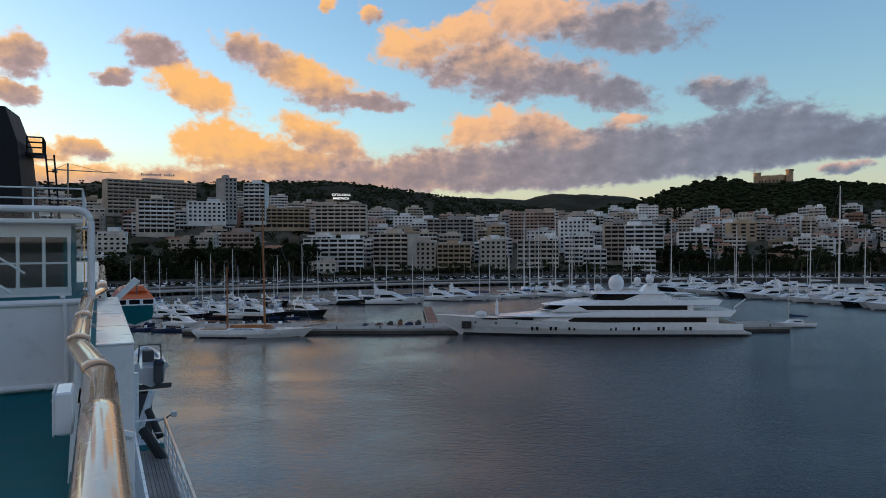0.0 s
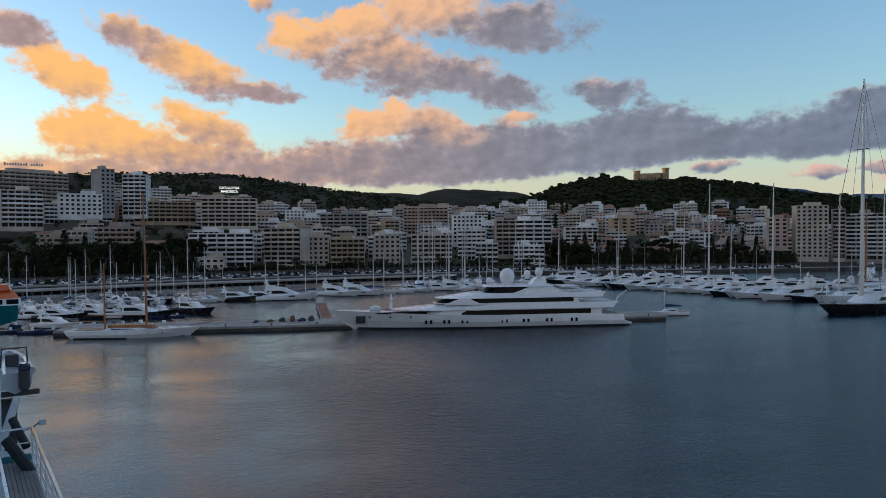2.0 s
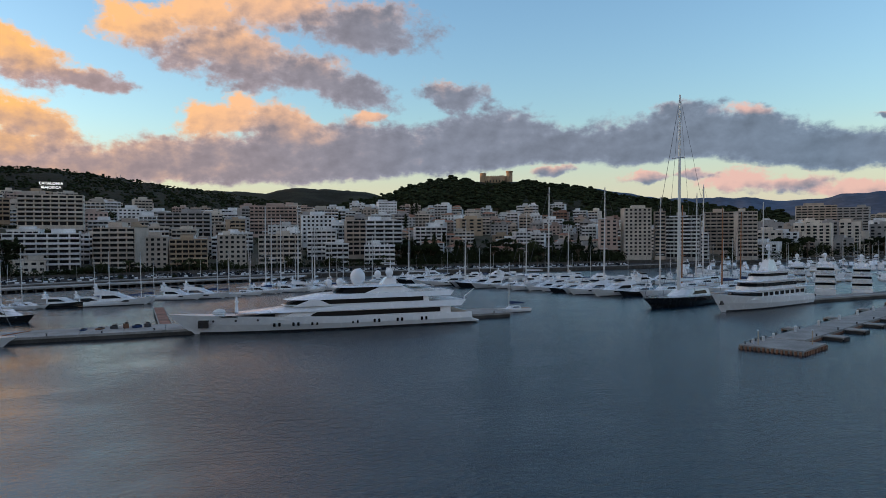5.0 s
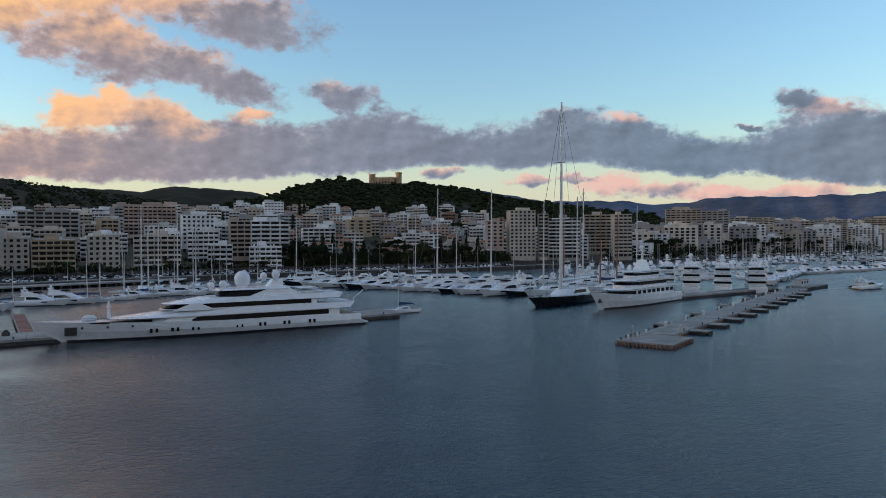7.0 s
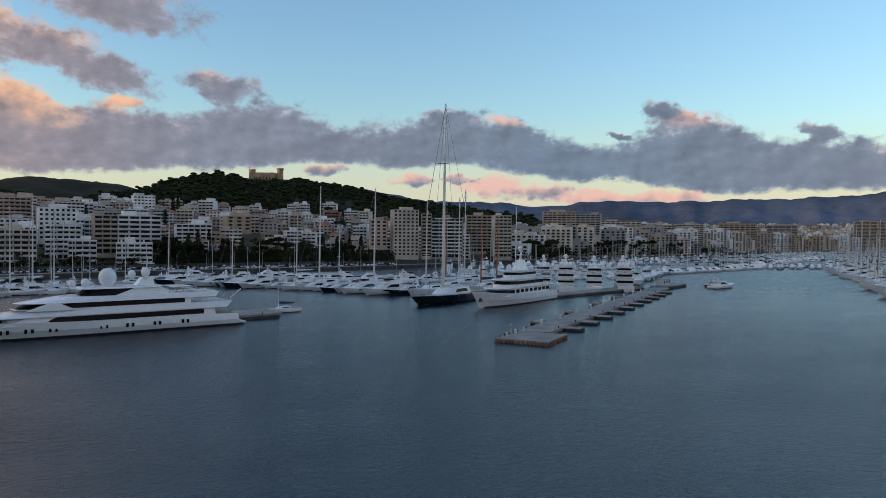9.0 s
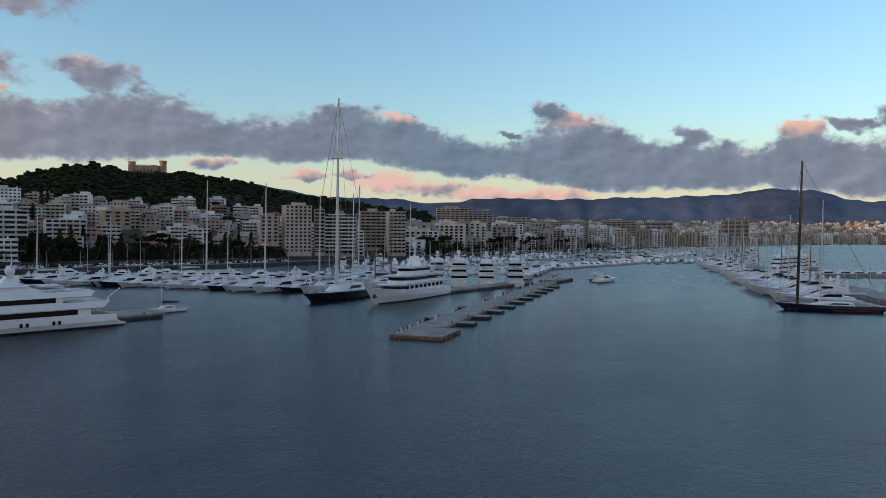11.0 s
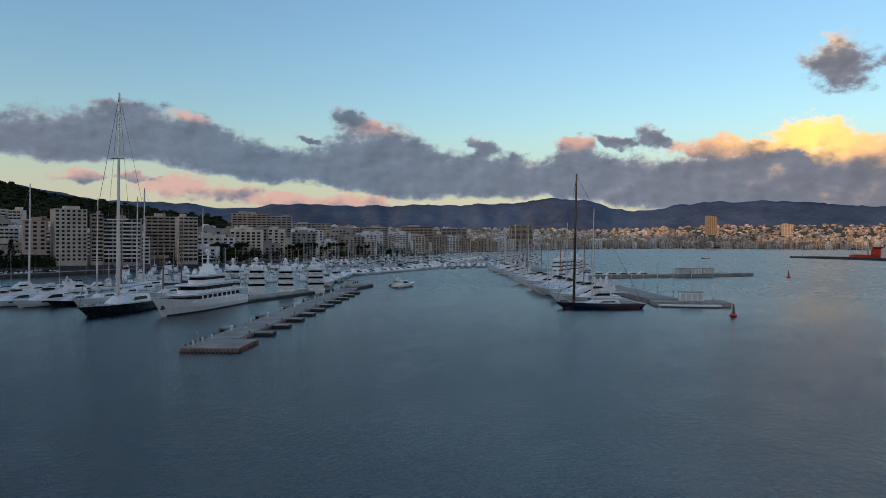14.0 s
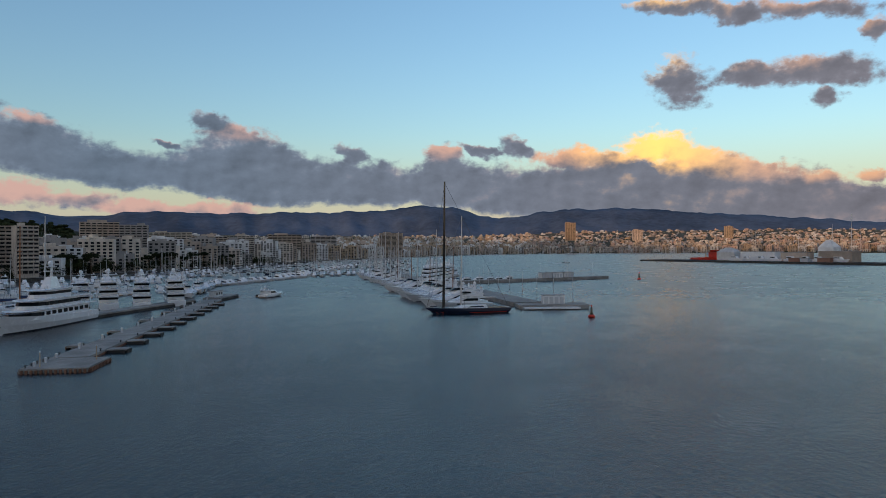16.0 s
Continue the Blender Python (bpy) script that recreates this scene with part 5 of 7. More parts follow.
def cruiser(m, L, hull=None, fly=False, label="", group="moored motor boats", canvas=None):
    """A sports cruiser or, with fly, a flybridge motor yacht."""
    r = thing("motor_yacht", m, label or "white motor yacht with tinted windows moored in the marina", "motor boat", group)
    B, bow, st = L * 0.27, L * 0.125, L * 0.075
    hb = hull or WHITE_HULL
    part("hull", hull_form(L, B, bow, st, L * 0.04, 0.14, 2.2, 0.92, 0.72, 13), hb, r)
    part("boot_stripe", band_form(L, B, 0.02, 0.12 + 0.006 * L, 0.14, bow, st, 2.2, 0.92, 0.72, 1.01, 0.0, 0.95), ANTIFOUL, r)
    for s in (-1, 1) if fly else ():
        part("hull_window", Form().box(L * 0.42, L * 0.62, s * B * 0.40, s * B * 0.475, bow * 0.50, bow * 0.66), GLASS_DARK, r)
    part("swim_platform", Form().box(-L * 0.07, 0.2, -B * 0.42, B * 0.42, 0.25, 0.45), TEAK, r)
    h1 = st + L * 0.095
    part("deckhouse", tier_form(L * 0.22, L * 0.80, B * 0.80, st, h1, L * 0.26, 0, L * 0.14, 0.84), WHITE_HULL, r)
    part("wind_screen", tier_form(L * 0.25, L * 0.77, B * 0.80, st, h1, L * 0.25, 0, L * 0.14, 0.85, 0.42, 0.9, 0.03), GLASS_DARK, r)
    part("hard_top", tier_form(L * 0.15, L * 0.56, B * 0.72, h1 - 0.05, h1 + 0.22, L * 0.05, -L * 0.02, L * 0.08, 0.95), WHITE_HULL, r)
    if fly:
        part("flybridge", tier_form(L * 0.16, L * 0.52, B * 0.66, h1 + 0.2, h1 + 0.2 + L * 0.05, L * 0.07, -L * 0.02, L * 0.08, 0.95), WHITE_HULL, r)
        part("fly_screen", tier_form(L * 0.36, L * 0.5, B * 0.62, h1 + 0.2 + L * 0.05, h1 + 0.2 + L * 0.075, L * 0.04, 0, L * 0.06, 0.9), GLASS_DARK, r)
        part("seat", Form().box(L * 0.2, L * 0.3, -B * 0.24, B * 0.24, h1 + L * 0.05, h1 + L * 0.075, 0.08), canvas or CANVAS_WHITE, r)
    z = h1 + (0.2 + L * 0.05 if fly else 0.2)
    arch = Form()
    for s in (-1, 1):
        arch.loft([[(L * 0.17, s * B * 0.30, z - 0.3), (L * 0.24, s * B * 0.30, z - 0.3), (L * 0.24, s * B * 0.27, z - 0.3), (L * 0.17, s * B * 0.27, z - 0.3)],
                   [(L * 0.14, s * B * 0.24, z + L * 0.055), (L * 0.18, s * B * 0.24, z + L * 0.055), (L * 0.18, s * B * 0.22, z + L * 0.055), (L * 0.14, s * B * 0.22, z + L * 0.055)]])
    arch.box(L * 0.13, L * 0.19, -B * 0.25, B * 0.25, z + L * 0.05, z + L * 0.065)
    arch.tube((L * 0.16, 0, z + L * 0.06), (L * 0.15, 0, z + L * 0.14), 0.05, 0.03)
    part("radar_arch", arch, WHITE_HULL, r)
    dome(r, L * 0.16, B * 0.1, z + L * 0.065, 0.018 * L + 0.1)
    if canvas:
        part("deck_cover", tier_form(L * 0.02, L * 0.24, B * 0.7, st + 0.1, st + L * 0.06, 0.3, 0.3, 1, 0.9), canvas, r)
    f = Form()
    for s in (-1, 1):
        rails(f, [(L * 0.5, s * B * 0.44, bow * 0.82), (L * 0.75, s * B * 0.3, bow * 0.93), (L * 0.96, s * 0.1, bow)], 0.65, 0.02, 1.6)
    part("guard_rail", f, STEEL, r)
    return r


def explorer(m, L, label, tall=1.0, group="large white motor yachts", plain=False):
    """A three-deck motor yacht with a funnel mast."""
    r = thing("motor_yacht", m, label, "motor yacht", group)
    B, bow, st = L * 0.19, L * 0.105, L * 0.06
    part("hull", hull_form(L, B, bow, st, L * 0.03, 0.10, 2.6, 0.9, 0.66, 19), WHITE_HULL, r)
    part("boot_stripe", band_form(L, B, 0.02, 0.42, 0.10, bow, st, 2.6, 0.9, 0.66, 1.01, 0, 0.96, 19), ANTIFOUL, r)
    z = st
    spans = ((0.12, 0.76, 0.9), (0.16, 0.66, 0.86), (0.22, 0.56, 0.76)) if plain else ((0.12, 0.76, 0.88), (0.2, 0.68, 0.78), (0.28, 0.58, 0.62))
    for i, (a, b, w) in enumerate(spans):
        h = 2.7 * tall
        part("deckhouse", tier_form(L * a, L * b, B * w, z, z + h, 1.6, 0, L * 0.07, 0.97), WHITE_HULL, r)
        if i == 2 or plain:
            part("window_band", tier_form(L * a, L * b, B * w, z, z + h, 1.6, 0, L * 0.07, 0.97, 0.48, 0.78, 0.05), GLASS_DARK, r)
        else:
            n = 9
            for s in (-1, 1):
                for k in range(n):
                    x = L * a + (L * (b - a) - L * 0.09) * (k + 0.5) / n
                    part("cabin_window", Form().box(x - L * 0.019, x + L * 0.019, s * B * w * 0.46, s * (B * w / 2 + 0.05), z + h * 0.36, z + h * 0.76), GLASS_DARK, r)
            part("front_screen", tier_form(L * (b - 0.10), L * b, B * w, z, z + h, 1.6, 0, L * 0.07, 0.97, 0.4, 0.78, 0.05), GLASS_DARK, r)
        z += h
        part("deck_edge", tier_form(L * (a - 0.1), L * (b + 0.02), B * (w + 0.07), z - 0.12, z + 0.12, 0.8, 0, L * 0.08, 1.0), WHITE_HULL, r)
        f = Form()
        for s in (-1, 1):
            rails(f, [(L * (a - 0.09), s * B * w * 0.52, z + 0.1), (L * (a + 0.12), s * B * w * 0.52, z + 0.1)], 0.9, 0.03, 1.4)
        f.tube((L * (a - 0.09), -B * w * 0.52, z + 1), (L * (a - 0.09), B * w * 0.52, z + 1), 0.03)
        part("guard_rail", f, STEEL, r)
    mh = 0.5 if plain else 1.0
    fun = Form().loft([[(L * 0.34, -1.6, z), (L * 0.46, -1.6, z), (L * 0.46, 1.6, z), (L * 0.34, 1.6, z)], [(L * 0.36, -0.8, z + 3.6 * mh), (L * 0.42, -0.8, z + 3.6 * mh), (L * 0.42, 0.8, z + 3.6 * mh), (L * 0.36, 0.8, z + 3.6 * mh)]])
    part("funnel", fun, WHITE_HULL, r)
    part("radar_mast", Form().tube((L * 0.39, 0, z + 3.4 * mh), (L * 0.38, 0, z + 8.5 * mh), 0.5, 0.2, 8).box(L * 0.36, L * 0.42, -1.6, 1.6, z + 5.2 * mh, z + 5.2 * mh + 0.2).box(L * 0.37, L * 0.41, -1.1, 1.1, z + 6.6 * mh, z + 6.6 * mh + 0.15), WHITE_HULL, r)
    for x, y, h, q in ((0.40, 0, 6.9 * mh, 0.75), (0.30, 1.8, 0.1, 0.8), (0.30, -1.8, 0.1, 0.8), (0.5, 1.5, 0.1, 0.55), (0.5, -1.5, 0.1, 0.55)):
        dome(r, L * x, y, z + h, q)
    part("anchor_pocket", Form().box(L * 0.90, L * 0.93, -0.9, 0.9, bow * 0.4, bow * 0.62), DARK_GEAR, r)
    f = Form()
    for s in (-1, 1):
        rails(f, [(L * 0.6, s * B * 0.44, bow * 0.78), (L * 0.8, s * B * 0.30, bow * 0.9), (L * 0.97, s * 0.15, bow)], 0.8, 0.03, 1.6)
    part("bow_rail", f, STEEL, r)
    part("tender", Form().ball((L * 0.13, 0, st + 6.0), 2.4, 0.9, 0.6, 8, 5), GREY_HULL, r)
    return r


def workboat(m, L, hull, label, group="small open boats"):
    r = thing("open_boat", m, label, "boat", group)
    B = L * 0.36
    part("hull", hull_form(L, B, 0.95, 0.65, 0.3, 0.14, 2.2, 0.85, 0.7, 9), hull, r)
    part("cockpit", Form().box(L * 0.1, L * 0.6, -B * 0.34, B * 0.34, 0.62, 0.70), TEAK, r)
    part("console", Form().box(L * 0.42, L * 0.52, -B * 0.17, B * 0.17, 0.7, 1.45, 0.06), WHITE_HULL, r)
    part("outboard_motor", Form().box(-0.5, 0.05, -0.22, 0.22, 0.2, 1.25, 0.1), DARK_GEAR, r)
    return r


def heading(x, y, to, scale=1.0):
    """Pose of a boat whose stern is at x, y and whose bow points to a bearing."""
    return pose(x, y, 0, 0, 0, 90 - to) @ Matrix.Scale(scale, 4)


superyacht(heading(76.0, 171.5, -89.0))
black = sloop(heading(180.0, 190.1, 252), 47, 69, BLACK_HULL, "large black-hulled sailing yacht with a tall pale mast", CANVAS_WHITE, crest=0.75, group="")
white = explorer(heading(196, 171, 254.6), 53, "white three-deck motor yacht with a funnel mast, moored stern-to", group="")
k0 = explorer(pose(0, 0, -60), 38, "white motor yacht with open upper decks, stern-to at the pier", 0.95, plain=True)
for az, r, to in ((50.5, 292, 50), (52.8, 294, 52), (55.3, 299, 50), (48.6, 306, 50)):
    p = polar(az, r)
    copy_thing(k0, heading(p.x, p.y, to, random.uniform(0.9, 1.05)))
for o in (*k0.children_recursive, k0):
    bpy.data.objects.remove(o)

# ketch with varnished spars
ketch = sloop(heading(-61.5, 170, 93), 30, 33.5, WHITE_HULL, "classic white wooden ketch with varnished masts beside the pier", CANVAS_WHITE, VARNISH, 0, "", "classic_ketch", 0.75, 0.3)
part("mizzen_mast", Form().tube((8.0, 0, 1.6), (7.9, 0, 17.2), 0.26, 0.14, 8), VARNISH, ketch)
part("mizzen_boom", Form().tube((8.0, 0, 3.6), (0.5, 0, 3.8), 0.12), VARNISH, ketch)
part("deck_house", tier_form(9, 20, 3.2, 2.0, 2.9, 0.6, 0.3, 0.8, 0.95), VARNISH, ketch, "varnished wooden deck house")
part("bowsprit", Form().tube((27, 0, 2.4), (32.5, 0, 3.2), 0.14, 0.08), VARNISH, ketch)
for k in range(5):
    part("porthole", Form().ball((9 + 3.2 * k, -3.6 + 0.06 * k * k * 0.5, 1.1), 0.17, 0.12, 0.17, 8, 5), GLASS_DARK, ketch)
# small sloop behind the superyacht, with a blue cover
small = sloop(heading(100.5, 184.5, -88), 12.5, 15, WHITE_HULL, "small white sailing yacht with blue boom cover at the pier", CANVAS_BLUE, group="")

# prototypes for the berths
def far_boat(m, L, mast=0.0):
    """A boat of the far rows, with fewer parts."""
    r = thing("moored_boat", m, "distant white sailing boat with a bare mast" if mast else "distant white motor boat in the marina", "boat", "boats of the far rows")
    B = L * 0.28
    part("hull", hull_form(L, B, L * 0.11, L * 0.08, 0.5, 0.12, 2.2, 0.85, 0.75, 9), WHITE_HULL, r)
    part("deckhouse", tier_form(L * 0.2, L * 0.72, B * 0.7, L * 0.08, L * (0.13 if mast else 0.19), L * 0.16, 0, L * 0.1, 0.85), WHITE_HULL, r)
    part("window_band", tier_form(L * 0.22, L * 0.70, B * 0.7, L * 0.08, L * (0.13 if mast else 0.19), L * 0.15, 0, L * 0.1, 0.86, 0.4, 0.8, 0.04), GLASS_DARK, r)
    if mast:
        part("mast", Form().tube((L * 0.55, 0, L * 0.1), (L * 0.54, 0, mast), 0.13, 0.07, 6), ALLOY, r)
        part("sail_cover", Form().box(L * 0.15, L * 0.54, -0.2, 0.2, L * 0.2, L * 0.2 + 0.5, 0.1), CANVAS_BLUE, r)
    else:
        part("flybridge", tier_form(L * 0.25, L * 0.52, B * 0.5, L * 0.19, L * 0.24, L * 0.06, 0, L * 0.06, 0.9), WHITE_HULL, r)
    return r


PROTO = {
    "far_sail": far_boat(pose(0, 0, -60), 13, 19), "far_motor": far_boat(pose(0, 0, -60), 16),
    "sport": cruiser(pose(0, 0, -60), 14.0), "fly": cruiser(pose(0, 0, -60), 20.0, fly=True), "dark": cruiser(pose(0, 0, -60), 17.0, BLACK_HULL, label="dark-hulled sports motor yacht moored in the marina"),
    "grey": cruiser(pose(0, 0, -60), 18.0, GREY_HULL, True, label="pale grey flybridge motor yacht moored in the marina"),
    "blue": cruiser(pose(0, 0, -60), 12.0, canvas=CANVAS_BLUE, label="white motor boat with a blue canvas cover"),
    "sail": sloop(pose(0, 0, -60), 12.5, 17.0), "sail_white": sloop(pose(0, 0, -60), 14.0, 20.0, cover=CANVAS_WHITE, label="white sailing yacht with a pale sail cover, moored stern-to"),
    "sail_navy": sloop(pose(0, 0, -60), 16.0, 22.0, NAVY_HULL, label="navy blue sailing yacht moored in the marina"),
    "sail_big": sloop(pose(0, 0, -60), 24.0, 34.0, cover=CANVAS_WHITE, label="large white sailing yacht with a tall bare mast"),
    "sail_wood": sloop(pose(0, 0, -60), 18.0, 25.0, spar=VARNISH, label="sailing yacht with a brown varnished mast"),
    "open": workboat(pose(0, 0, -60), 6.5, WHITE_HULL, "small white open motor boat"), "open_blue": workboat(pose(0, 0, -60), 5.8, CANVAS_BLUE, "small blue open boat"),
    "trawler": explorer(pose(0, 0, -60), 30, "white motor yacht with stacked decks in the marina", 0.75, plain=True),
}


def berth(kind, x, y, to, scale=1.0):
    return copy_thing(PROTO[kind], heading(x, y, to, scale))


def row(kinds, a, b, to, gap, jitter=0.8, lo=0.85, hi=1.15, swing=3):
    """Boats side by side from a to b, sterns on the line."""
    a, b = Vector((*a, 0)), Vector((*b, 0))
    d = (b - a).length
    s = 0.0
    while s < d:
        kind = random.choice(kinds)
        p = a.lerp(b, s / d)
        berth(kind, p.x + random.uniform(-jitter, jitter), p.y + random.uniform(-jitter, jitter), to + random.uniform(-swing, swing), random.uniform(lo, hi))
        s += gap * random.uniform(0.85, 1.25)


MOTOR = ["sport", "fly", "dark", "grey", "fly", "sport", "blue"]
# berths along the road quay, bows to the open water
row(["fly", "sport", "grey", "dark", "fly", "sport"], (112, 340), (172, 213), 264, 5.6, 1.2, 0.9, 1.25)
row(["far_motor", "far_sail", "far_motor", "fly"], (130, 366), (200, 262), 84, 8.0)
row(["far_motor", "far_sail", "far_motor", "sail_big"], (166, 352), (226, 262), 264, 10.0)
for x, y, k, s in ((176, 214, "sail_big", 1.1), (168, 236, "sail_big", 1.25), (158, 262, "sail_big", 1.3), (196, 226, "sail_wood", 1.4), (205, 214, "sail_wood", 1.35), (214, 236, "sail_big", 1.2), (232, 250, "sail_big", 1.35),
                   (222, 222, "sail_wood", 1.3), (130, 300, "sail_big", 0.9), (246, 232, "sail_big", 1.1), (118, 345, "sail_big", 1.0), (90, 330, "sail_white", 1.2)):
    berth(k, x + 10, y, 262, s)
# the wide marina basin behind the long pier
for i, (a, b) in enumerate((((212, 262), (330, 230)), ((240, 290), (392, 262)), ((262, 316), (470, 300)), ((290, 345), (560, 345)), ((330, 380), (640, 385)))):
    row(["far_motor", "far_motor", "far_sail", "fly", "far_motor", "far_sail"], a, b, random.choice((225, 45)), 6.6 + 0.8 * i, 2.0, 0.8, 1.2)
row(["fly", "far_motor", "sport", "far_motor"], (300, 205), (430, 262), 226, 9.5)
row(["far_motor", "far_motor", "far_sail", "far_sail"], (400, 246), (560, 262), 200, 10.0)
row(["far_motor", "far_sail", "far_motor", "far_sail"], (560, 272), (840, 330), 200, 11.0)
berth("sport", 294, 158, 95, 1.3)
berth("dark", 300, 163, 95, 0.9)
# boats on the inner basin
row(["sail", "sport", "open", "sail_white", "blue", "dark"], (-98, 262), (-52, 262), 132, 5.2, 2.0, swing=14)
row(["sport", "fly", "dark"], (-52, 262), (-30, 262), 95, 7.5, 2.5, swing=12)
row(["sail", "sail_white", "sport"], (-33, 268), (-18, 270), 128, 4.6, 1.5, swing=12)
row(["sport", "fly", "sail", "dark"], (-14, 280), (13, 278), 112, 6.2, 2.5, swing=14)
row(["sail_white", "sport", "sail", "fly"], (20, 290), (64, 304), 118, 5.6, 2.5, swing=14)
row(["sail", "sail_white", "sport", "sail_big"], (34, 318), (80, 334), 205, 5.6, 2.0, swing=10)
row(["sport", "blue", "open", "dark", "sail"], (-100, 232), (-48, 226), 140, 5.0, 2.0, swing=14)
row(["sport", "dark", "blue", "open", "open_blue"], (-92, 214), (-44, 208), 100, 5.0)
row(["open", "blue", "sport", "open_blue", "sail"], (-94, 196), (-46, 190), 125, 5.0, 1.5, swing=14)
row(["open", "open_blue", "open_blue", "dark"], (-92, 182), (-60, 178), 90, 5.0)
row(["sail", "sail_white", "open"], (-112, 246), (-60, 246), 5, 6.0)
# yachts on the outer dock, bows to the fairway
kb = sloop(heading(243.5, 34, -28), 31, 34, NAVY_HULL, "long navy blue sailing ketch with two tall masts", CANVAS_WHITE, None, 0, "", "sailing_ketch", 0.75, 0.6)
part("main_mast", Form().tube((24.3, 0, 2), (23.6, 0, 46), 0.5, 0.3, 8), BLACK_HULL, kb, "black main mast")
part("boot_line", band_form(31, 31 * 0.27, 0.3, 0.5, 0.11, 31 * 0.085 * 0.75 + 0.25, 31 * 0.07 * 0.75 + 0.2, 2.0, 0.75, 0.8, 1.012, 0.08, 0.96), RED_PAINT, kb, "red waterline")
part("back_stay", Form().tube((23.6, 0, 45.5), (0.5, 0, 2), 0.05, n=4).tube((23.6, 0, 45.5), (30, 0, 2.4), 0.05, n=4), RIGGING, kb)
row(["fly", "fly", "grey", "fly", "dark", "fly"], (262, 44), (340, 83), -32, 8.4, 0.8, 1.15, 1.55)
row(["fly", "far_motor", "sail_white", "fly", "far_sail"], (346, 86), (560, 190), -32, 8.6, 1.5, 1.0, 1.4)
row(["sail_big", "sail_wood", "sail_big"], (280, 53), (540, 178), -30, 24.0, 1.0, 0.85, 1.1)
row(["trawler", "fly", "trawler"], (470, 122), (560, 122), -95, 14.0, 1.0, 1.0, 1.3)
row(["far_motor", "far_sail", "far_motor"], (430, 106), (480, 56), -44, 9.0)
# the cross quay at the head of the basin
row(["far_motor", "fly", "far_motor", "far_motor"], (536, 240), (604, 206), 244, 8.5, 0.8, 0.9, 1.3)
row(["far_motor", "far_sail", "far_motor"], (372, 244), (530, 250), 214, 9.0, 1.5, 0.8, 1.1)
for o in PROTO.values():
    for q in (*o.children_recursive, o):
        bpy.data.objects.remove(q)

# ---- piers, docks and buoys ----
def pier(name, a, b, width, z, label, mat=None, edge=None):
    a, b = Vector((*a, 0)), Vector((*b, 0))
    L = (b - a).length
    m = Matrix.Translation(a) @ pose(0, 0, 0, 0, 0, math.degrees(math.atan2(b.y - a.y, b.x - a.x)))
    r = thing(name, m, label, "pier", kind="structure")
    n = max(1, int(L / 9))
    for k in range(n):
        part("deck_slab", Form().box(L * k / n + 0.03, L * (k + 1) / n - 0.03, -width / 2, width / 2, z - 0.9, z, 0.06), mat or CONCRETE, r)
    f = Form().box(0.2, L - 0.2, -width / 2 - 0.12, width / 2 + 0.12, -1.2, z - 0.55)
    part("fender_wall", f, edge or RUST, r)
    return r, m, L


def bollard(m, x, y, z):
    b = thing("bollard", m @ pose(x, y, z), "black iron mooring bollard on the pier", "bollard", "bollards of the piers")
    part("post", Form().tube((0, 0, 0), (0, 0, 0.45), 0.16, 0.13, 8), DARK_GEAR, b)
    part("cap", Form().tube((0, 0, 0.42), (0, 0, 0.56), 0.26, 0.22, 8), DARK_GEAR, b)
    return b


def pedestal(m, x, y, z, s=1.0):
    b = thing("service_pedestal", m @ pose(x, y, z), "white service pedestal for water and power", "pedestal", "service pedestals")
    part("body", Form().box(-0.25 * s, 0.25 * s, -0.25 * s, 0.25 * s, 0, 1.2 * s, 0.05), GREY_HULL, b)
    part("cap", Form().box(-0.3 * s, 0.3 * s, -0.3 * s, 0.3 * s, 1.2 * s, 1.35 * s, 0.04), WHITE_HULL, b)
    return b


_, m, L = pier("pier_inner", (-66, 178.5), (88, 179.5), 12.5, 1.35, "long concrete pier with dark fendered sides behind the yachts", edge=QUAY_WALL)
for k in range(14):
    bollard(m, 6 + k * 11, -5.8, 1.35)
# narrow boarded walkway that runs back from the inner pier
wm = Matrix.Translation((-2.6, 184.9, 0)) @ pose(0, 0, 0, 0, 0, 93.3)
walkway = thing("boarded_walkway", wm, "narrow walkway of rust-red boards with pale side kerbs", "walkway", kind="structure")
part("float", Form().box(0, 50, -1.3, 1.3, -0.5, 0.95), QUAY_WALL, walkway)
board_mesh = None
for k in range(62):
    if board_mesh is None:
        first = part("board", Form().box(0.0, 0.7, -1.35, 1.35, 0.96, 1.08, 0.02), WALK_BOARD, walkway)
        board_mesh = first.data
    else:
        q = new("board", board_mesh)
        q.parent, q.matrix_basis = walkway, pose(k * 0.8, 0, 0)
for s in (-1, 1):
    part("kerb", Form().box(0, 50, s * 1.5 - 0.14, s * 1.5 + 0.14, 0.7, 1.25, 0.03), CONCRETE, walkway)
for k, (x, w, h) in enumerate(((52, 1.6, 1.0), (54.6, 1.1, 1.6), (57, 2.0, 0.8), (59.4, 1.2, 1.3), (49, 2.4, 0.5), (45.5, 3.0, 0.35))):
    c = thing("deck_gear", m @ pose(x, 1.5, 1.35, 0, 0, 17 * k), "heap of ropes, crates and fenders on the pier", "gear", "gear on the inner pier")
    part("crate", Form().box(-w / 2, w / 2, -0.6, 0.6, 0, h * 0.7, 0.06), (DARK_GEAR, RUST, CANVAS_BLUE)[k % 3], c)
    part("coil", Form().ball((0.2, 0.1, h * 0.8), w * 0.4, 0.5, 0.25, 8, 5), RUBBER, c)

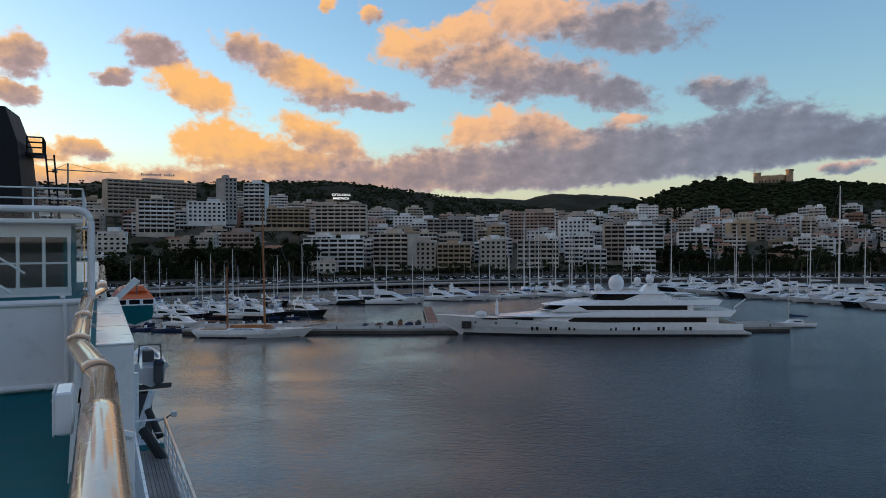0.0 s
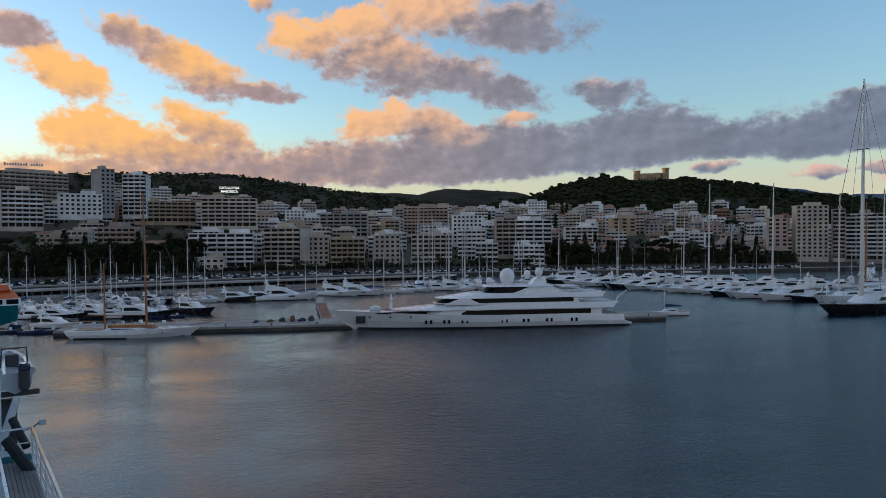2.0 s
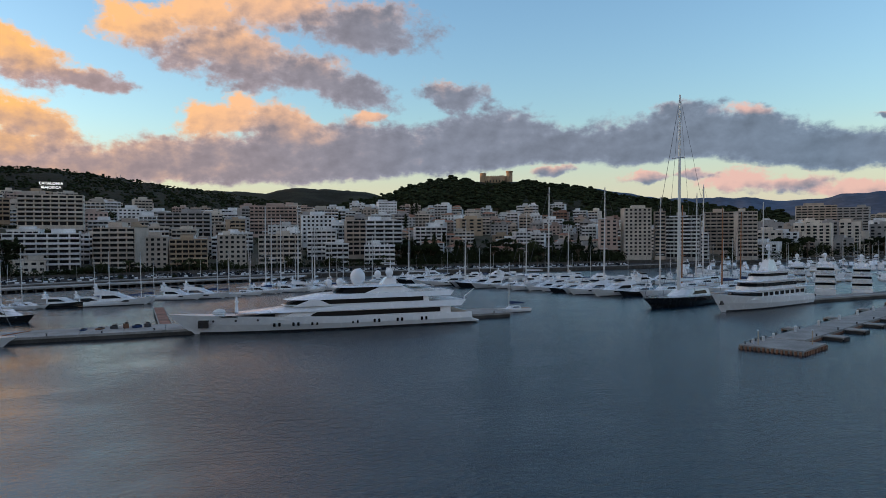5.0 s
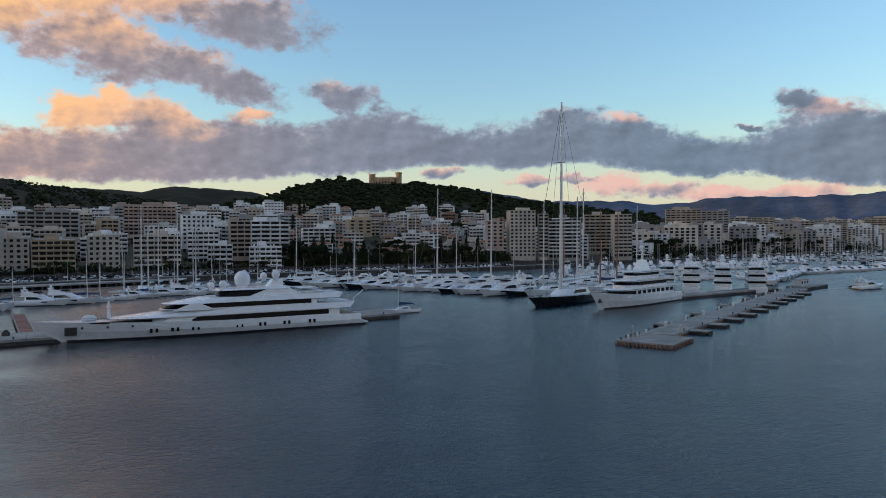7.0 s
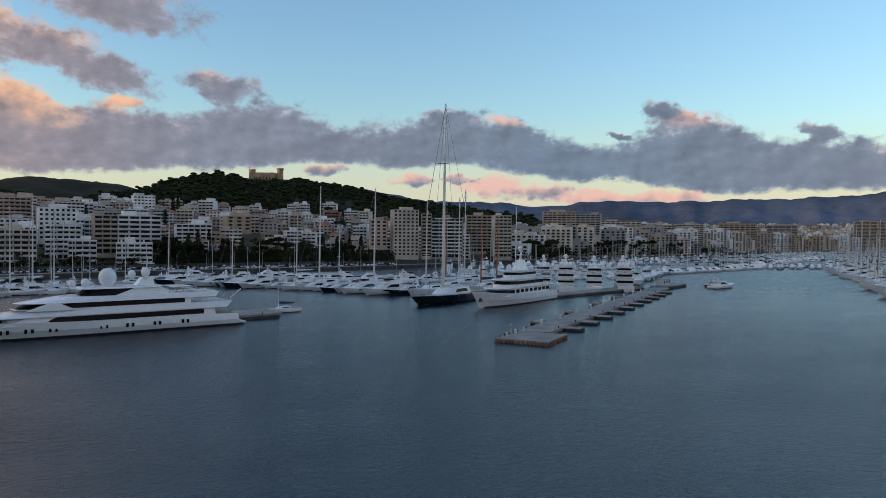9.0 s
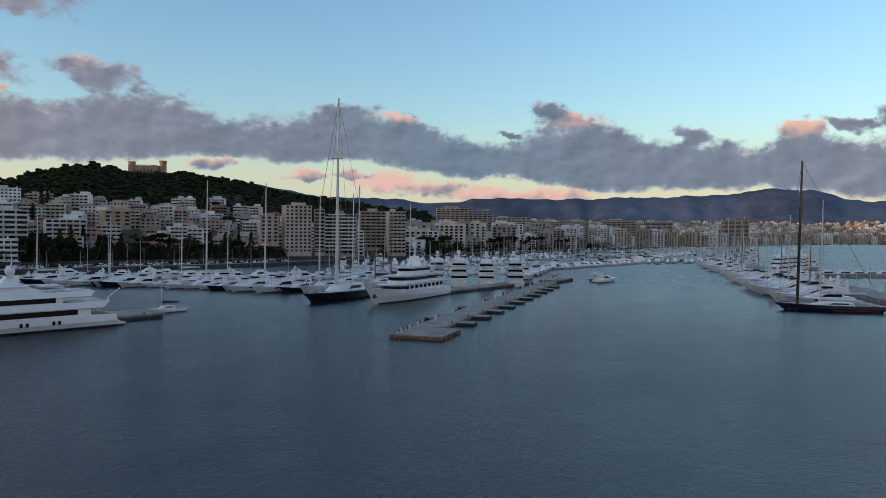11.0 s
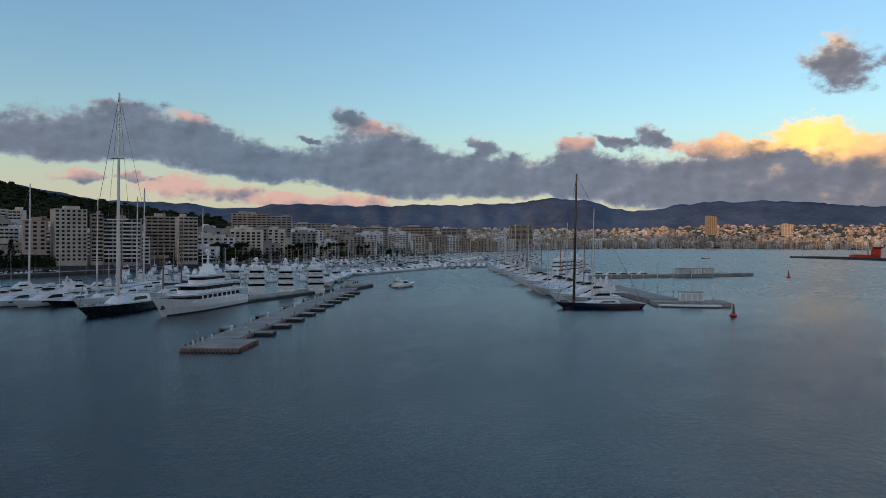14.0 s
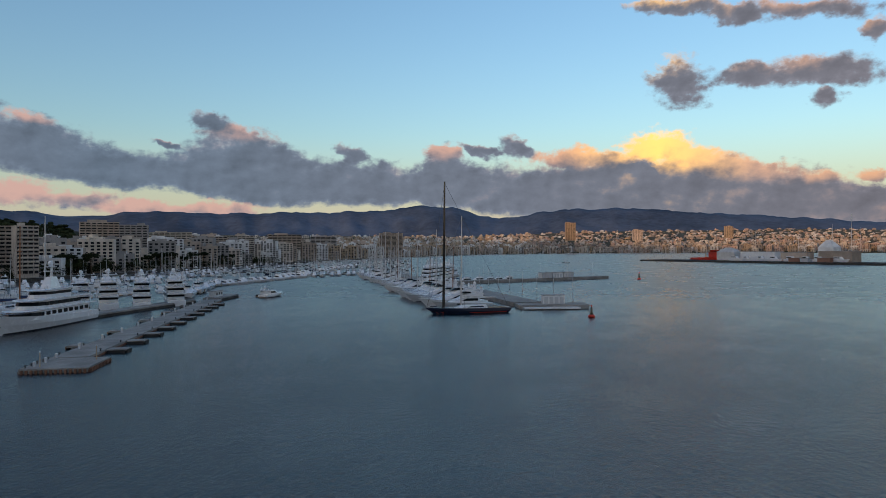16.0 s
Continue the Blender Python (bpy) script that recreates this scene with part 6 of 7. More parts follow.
# long pier with fingers
_, m, L = pier("pier_long", (118.5, 107.0), (271, 169.5), 7.2, 0.95, "long concrete pier with rusty fendered edges and empty berths", edge=RUST)
t_, m2, L2 = pier("pier_head", (106.3, 99.6), (118.4, 104.6), 12.0, 0.95, "wide concrete head of the pier with rusty timber fenders", edge=RUST)
for k in range(11):
    bollard(m, 8 + k * 14, -3.4, 0.95)
    bollard(m, 4 + k * 14, 3.4, 0.95)
    pedestal(m, 12 + k * 15, 2.2, 0.95, 1.0)
for k in range(10):
    x = 12 + k * 14.5
    fg = thing("pier_finger", m @ pose(x, -3.8, 0), "short concrete berth finger with dark fenders", "pier finger", "fingers of the long pier")
    part("slab", Form().box(-1.7, 1.7, -4.2, 0.0, 0.35, 0.85, 0.06), CONCRETE, fg)
    part("fender_block", Form().box(-1.6, 1.6, -4.45, -4.2, -0.6, 0.7).box(-1.9, -1.7, -4.0, -0.2, -0.6, 0.65).box(1.7, 1.9, -4.0, -0.2, -0.6, 0.65), RUBBER, fg)
    if k % 2 == 0:
        g2 = thing("pier_finger", m @ pose(x + 8, 3.8, 0), "short concrete berth finger with dark fenders", "pier finger", "fingers of the long pier")
        part("slab", Form().box(-1.5, 1.5, 0, 3.6, 0.35, 0.85, 0.06), CONCRETE, g2)
        part("fender_block", Form().box(-1.4, 1.4, 3.6, 3.85, -0.6, 0.65), RUST, g2)
for x, y in ((2.0, 3.0), (9.5, -4.5)):
    pl = thing("mooring_pile", m2 @ pose(x, y, 0.95), "slender ochre pole on the pier head", "pole")
    part("pole", Form().tube((0, 0, -1.0), (0, 0, 2.8), 0.12, 0.10, 8), OCHRE, pl)
    part("cap", Form().tube((0, 0, 2.8), (0, 0, 2.95), 0.2, 0.14, 8), WHITE_HULL, pl)
for k in range(5):
    bollard(m2, 1.2 + k * 2.6, 5.2, 0.95)
    pedestal(m2, 2 + k * 2.6, 4.0, 0.95, 0.8) if k % 2 == 0 else None
tc = thing("timber_fender_row", m2 @ pose(0, -6.2, 0), "row of rusty timber fender piles along the pier head", "fenders", kind="structure")
for k in range(15):
    part("fender_pile", Form().box(0.4 + k * 0.84, 0.8 + k * 0.84, -0.2, 0.1, -0.8, 0.7), RUST, tc)
te = thing("timber_fender_row", m2 @ pose(-0.2, -6, 0, 0, 0, 90), "row of rusty timber fender piles along the pier head", "fenders", kind="structure")
for k in range(14):
    part("fender_pile", Form().box(0.2 + k * 0.84, 0.6 + k * 0.84, -0.1, 0.2, -0.8, 0.7), RUST, te)
pier("quay_stern_berths", (193, 170), (262, 176), 7.0, 1.4, "concrete quay behind the white yachts", edge=QUAY_WALL)
_, mk, _ = pier("pier_corner", (272, 171), (296, 176), 8.0, 1.6, "concrete pier corner with a small kiosk", edge=QUAY_WALL)
ki = thing("kiosk", mk @ pose(8, 1, 1.6), "small white flat-roofed harbour kiosk", "kiosk")
part("wall", Form().box(-4.5, 4.5, -1.6, 1.6, 0, 2.5), WHITEWASH, ki)
part("roof", Form().box(-4.8, 4.8, -1.9, 1.9, 2.5, 2.7), STONE_GREY, ki)
for x in (-3, 0, 3):
    pane(ki, x, -1.6, 0.8, 1.4, 1.1)

# outer dock
_, m, L = pier("dock_outer", (268, 30), (556, 172), 12.0, 1.6, "wide concrete dock with moored yachts along it", edge=CONCRETE)
_, m3, _ = pier("dock_outer_head", (258, 33), (266, 8), 11.0, 1.5, "pale concrete head of the outer dock", edge=CONCRETE)
pier("float_outer", (252, 30), (258, 10), 5.5, 0.9, "low grey pontoon beside the dock head", WHITE_HULL, QUAY_WALL)
hut = thing("service_hut", m3 @ pose(14, 1.5, 1.5), "white container-like service hut on the dock", "hut")
part("wall", Form().box(-4.2, 4.2, -1.7, 1.7, 0, 3.2, 0.05), WHITE_HULL, hut)
part("roof", Form().box(-4.4, 4.4, -1.9, 1.9, 3.2, 3.4), STONE_GREY, hut)
for x in (-3, -1, 1, 3):
    part("door", Form().box(x - 0.7, x + 0.7, -1.78, -1.7, 0.1, 2.6), GREY_HULL, hut)
for k in range(9):
    ps = thing("mooring_pole", Matrix.Translation((272 + 20 * k, 13 + 9.0 * k, 0)), "tall slender white pole beside the dock", "pole", "poles beside the dock")
    part("pole", Form().tube((0, 0, -1), (0, 0, 11), 0.16, 0.12, 6), ALLOY, ps)
    part("collar", Form().tube((0, 0, 1.2), (0, 0, 1.7), 0.28, n=6), DARK_GEAR, ps)
_, m4, _ = pier("breakwater", (420, 104), (518, 2), 9.0, 2.0, "straight concrete breakwater pier with lamp posts", edge=CONCRETE)
for k, x in enumerate((86, 96, 106)):
    bx = thing("harbour_shed", m4 @ pose(x, 0, 2.0), "low white shed on the breakwater", "shed", "sheds on the breakwater")
    part("wall", Form().box(-4.3, 4.3, -2, 2, 0, 3.6), WHITEWASH, bx)
    part("roof", Form().box(-4.5, 4.5, -2.2, 2.2, 3.6, 3.8), STONE_GREY, bx)
    for q in (-2.5, 0, 2.5):
        part("door", Form().box(q - 0.7, q + 0.7, -2.08, -2, 0.1, 2.6), GREY_HULL, bx)


def lamp_post(m, h=9.0, group="lamp posts of the harbour"):
    r = thing("lamp_post", m, "grey steel lamp post with an unlit head", "lamp post", group)
    part("pole", Form().tube((0, 0, 0), (0, 0, h), 0.11, 0.06, 6), ALLOY, r)
    part("lamp_head", Form().box(-0.9, 0.25, -0.16, 0.16, h - 0.08, h + 0.1, 0.04), GREY_HULL, r)
    return r


for k in range(6):
    lamp_post(m4 @ pose(12 + 24 * k, 2, 2.0), 10)


def buoy(x, y, s):
    r = thing("channel_buoy", Matrix.Translation((x, y, 0)) @ Matrix.Scale(s, 4), "red and black channel buoy floating on the water", "buoy")
    part("float", Form().ball((0, 0, 0.35), 1.15, 1.15, 0.6, 14, 7), RED_PAINT, r)
    part("tower", Form().tube((0, 0, 0.7), (0, 0, 2.9), 0.55, 0.3, 8), BLACK_HULL, r)
    part("band", Form().tube((0, 0, 2.6), (0, 0, 3.3), 0.3, 0.22, 8), BLACK_HULL, r)
    part("top_mark", Form().ball((0, 0, 3.7), 0.3, 0.3, 0.36, 8, 6), RED_PAINT, r)


buoy(228, 5, 1.0)
buoy(503, -22, 1.3)

# ---- the ship that carries the camera ----
SHIP = Matrix.Translation((0, 0, EYE)) @ pose(0, 0, 0, 0, 0, 26.7)   # x outboard, y forward, z from the eye
TEAL = surface("teal_deck_paint", (0.004, 0.125, 0.15), 0.75, scale=0.8, vary=0.16, bump=0.002, bump_scale=0.05, spec=0.12)
SHIP_WHITE = surface("ship_white_enamel", (0.72, 0.74, 0.77), 0.3, scale=0.7, vary=0.06, bump=0.0015, bump_scale=0.15, coat=0.3)
RAIL_WOOD = surface("weathered_varnished_rail", (0.54, 0.31, 0.17), 0.24, scale=0.16, vary=0.16, bump=0.0006, bump_scale=0.02, coat=0.8)
FUNNEL = surface("funnel_black", (0.010, 0.012, 0.015), 0.6, scale=2, vary=0.2, spec=0.2)
PLANKS = surface("grey_deck_planks", (0.20, 0.20, 0.205), 0.7, scale=0.3, vary=0.25, per_object=0.12)
SCREEN = bpy.data.materials.new("clear_screen_glass")
SCREEN.use_nodes = True
q = SCREEN.node_tree.nodes["Principled BSDF"]
q.inputs["Transmission Weight"].default_value, q.inputs["Roughness"].default_value, q.inputs["IOR"].default_value = 1.0, 0.02, 1.45
q.inputs["Base Color"].default_value = (0.86, 0.93, 0.92, 1)
BRASS = surface("polished_edge_strip", (0.75, 0.55, 0.28), 0.2, metal=1.0, scale=0.5, vary=0.1)
DIM = -1.4   # deck level below the eye


def ship_thing(name, label, category, kind=""):
    return thing(name, SHIP.copy(), label, category, kind=kind)


def flat_pipe(pts, rx, rz, n=12):
    """A handrail of oval section along a level line."""
    rings = []
    pts = [Vector(p) for p in pts]
    for i, p in enumerate(pts):
        d = (pts[min(i + 1, len(pts) - 1)] - pts[max(i - 1, 0)]).normalized()
        side = d.cross(Vector((0, 0, 1))).normalized()
        rings.append([p + side * (rx * math.cos(2 * math.pi * k / n)) + Vector((0, 0, rz * math.sin(2 * math.pi * k / n))) for k in range(n)])
    return Form().loft(rings)


def ship():
    hull = ship_thing("ship_hull", "white side of the passenger ship below the open deck", "ship", "structure")
    part("upper_side", Form().box(-14, -0.03, -6, 70, -6.1, DIM - 0.05), SHIP_WHITE, hull)
    part("lower_side", Form().box(-16, 0.84, -30, 72, -21.9, -6.15), SHIP_WHITE, hull)
    part("sponson", Form().box(0.8, 1.7, 8, 24, -7.2, -6.2, 0.1), SHIP_WHITE, hull)
    deck = ship_thing("deck", "teal painted steel deck of the ship", "deck", "structure")
    part("deck_plate", Form().box(-14, -0.05, -6, 30, DIM - 0.04, DIM), TEAL, deck)
    part("water_way", Form().box(-0.16, -0.04, -6, 8.6, DIM, DIM + 0.07), TEAL, deck)

    rail = ship_thing("handrail", "varnished wooden handrail with worn amber sheen", "handrail")
    runs = (((0.0, -1.5, -0.52), (0.0, 3.13, -0.52)), ((0.0, 3.15, -0.52), (-0.105, 4.10, -0.52)), ((-0.105, 4.12, -0.52), (-0.108, 5.45, -0.52)), ((-0.108, 5.47, -0.52), (-0.10, 7.62, -0.52)),
            ((-0.10, 7.64, -0.515), (0.03, 8.70, -0.50)), ((0.03, 8.72, -0.50), (0.07, 19, -0.50)))
    for i, (a, b) in enumerate(runs):
        a, b = Vector(a), Vector(b)
        length = part("rail_length", flat_pipe([a.lerp(b, k / 6) for k in range(7)], 0.060, 0.036), RAIL_WOOD, rail, smooth=True)
        if i:
            d = (b - a).normalized() * 0.006
            part("joint_ring", flat_pipe([a - d * 0.4, a + d * 0.4], 0.0606, 0.0366), DARK_GEAR, length)
    for y in (0.4, 2.6, 4.6, 6.2, 7.5):
        x = 0 if y < 3 else -0.105
        part("stanchion", Form().tube((x - 0.05, y, DIM), (x, y, -0.55), 0.02, n=8), SHIP_WHITE, rail)
        part("bracket", Form().tube((x, y, -0.62), (x + 0.1, y, -0.66), 0.016, n=6), SHIP_WHITE, rail)
    part("web_plate", Form().box(-0.075, -0.06, 2.75, 3.05, -0.95, -0.56, 0.006), SHIP_WHITE, rail)
    for y in range(9, 19, 2):
        part("stanchion", Form().tube((0.05, y, DIM), (0.05, y, -0.52), 0.018, n=6), SHIP_WHITE, rail)
    part("lower_rail", Form().tube((0.08, 8.8, -0.75), (0.1, 19, -0.75), 0.015, n=6), SHIP_WHITE, rail)

    case = ship_thing("bulwark_casing", "white painted steel casing outboard of the handrail", "casing")
    part("cover", Form().box(-0.022, 0.19, 4.5, 8.62, -0.592, -0.58, 0.004), SHIP_WHITE, case)
    part("body", Form().box(-0.018, 0.186, 4.504, 8.6, -4.2, -0.593, 0.006), SHIP_WHITE, case)
    for y in (5.5, 6.5, 7.5):
        part("seam", Form().box(-0.0225, 0.1905, y - 0.004, y + 0.004, -0.595, -0.5785), GREY_HULL, case)

    locker = ship_thing("junction_box", "small white steel box fixed under the handrail", "box")
    part("body", Form().box(-0.118, -0.07, 2.26, 2.42, -0.55, -0.425, 0.006), SHIP_WHITE, locker)
    part("lid", Form().box(-0.124, -0.118, 2.265, 2.415, -0.552, -0.423, 0.003), SHIP_WHITE, locker)
    for z in (-0.53, -0.49, -0.45):
        part("screw", Form().ball((-0.125, 2.28, z), 0.003, n=6, k=4), STEEL, locker)

    panel = ship_thing("bulwark", "white bulwark panel with a rounded tube edge", "bulwark")
    part("panel", Form().box(-13.9, -0.16, 7.62, 7.68, DIM + 0.02, -0.56), SHIP_WHITE, panel)
    part("top_tube", Form().tube((-13.9, 7.62, -0.55), (-0.14, 7.62, -0.55), 0.035, n=10), SHIP_WHITE, panel)
    part("foot_tube", Form().tube((-13.9, 7.58, DIM + 0.05), (-0.2, 7.58, DIM + 0.05), 0.03, n=10), SHIP_WHITE, panel)
    for x in (-0.28, -3.2, -6.4):
        part("stay", Form().tube((x, 7.57, DIM), (x - 0.02, 7.6, -0.56), 0.022, n=8), SHIP_WHITE, panel)

    glass = ship_thing("wind_screen", "clear glass wind screen in a white tubular frame", "screen")
    s = part("pane", Form().box(-6.0, -0.13, 7.64, 7.652, -0.46, 0.33), SCREEN, glass, "clear glass pane")
    s.visible_shadow = False
    arc = [(-6.0, 7.65, 0.36)] + [(-0.2 + 0.13 * math.sin(a), 7.65, 0.23 + 0.13 * math.cos(a)) for a in (0, 0.4, 0.8, 1.2, 1.57)] + [(-0.07, 7.65, -0.52)]
    part("frame_tube", Form().pipe(arc, 0.034, 10), SHIP_WHITE, glass)
    part("edge_strip", Form().box(-0.135, -0.125, 7.63, 7.66, -0.46, 0.28), BRASS, s, "bright metal edge strip")
    for x, z in ((-0.118, 0.18), (-0.118, -0.12), (-0.118, -0.43), (-0.32, -0.5), (-0.9, -0.5), (-1.5, -0.5), (-0.9, 0.3)):
        part("clamp", Form().ball((x, 7.62, z), 0.026, 0.03, 0.02, 8, 6), STEEL, s)

    house_ = ship_thing("deckhouse", "white glazed deckhouse behind the wind screen", "deckhouse")
    part("wall_sill", Form().box(-10, -0.7, 22, 22.2, DIM, DIM + 0.25), SHIP_WHITE, house_)
    part("wall_head", Form().box(-10, -0.7, 22, 22.2, 0.25, 0.62), SHIP_WHITE, house_)
    part("roof", Form().box(-10.3, -0.3, 21.6, 28, 0.62, 0.75, 0.03), SHIP_WHITE, house_)
    # near-black wall colour carries the shade of the dim interior
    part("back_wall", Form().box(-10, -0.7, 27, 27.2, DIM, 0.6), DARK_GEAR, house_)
    part("side_wall", Form().box(-0.9, -0.7, 22.2, 27, DIM, 0.6), TEAL, house_)
    for k in range(9):
        x = -0.75 - k * 0.62
        part("mullion", Form().box(x - 0.04, x + 0.04, 21.96, 22.08, DIM + 0.2, 0.3), SHIP_WHITE, house_)
        if k < 8:
            g = part("pane", Form().box(x - 0.58, x - 0.04, 22.02, 22.03, DIM + 0.25, 0.25), SCREEN, house_)
            g.visible_shadow = False
    part("transom", Form().box(-6, -0.75, 21.97, 22.07, -0.5, -0.45), SHIP_WHITE, house_)
    tube = part("strip_light", Form().box(-4.4, -3.8, 23.2, 23.25, -0.98, -0.94), GLOW, house_, "lit white strip light")
    f = Form()
    rails(f, [(-10, 21.7, 0.75), (-0.4, 21.7, 0.75), (-0.4, 27, 0.75)], 0.85, 0.022, 1.1, 3)
    part("roof_rail", f, SHIP_WHITE, house_)
    part("stair", Form().tube((-4.6, 20.5, 0.75), (-2.0, 20.5, DIM + 0.2), 0.05, n=6).tube((-4.3, 20.5, 1.2), (-1.7, 20.5, DIM + 0.7), 0.03, n=6), SHIP_WHITE, house_)
    part("arched_vent", Form().pipe([(-6.0 + 1.1 * math.cos(a), 20.5, -0.6 + 0.9 * math.sin(a)) for a in (3.1, 2.6, 2.1, 1.6, 1.1)], 0.12, 8), SHIP_WHITE, house_)

    fun = ship_thing("funnel", "black ship funnel with a service platform and ladder", "funnel")
    fun.matrix_basis = SHIP @ Matrix.Translation((0.55, 0, 0)) @ Matrix.Diagonal((1, 1, 1.12, 1))
    part("casing", Form().loft([[(-9, 33, -1), (-3.1, 33, -1), (-2.75, 36, -1), (-3.1, 40, -1), (-9, 40, -1)], [(-9, 33.3, 3.9), (-3.55, 33.3, 3.9), (-3.2, 36, 3.9), (-3.5, 39.5, 3.9), (-9, 39.5, 3.9)],
                                [(-9, 33.6, 5.2), (-4.0, 33.6, 5.2), (-3.7, 36, 5.2), (-4.0, 39, 5.2), (-9, 39, 5.2)]]), FUNNEL, fun)
    part("exhaust", Form().tube((-4.6, 35, 5.0), (-4.6, 35, 6.6), 0.18, n=8), FUNNEL, fun)
    part("platform", Form().box(-3.4, -2.7, 34.5, 36, 3.55, 3.62), FUNNEL, fun)
    f = Form()
    rails(f, [(-3.3, 34.5, 3.62), (-2.7, 34.5, 3.62), (-2.7, 36, 3.62)], 0.6, 0.03, 0.4, 3)
    part("platform_rail", f, FUNNEL, fun)
    part("ladder", Form().tube((-2.62, 34.8, 3.6), (-2.25, 34.8, -0.8), 0.04, n=5).tube((-2.3, 34.8, 3.6), (-1.95, 34.8, -0.8), 0.04, n=5), FUNNEL, fun)
    f = Form()
    for k in range(9):
        z = 3.4 - k * 0.45
        f.tube((-2.62 + (3.6 - z) * 0.084, 34.8, z), (-2.3 + (3.6 - z) * 0.08, 34.8, z), 0.02, n=4)
    part("ladder_rung", f, FUNNEL, fun)

    boat = thing("lifeboat", SHIP @ pose(1.85, 44, -4.35, 0, 0, 90) @ Matrix.Diagonal((1, 0.74, 0.6, 1)), "orange and white enclosed lifeboat hanging at the ship's side", "lifeboat")
    part("hull", hull_form(9.5, 3.3, 1.5, 1.4, 0.5, 0.1, 2.2, 0.8, 0.75, 11), TEAL, boat, "teal lower hull")
    part("topside", tier_form(0.0, 9.0, 3.2, 1.35, 2.0, 0.6, 0.1, 2.5, 0.95), SHIP_WHITE, boat)
    part("canopy", tier_form(0.2, 8.2, 3.0, 2.0, 2.75, 1.0, 0.9, 2.5, 0.72), ORANGE_PAINT, boat, "orange canopy")
    part("cockpit_hood", tier_form(0.8, 3.6, 1.9, 2.7, 3.2, 0.8, 0.4, 0.8, 0.8), ORANGE_PAINT, boat)
    for y in (-1.0, 0.0, 1.0):
        part("window", Form().box(0.02, 0.12, y - 0.38, y + 0.38, 1.5, 1.95, 0.02), GLASS_DARK, boat)
    dv = ship_thing("davit", "white davit arm holding the lifeboat", "davit")
    part("arm", Form().loft([[(0.0, 41.5, -3.6), (0.35, 41.5, -3.6), (0.35, 42, -3.6), (0.0, 42, -3.6)], [(1.75, 41.5, -1.75), (2.05, 41.5, -1.95), (2.05, 42, -1.95), (1.75, 42, -1.75)]]), SHIP_WHITE, dv)
    part("post", Form().box(-0.1, 0.25, 41.4, 42.1, -6.1, -3.4), SHIP_WHITE, dv)
    part("fall_wire", Form().tube((1.9, 41.8, -1.9), (1.9, 43, -2.8), 0.03, n=4), RIGGING, dv)
    part("pulley", Form().ball((1.9, 42.2, -2.1), 0.16, n=8, k=5), OCHRE, dv)
    rb = thing("rescue_boat", SHIP @ pose(1.5, 24.4, -4.45, 0, 0, 90) @ Matrix.Scale(0.72, 4), "grey rescue boat with an outboard motor on its cradle", "boat")
    part("hull", hull_form(5.2, 1.3, 0.75, 0.6, 0.3, 0.12, 2.0, 0.9, 0.7, 9), GREY_HULL, rb)
    part("tube", Form().pipe([(0, 0.6, 0.66), (3.2, 0.6, 0.68), (4.6, 0.25, 0.8), (4.8, 0, 0.82), (4.6, -0.25, 0.8), (3.2, -0.6, 0.68), (0, -0.6, 0.66)], 0.17, 8), GREY_HULL, rb)
    part("console", Form().box(1.7, 2.2, -0.25, 0.25, 0.6, 1.15, 0.05), DARK_GEAR, rb)
    part("outboard_motor", Form().box(-0.55, 0.0, -0.5, -0.1, -0.1, 0.95, 0.1), DARK_GEAR, rb)
    part("motor_cowl", Form().box(-0.6, 0.05, -0.52, -0.08, 0.7, 1.05, 0.1), NAVY_HULL, rb)
    part("roll_bar", Form().pipe([(0.6, -0.5, 0.7), (0.5, -0.45, 1.6), (0.5, 0.45, 1.6), (0.6, 0.5, 0.7)], 0.04, 8), DARK_GEAR, rb)
    crd = ship_thing("boat_cradle", "dark steel cradle and crane arm on the lower deck", "cradle")
    for k in range(5):
        part("beam", Form().box(0.7, 2.15, 24.6 + 0.25 * k, 24.72 + 0.25 * k, -4.75 - 0.05 * k, -4.6 - 0.05 * k), DARK_GEAR, crd)
    part("crane_arm", Form().tube((0.95, 23, -6.1), (1.45, 23, -4.5), 0.12, 0.1, 8), SHIP_WHITE, crd)
    part("crane_jib", Form().tube((1.4, 23, -5.5), (1.8, 23, -5.4), 0.06, 0.04, 6), SHIP_WHITE, crd)
    part("hatch", Form().box(1.05, 1.6, 25.4, 25.7, -7.0, -5.0, 0.03), DARK_GEAR, crd)
    part("pipe_bundle", Form().tube((0.75, 22, -6.1), (0.75, 22, -3.4), 0.06).tube((0.95, 22.4, -6.1), (0.95, 22.4, -3.8), 0.09), SHIP_WHITE, crd)
    part("fender_strip", Form().tube((1.1, 21.5, -5.3), (1.62, 20.8, -6.1), 0.14, n=8).tube((1.3, 22.6, -5.0), (1.6, 22, -5.7), 0.11, n=8), RUBBER, crd)

    low = ship_thing("lower_deck", "grey planked side deck with white railings", "deck", "structure")
    for k in range(9):
        part("plank", Form().box(0.85 + k * 0.095, 0.935 + k * 0.095, 10, 21.8, -6.06, -6.0), PLANKS, low)
    part("threshold", Form().box(0.84, 1.72, 21.8, 22.4, -6.08, -5.99), TEAL, low)
    f = ship_thing("deck_railing", "white steel railing with a wooden cap rail", "railing")
    for k in range(11):
        part("post", Form().tube((1.7, 10 + 1.15 * k, -6.1), (1.7, 10 + 1.15 * k, -5.1), 0.022, n=6), SHIP_WHITE, f)
    for z in (-5.85, -5.6, -5.35):
        part("wire", Form().tube((1.7, 10, z), (1.7, 21.6, z), 0.012, n=5), SHIP_WHITE, f)
    part("cap_rail", Form().box(1.66, 1.74, 10, 21.7, -5.1, -5.06, 0.01), RAIL_WOOD, f)
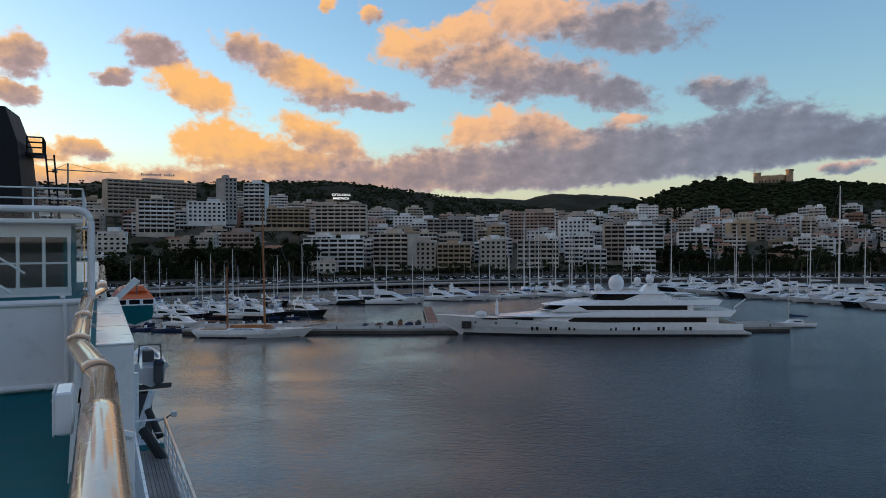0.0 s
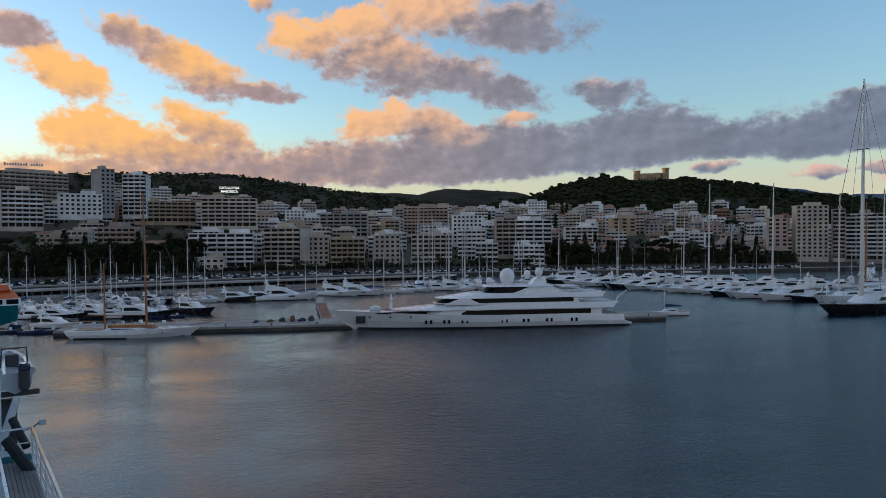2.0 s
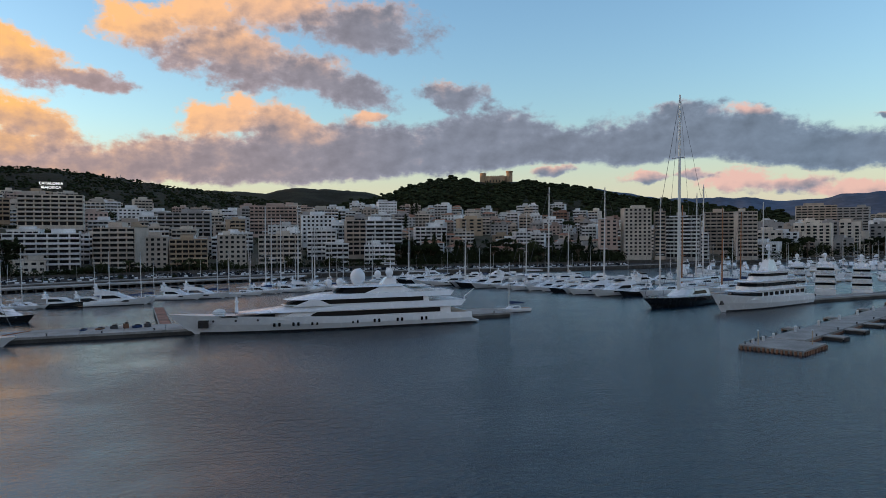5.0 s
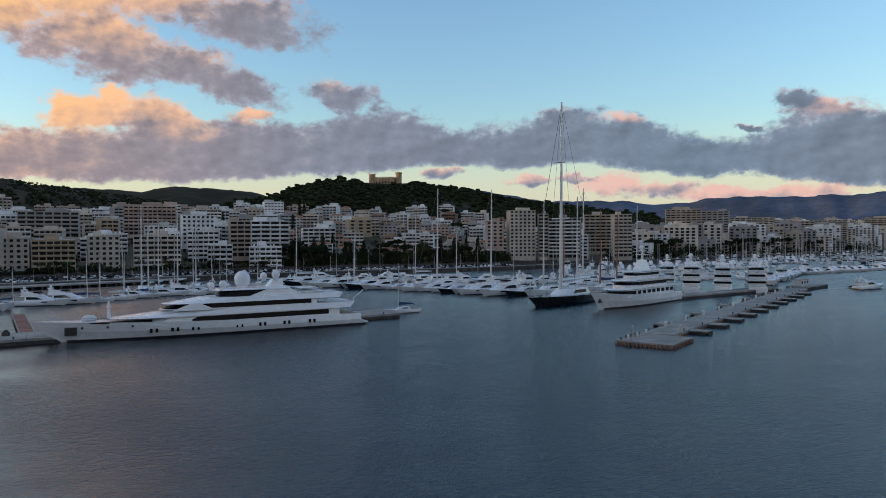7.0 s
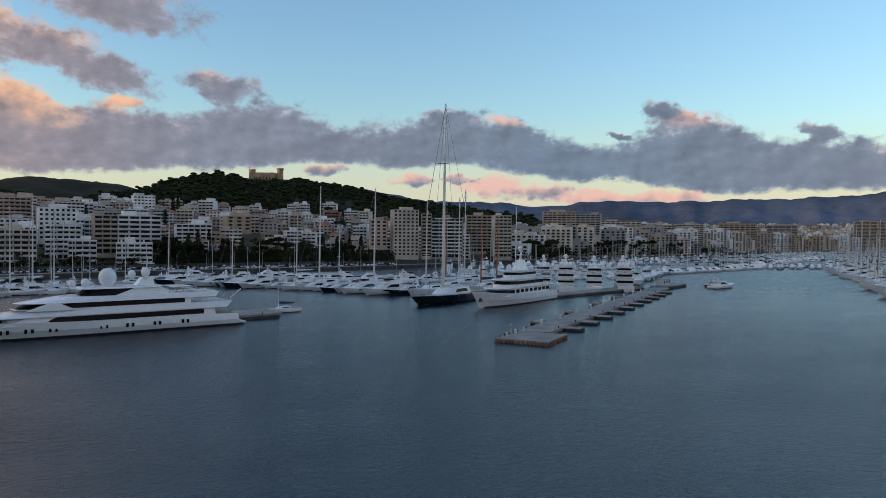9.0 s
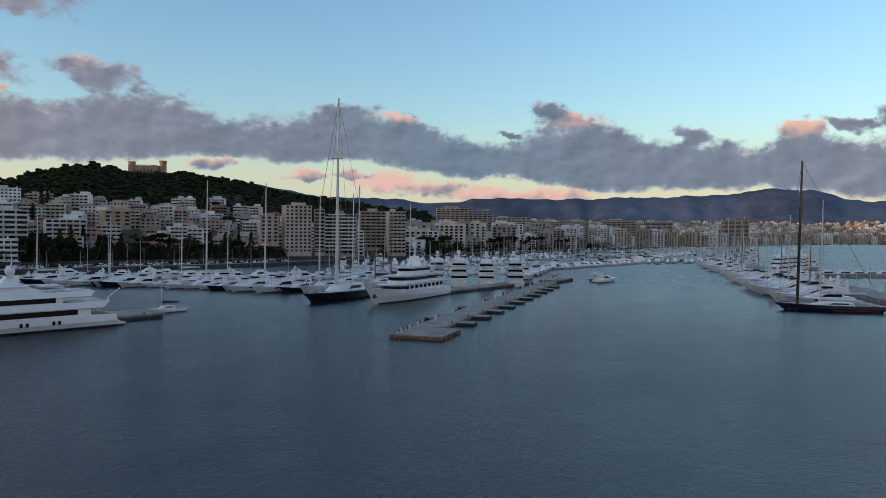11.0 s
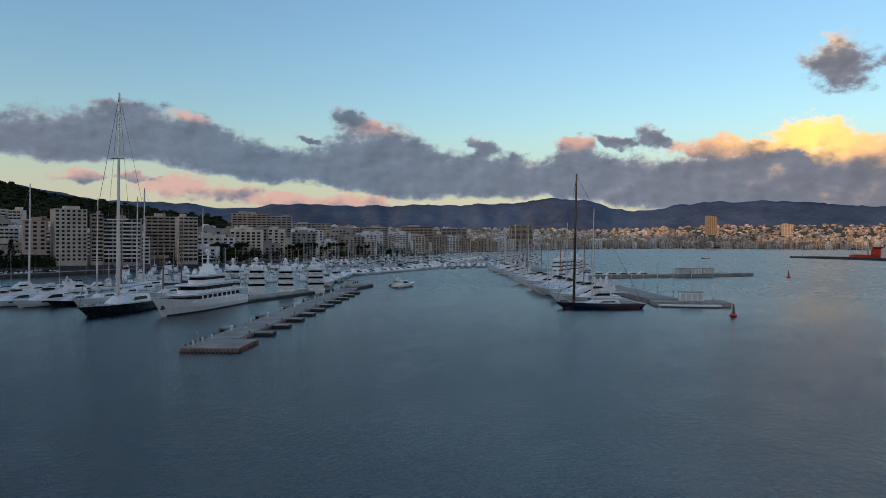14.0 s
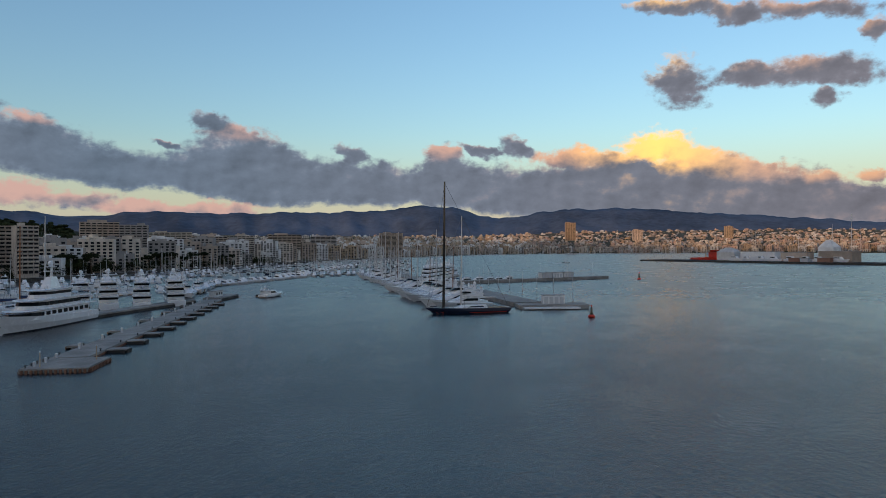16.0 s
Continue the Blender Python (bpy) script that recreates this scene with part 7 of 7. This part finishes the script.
    part("gate", Form().tube((0.9, 21.7, -5.1), (1.7, 21.7, -5.1), 0.03, n=6).tube((0.9, 21.7, -5.5), (1.7, 21.7, -5.5), 0.02, n=6).tube((0.95, 21.7, -6), (0.95, 21.7, -5.1), 0.03, n=6), SHIP_WHITE, f)
    fl = ship_thing("flood_light", "small floodlight on the railing corner", "lamp")
    part("arm", Form().tube((1.7, 21.6, -5.1), (1.9, 21.6, -4.95), 0.02, n=5), DARK_GEAR, fl)
    part("head", Form().box(1.86, 2.02, 21.45, 21.6, -5.03, -4.87, 0.02), GREY_HULL, fl)
    side = ship_thing("deck_side_screen", "white plating beside the lower deck", "plating", "structure")
    part("plating", Form().box(0.78, 0.84, 9, 21.9, -6.1, -4.9), SHIP_WHITE, side)


ship()

# ---- yard quay across the fairway ----
_, m, L = pier("yard_quay", (1225, -78), (900, -330), 60, 2.4, "low stone-edged shipyard quay across the fairway", ASPHALT, QUAY_WALL)


def yard_box(x, y, w, d, h, mat, name, label, roof=None, tent=False):
    r = thing(name, m @ pose(x, y, 2.4), label, "building", "yard buildings")
    part("wall", Form().box(-w / 2, w / 2, -d / 2, d / 2, 0, h), mat, r)
    if tent:
        part("roof", Form().loft([[(-w / 2, -d / 2, h), (w / 2, -d / 2, h), (w / 2, d / 2, h), (-w / 2, d / 2, h)], [(-w / 4, -d / 4, h * 1.35), (w / 4, -d / 4, h * 1.35), (w / 4, d / 4, h * 1.35), (-w / 4, d / 4, h * 1.35)],
                                  [(-w / 9, -d / 9, h * 1.5), (w / 9, -d / 9, h * 1.5), (w / 9, d / 9, h * 1.5), (-w / 9, d / 9, h * 1.5)]]), mat, r)
    else:
        part("roof", Form().box(-w / 2 - 0.6, w / 2 + 0.6, -d / 2 - 0.6, d / 2 + 0.6, h, h + 0.5), roof or STONE_GREY, r)
        for k in range(int(w / 6)):
            part("door", Form().box(-w / 2 + 2 + k * 6, -w / 2 + 5 + k * 6, d / 2 - 0.1, d / 2 + 0.1, 0.2, h * 0.6), GREY_HULL, r)
    return r


rs = thing("rescue_ship", m @ pose(44, 46, 0, 0, 0, 4) @ Matrix.Scale(1.3, 4), "bright red rescue ship behind the yard quay", "ship")
part("hull", hull_form(62, 12, 6.5, 4.2, 1.5, 0.08, 2.4, 0.9, 0.7, 15), RED_PAINT, rs)
part("deckhouse", Form().box(28, 46, -5, 5, 4.5, 11, 0.3), RED_PAINT, rs)
part("bridge", Form().box(31, 44, -5.5, 5.5, 11, 14, 0.3), RED_PAINT, rs)
part("bridge_window_band", Form().box(30.9, 44.1, -5.6, 5.6, 12, 13.2), GLASS_DARK, rs)
part("work_deck", Form().box(3, 26, -5, 5, 4.6, 5.0), ORANGE_PAINT, rs)
part("crane", Form().tube((20, 0, 5), (20, 0, 10), 0.7).tube((20, 0, 10), (8, 0, 12), 0.5), OCHRE, rs)
part("mast", Form().tube((38, 0, 14), (38, 0, 22), 0.4, 0.2), WHITE_HULL, rs)
yard_box(150, 14, 34, 16, 13, WHITEWASH, "shed", "white tented yard shed", tent=True)
yard_box(205, 18, 60, 18, 13, WHITE_HULL, "shed", "long white yard shed wrapped in sheeting")
yard_box(270, 10, 40, 14, 12, SAND, "workshop", "sand-coloured harbour workshop with a flat roof")
yard_box(300, 34, 22, 16, 19, WHITEWASH, "shed", "white peaked yard tent", tent=True)
yard_box(330, 12, 46, 18, 14, SAND, "workshop", "broad harbour workshop with a pale roof", WHITE_HULL)
yard_box(283, -10, 16, 6, 5, BRICKY, "container_stack", "red shipping containers on the quay")
yard_box(328, -12, 18, 6, 5.5, BRICKY, "container_stack", "red shipping containers on the quay")
yard_box(300, -12, 12, 6, 4.5, GREY_HULL, "container_stack", "grey shipping containers on the quay")
for k, (x, y, hh) in enumerate(((185, 30, 44), (222, 34, 34), (258, 28, 38), (300, 40, 50), (318, 34, 34), (334, 30, 62), (345, 32, 44), (228, 20, 30))):
    ms = thing("yacht_mast", m @ pose(x, y, 2.4), "tall sunlit mast of a yacht ashore in the yard", "mast", "masts in the yard")
    part("spar", Form().tube((0, 0, 0), (0, 0, hh), 0.45, 0.25, 6), ALLOY, ms)
    part("cross_tree", Form().tube((-2, 0, hh * 0.6), (2, 0, hh * 0.6), 0.12, n=4), ALLOY, ms)
for k in range(8):
    h = thing("hauled_yacht", m @ pose(168 + 23 * k, -4 + 3 * (k % 3), 2.5, 0, 0, random.uniform(-30, 30)), "white yacht standing ashore in the yard", "motor boat", "yachts ashore")
    part("hull", hull_form(24, 6, 4, 3.4, 0.1, 0.1), WHITE_HULL, h)
    part("deckhouse", tier_form(4, 17, 4.8, 3.2, 7.0, 3, 0, 3, 0.85), WHITE_HULL, h)
    part("window_band", tier_form(4.5, 16.6, 4.8, 3.2, 7.0, 3, 0, 3, 0.86, 0.45, 0.75, 0.04), GLASS_DARK, h)
launch = workboat(heading(1040, 55, 20, 1.6), 8, BLACK_HULL, "small dark launch crossing the bay", "")

# the crowded basin behind the cross quay, too many boats to count
random.seed(19)
basin, dull, deep, glass_, spars = Form(), Form(), Form(), Form(), Form()
for rr in (640, 690, 745, 800, 860, 930, 1010, 1100, 1200, 1310):
    a = 52.0
    while a < 73.5:
        a += math.degrees(random.uniform(5.5, 9.5) / rr)
        if rr > table(a, SHORE) - 12:
            continue
        L, tall = random.uniform(9, 19), random.random()
        q = Matrix.Translation(polar(a, rr + random.uniform(-4, 4))) @ pose(0, 0, 0, 0, 0, 90 - a + random.choice((0, 180)) + random.uniform(-8, 8))
        B, k = L * 0.28, L * 0.1
        random.choices((basin, dull, deep), (5, 4, 3))[0].loft([[(0, -B * 0.42, -0.3), (L * 0.6, -B * 0.45, -0.3), (L * 0.9, 0, -0.3), (L * 0.6, B * 0.45, -0.3), (0, B * 0.42, -0.3)], [(0, -B / 2, k), (L * 0.6, -B / 2, k * 1.1), (L, 0, k * 1.4), (L * 0.6, B / 2, k * 1.1), (0, B / 2, k)]], m=q)
        top = k * (1.5 if tall < 0.45 else 2.3)
        random.choices((basin, dull), (3, 2))[0].loft([[(L * 0.15, -B * 0.36, k), (L * 0.7, -B * 0.3, k), (L * 0.7, B * 0.3, k), (L * 0.15, B * 0.36, k)], [(L * 0.15, -B * 0.3, top), (L * 0.5, -B * 0.25, top), (L * 0.5, B * 0.25, top), (L * 0.15, B * 0.3, top)]], m=q)
        glass_.box(L * 0.1, L * 0.6, -B * 0.35, B * 0.35, k + (top - k) * 0.35, k + (top - k) * 0.72, m=q)
        if tall < 0.45:
            h = L * random.uniform(1.2, 1.55)
            spars.tube(q @ Vector((L * 0.5, 0, k)), q @ Vector((L * 0.5, 0, h)), 0.16, 0.10, 4)
        else:
            basin.box(L * 0.2, L * 0.42, -B * 0.2, B * 0.2, top, top + k * 0.55, m=q)
ob = solid("basin_boats", basin, WHITE_HULL, "crowded rows of small white boats in the far basin", "boats", kind="stuff")
for n, f, mt in (("grey_hulls", dull, GREY_HULL), ("dark_hulls", deep, NAVY_HULL), ("window_bands", glass_, GLASS_DARK), ("masts", spars, ALLOY)):
    part(n, f, mt, ob)["kind"] = "stuff"
for k, (p, q) in enumerate((((528, 262), (612, 218)), ((470, 470), (690, 300)), ((600, 560), (860, 400)))):
    pier("pier_basin_%d" % (k + 1), p, q, 5.0, 1.1, "low concrete pier between rows of boats", edge=QUAY_WALL)

# masts of the far marina, too many to count
random.seed(21)
forest = Form()
for k in range(420):
    a = random.uniform(70, 101)
    r = table(a, SHORE) - random.uniform(15, 260)
    hh = random.uniform(14, 30)
    forest.tube(polar(a, r, 0), polar(a, r, hh), 0.34, 0.22, 4)
solid("far_masts", forest, ALLOY, "forest of thin bare masts along the far shore", "masts", kind="stuff")
low_hulls = Form()
for k in range(200):
    a = random.uniform(66, 104)
    r = table(a, SHORE) - random.uniform(15, 240)
    low_hulls.loft([[p for p in ((polar(a, r, z) + Vector((x, y, 0))) for x, y in ((-1.8, -7 * q), (1.8, -7 * q), (2.0, 5 * q), (0, 9 * q), (-2.0, 5 * q)))] for z, q in ((-0.3, 0.7), (1.3, 0.8), (2.2, 0.4))])
solid("far_boats", low_hulls, GREY_HULL, "rows of tiny white boats along the far shore", "boats", kind="stuff")
for k in range(26):
    a = -22 + 54 * k / 25
    s = table(a, SHORE)
    lamp_post(Matrix.Translation(polar(a, s + 5, 2.5)) @ pose(0, 0, 0, 0, 0, -a + 90), 9, "lamp posts of the shore road")
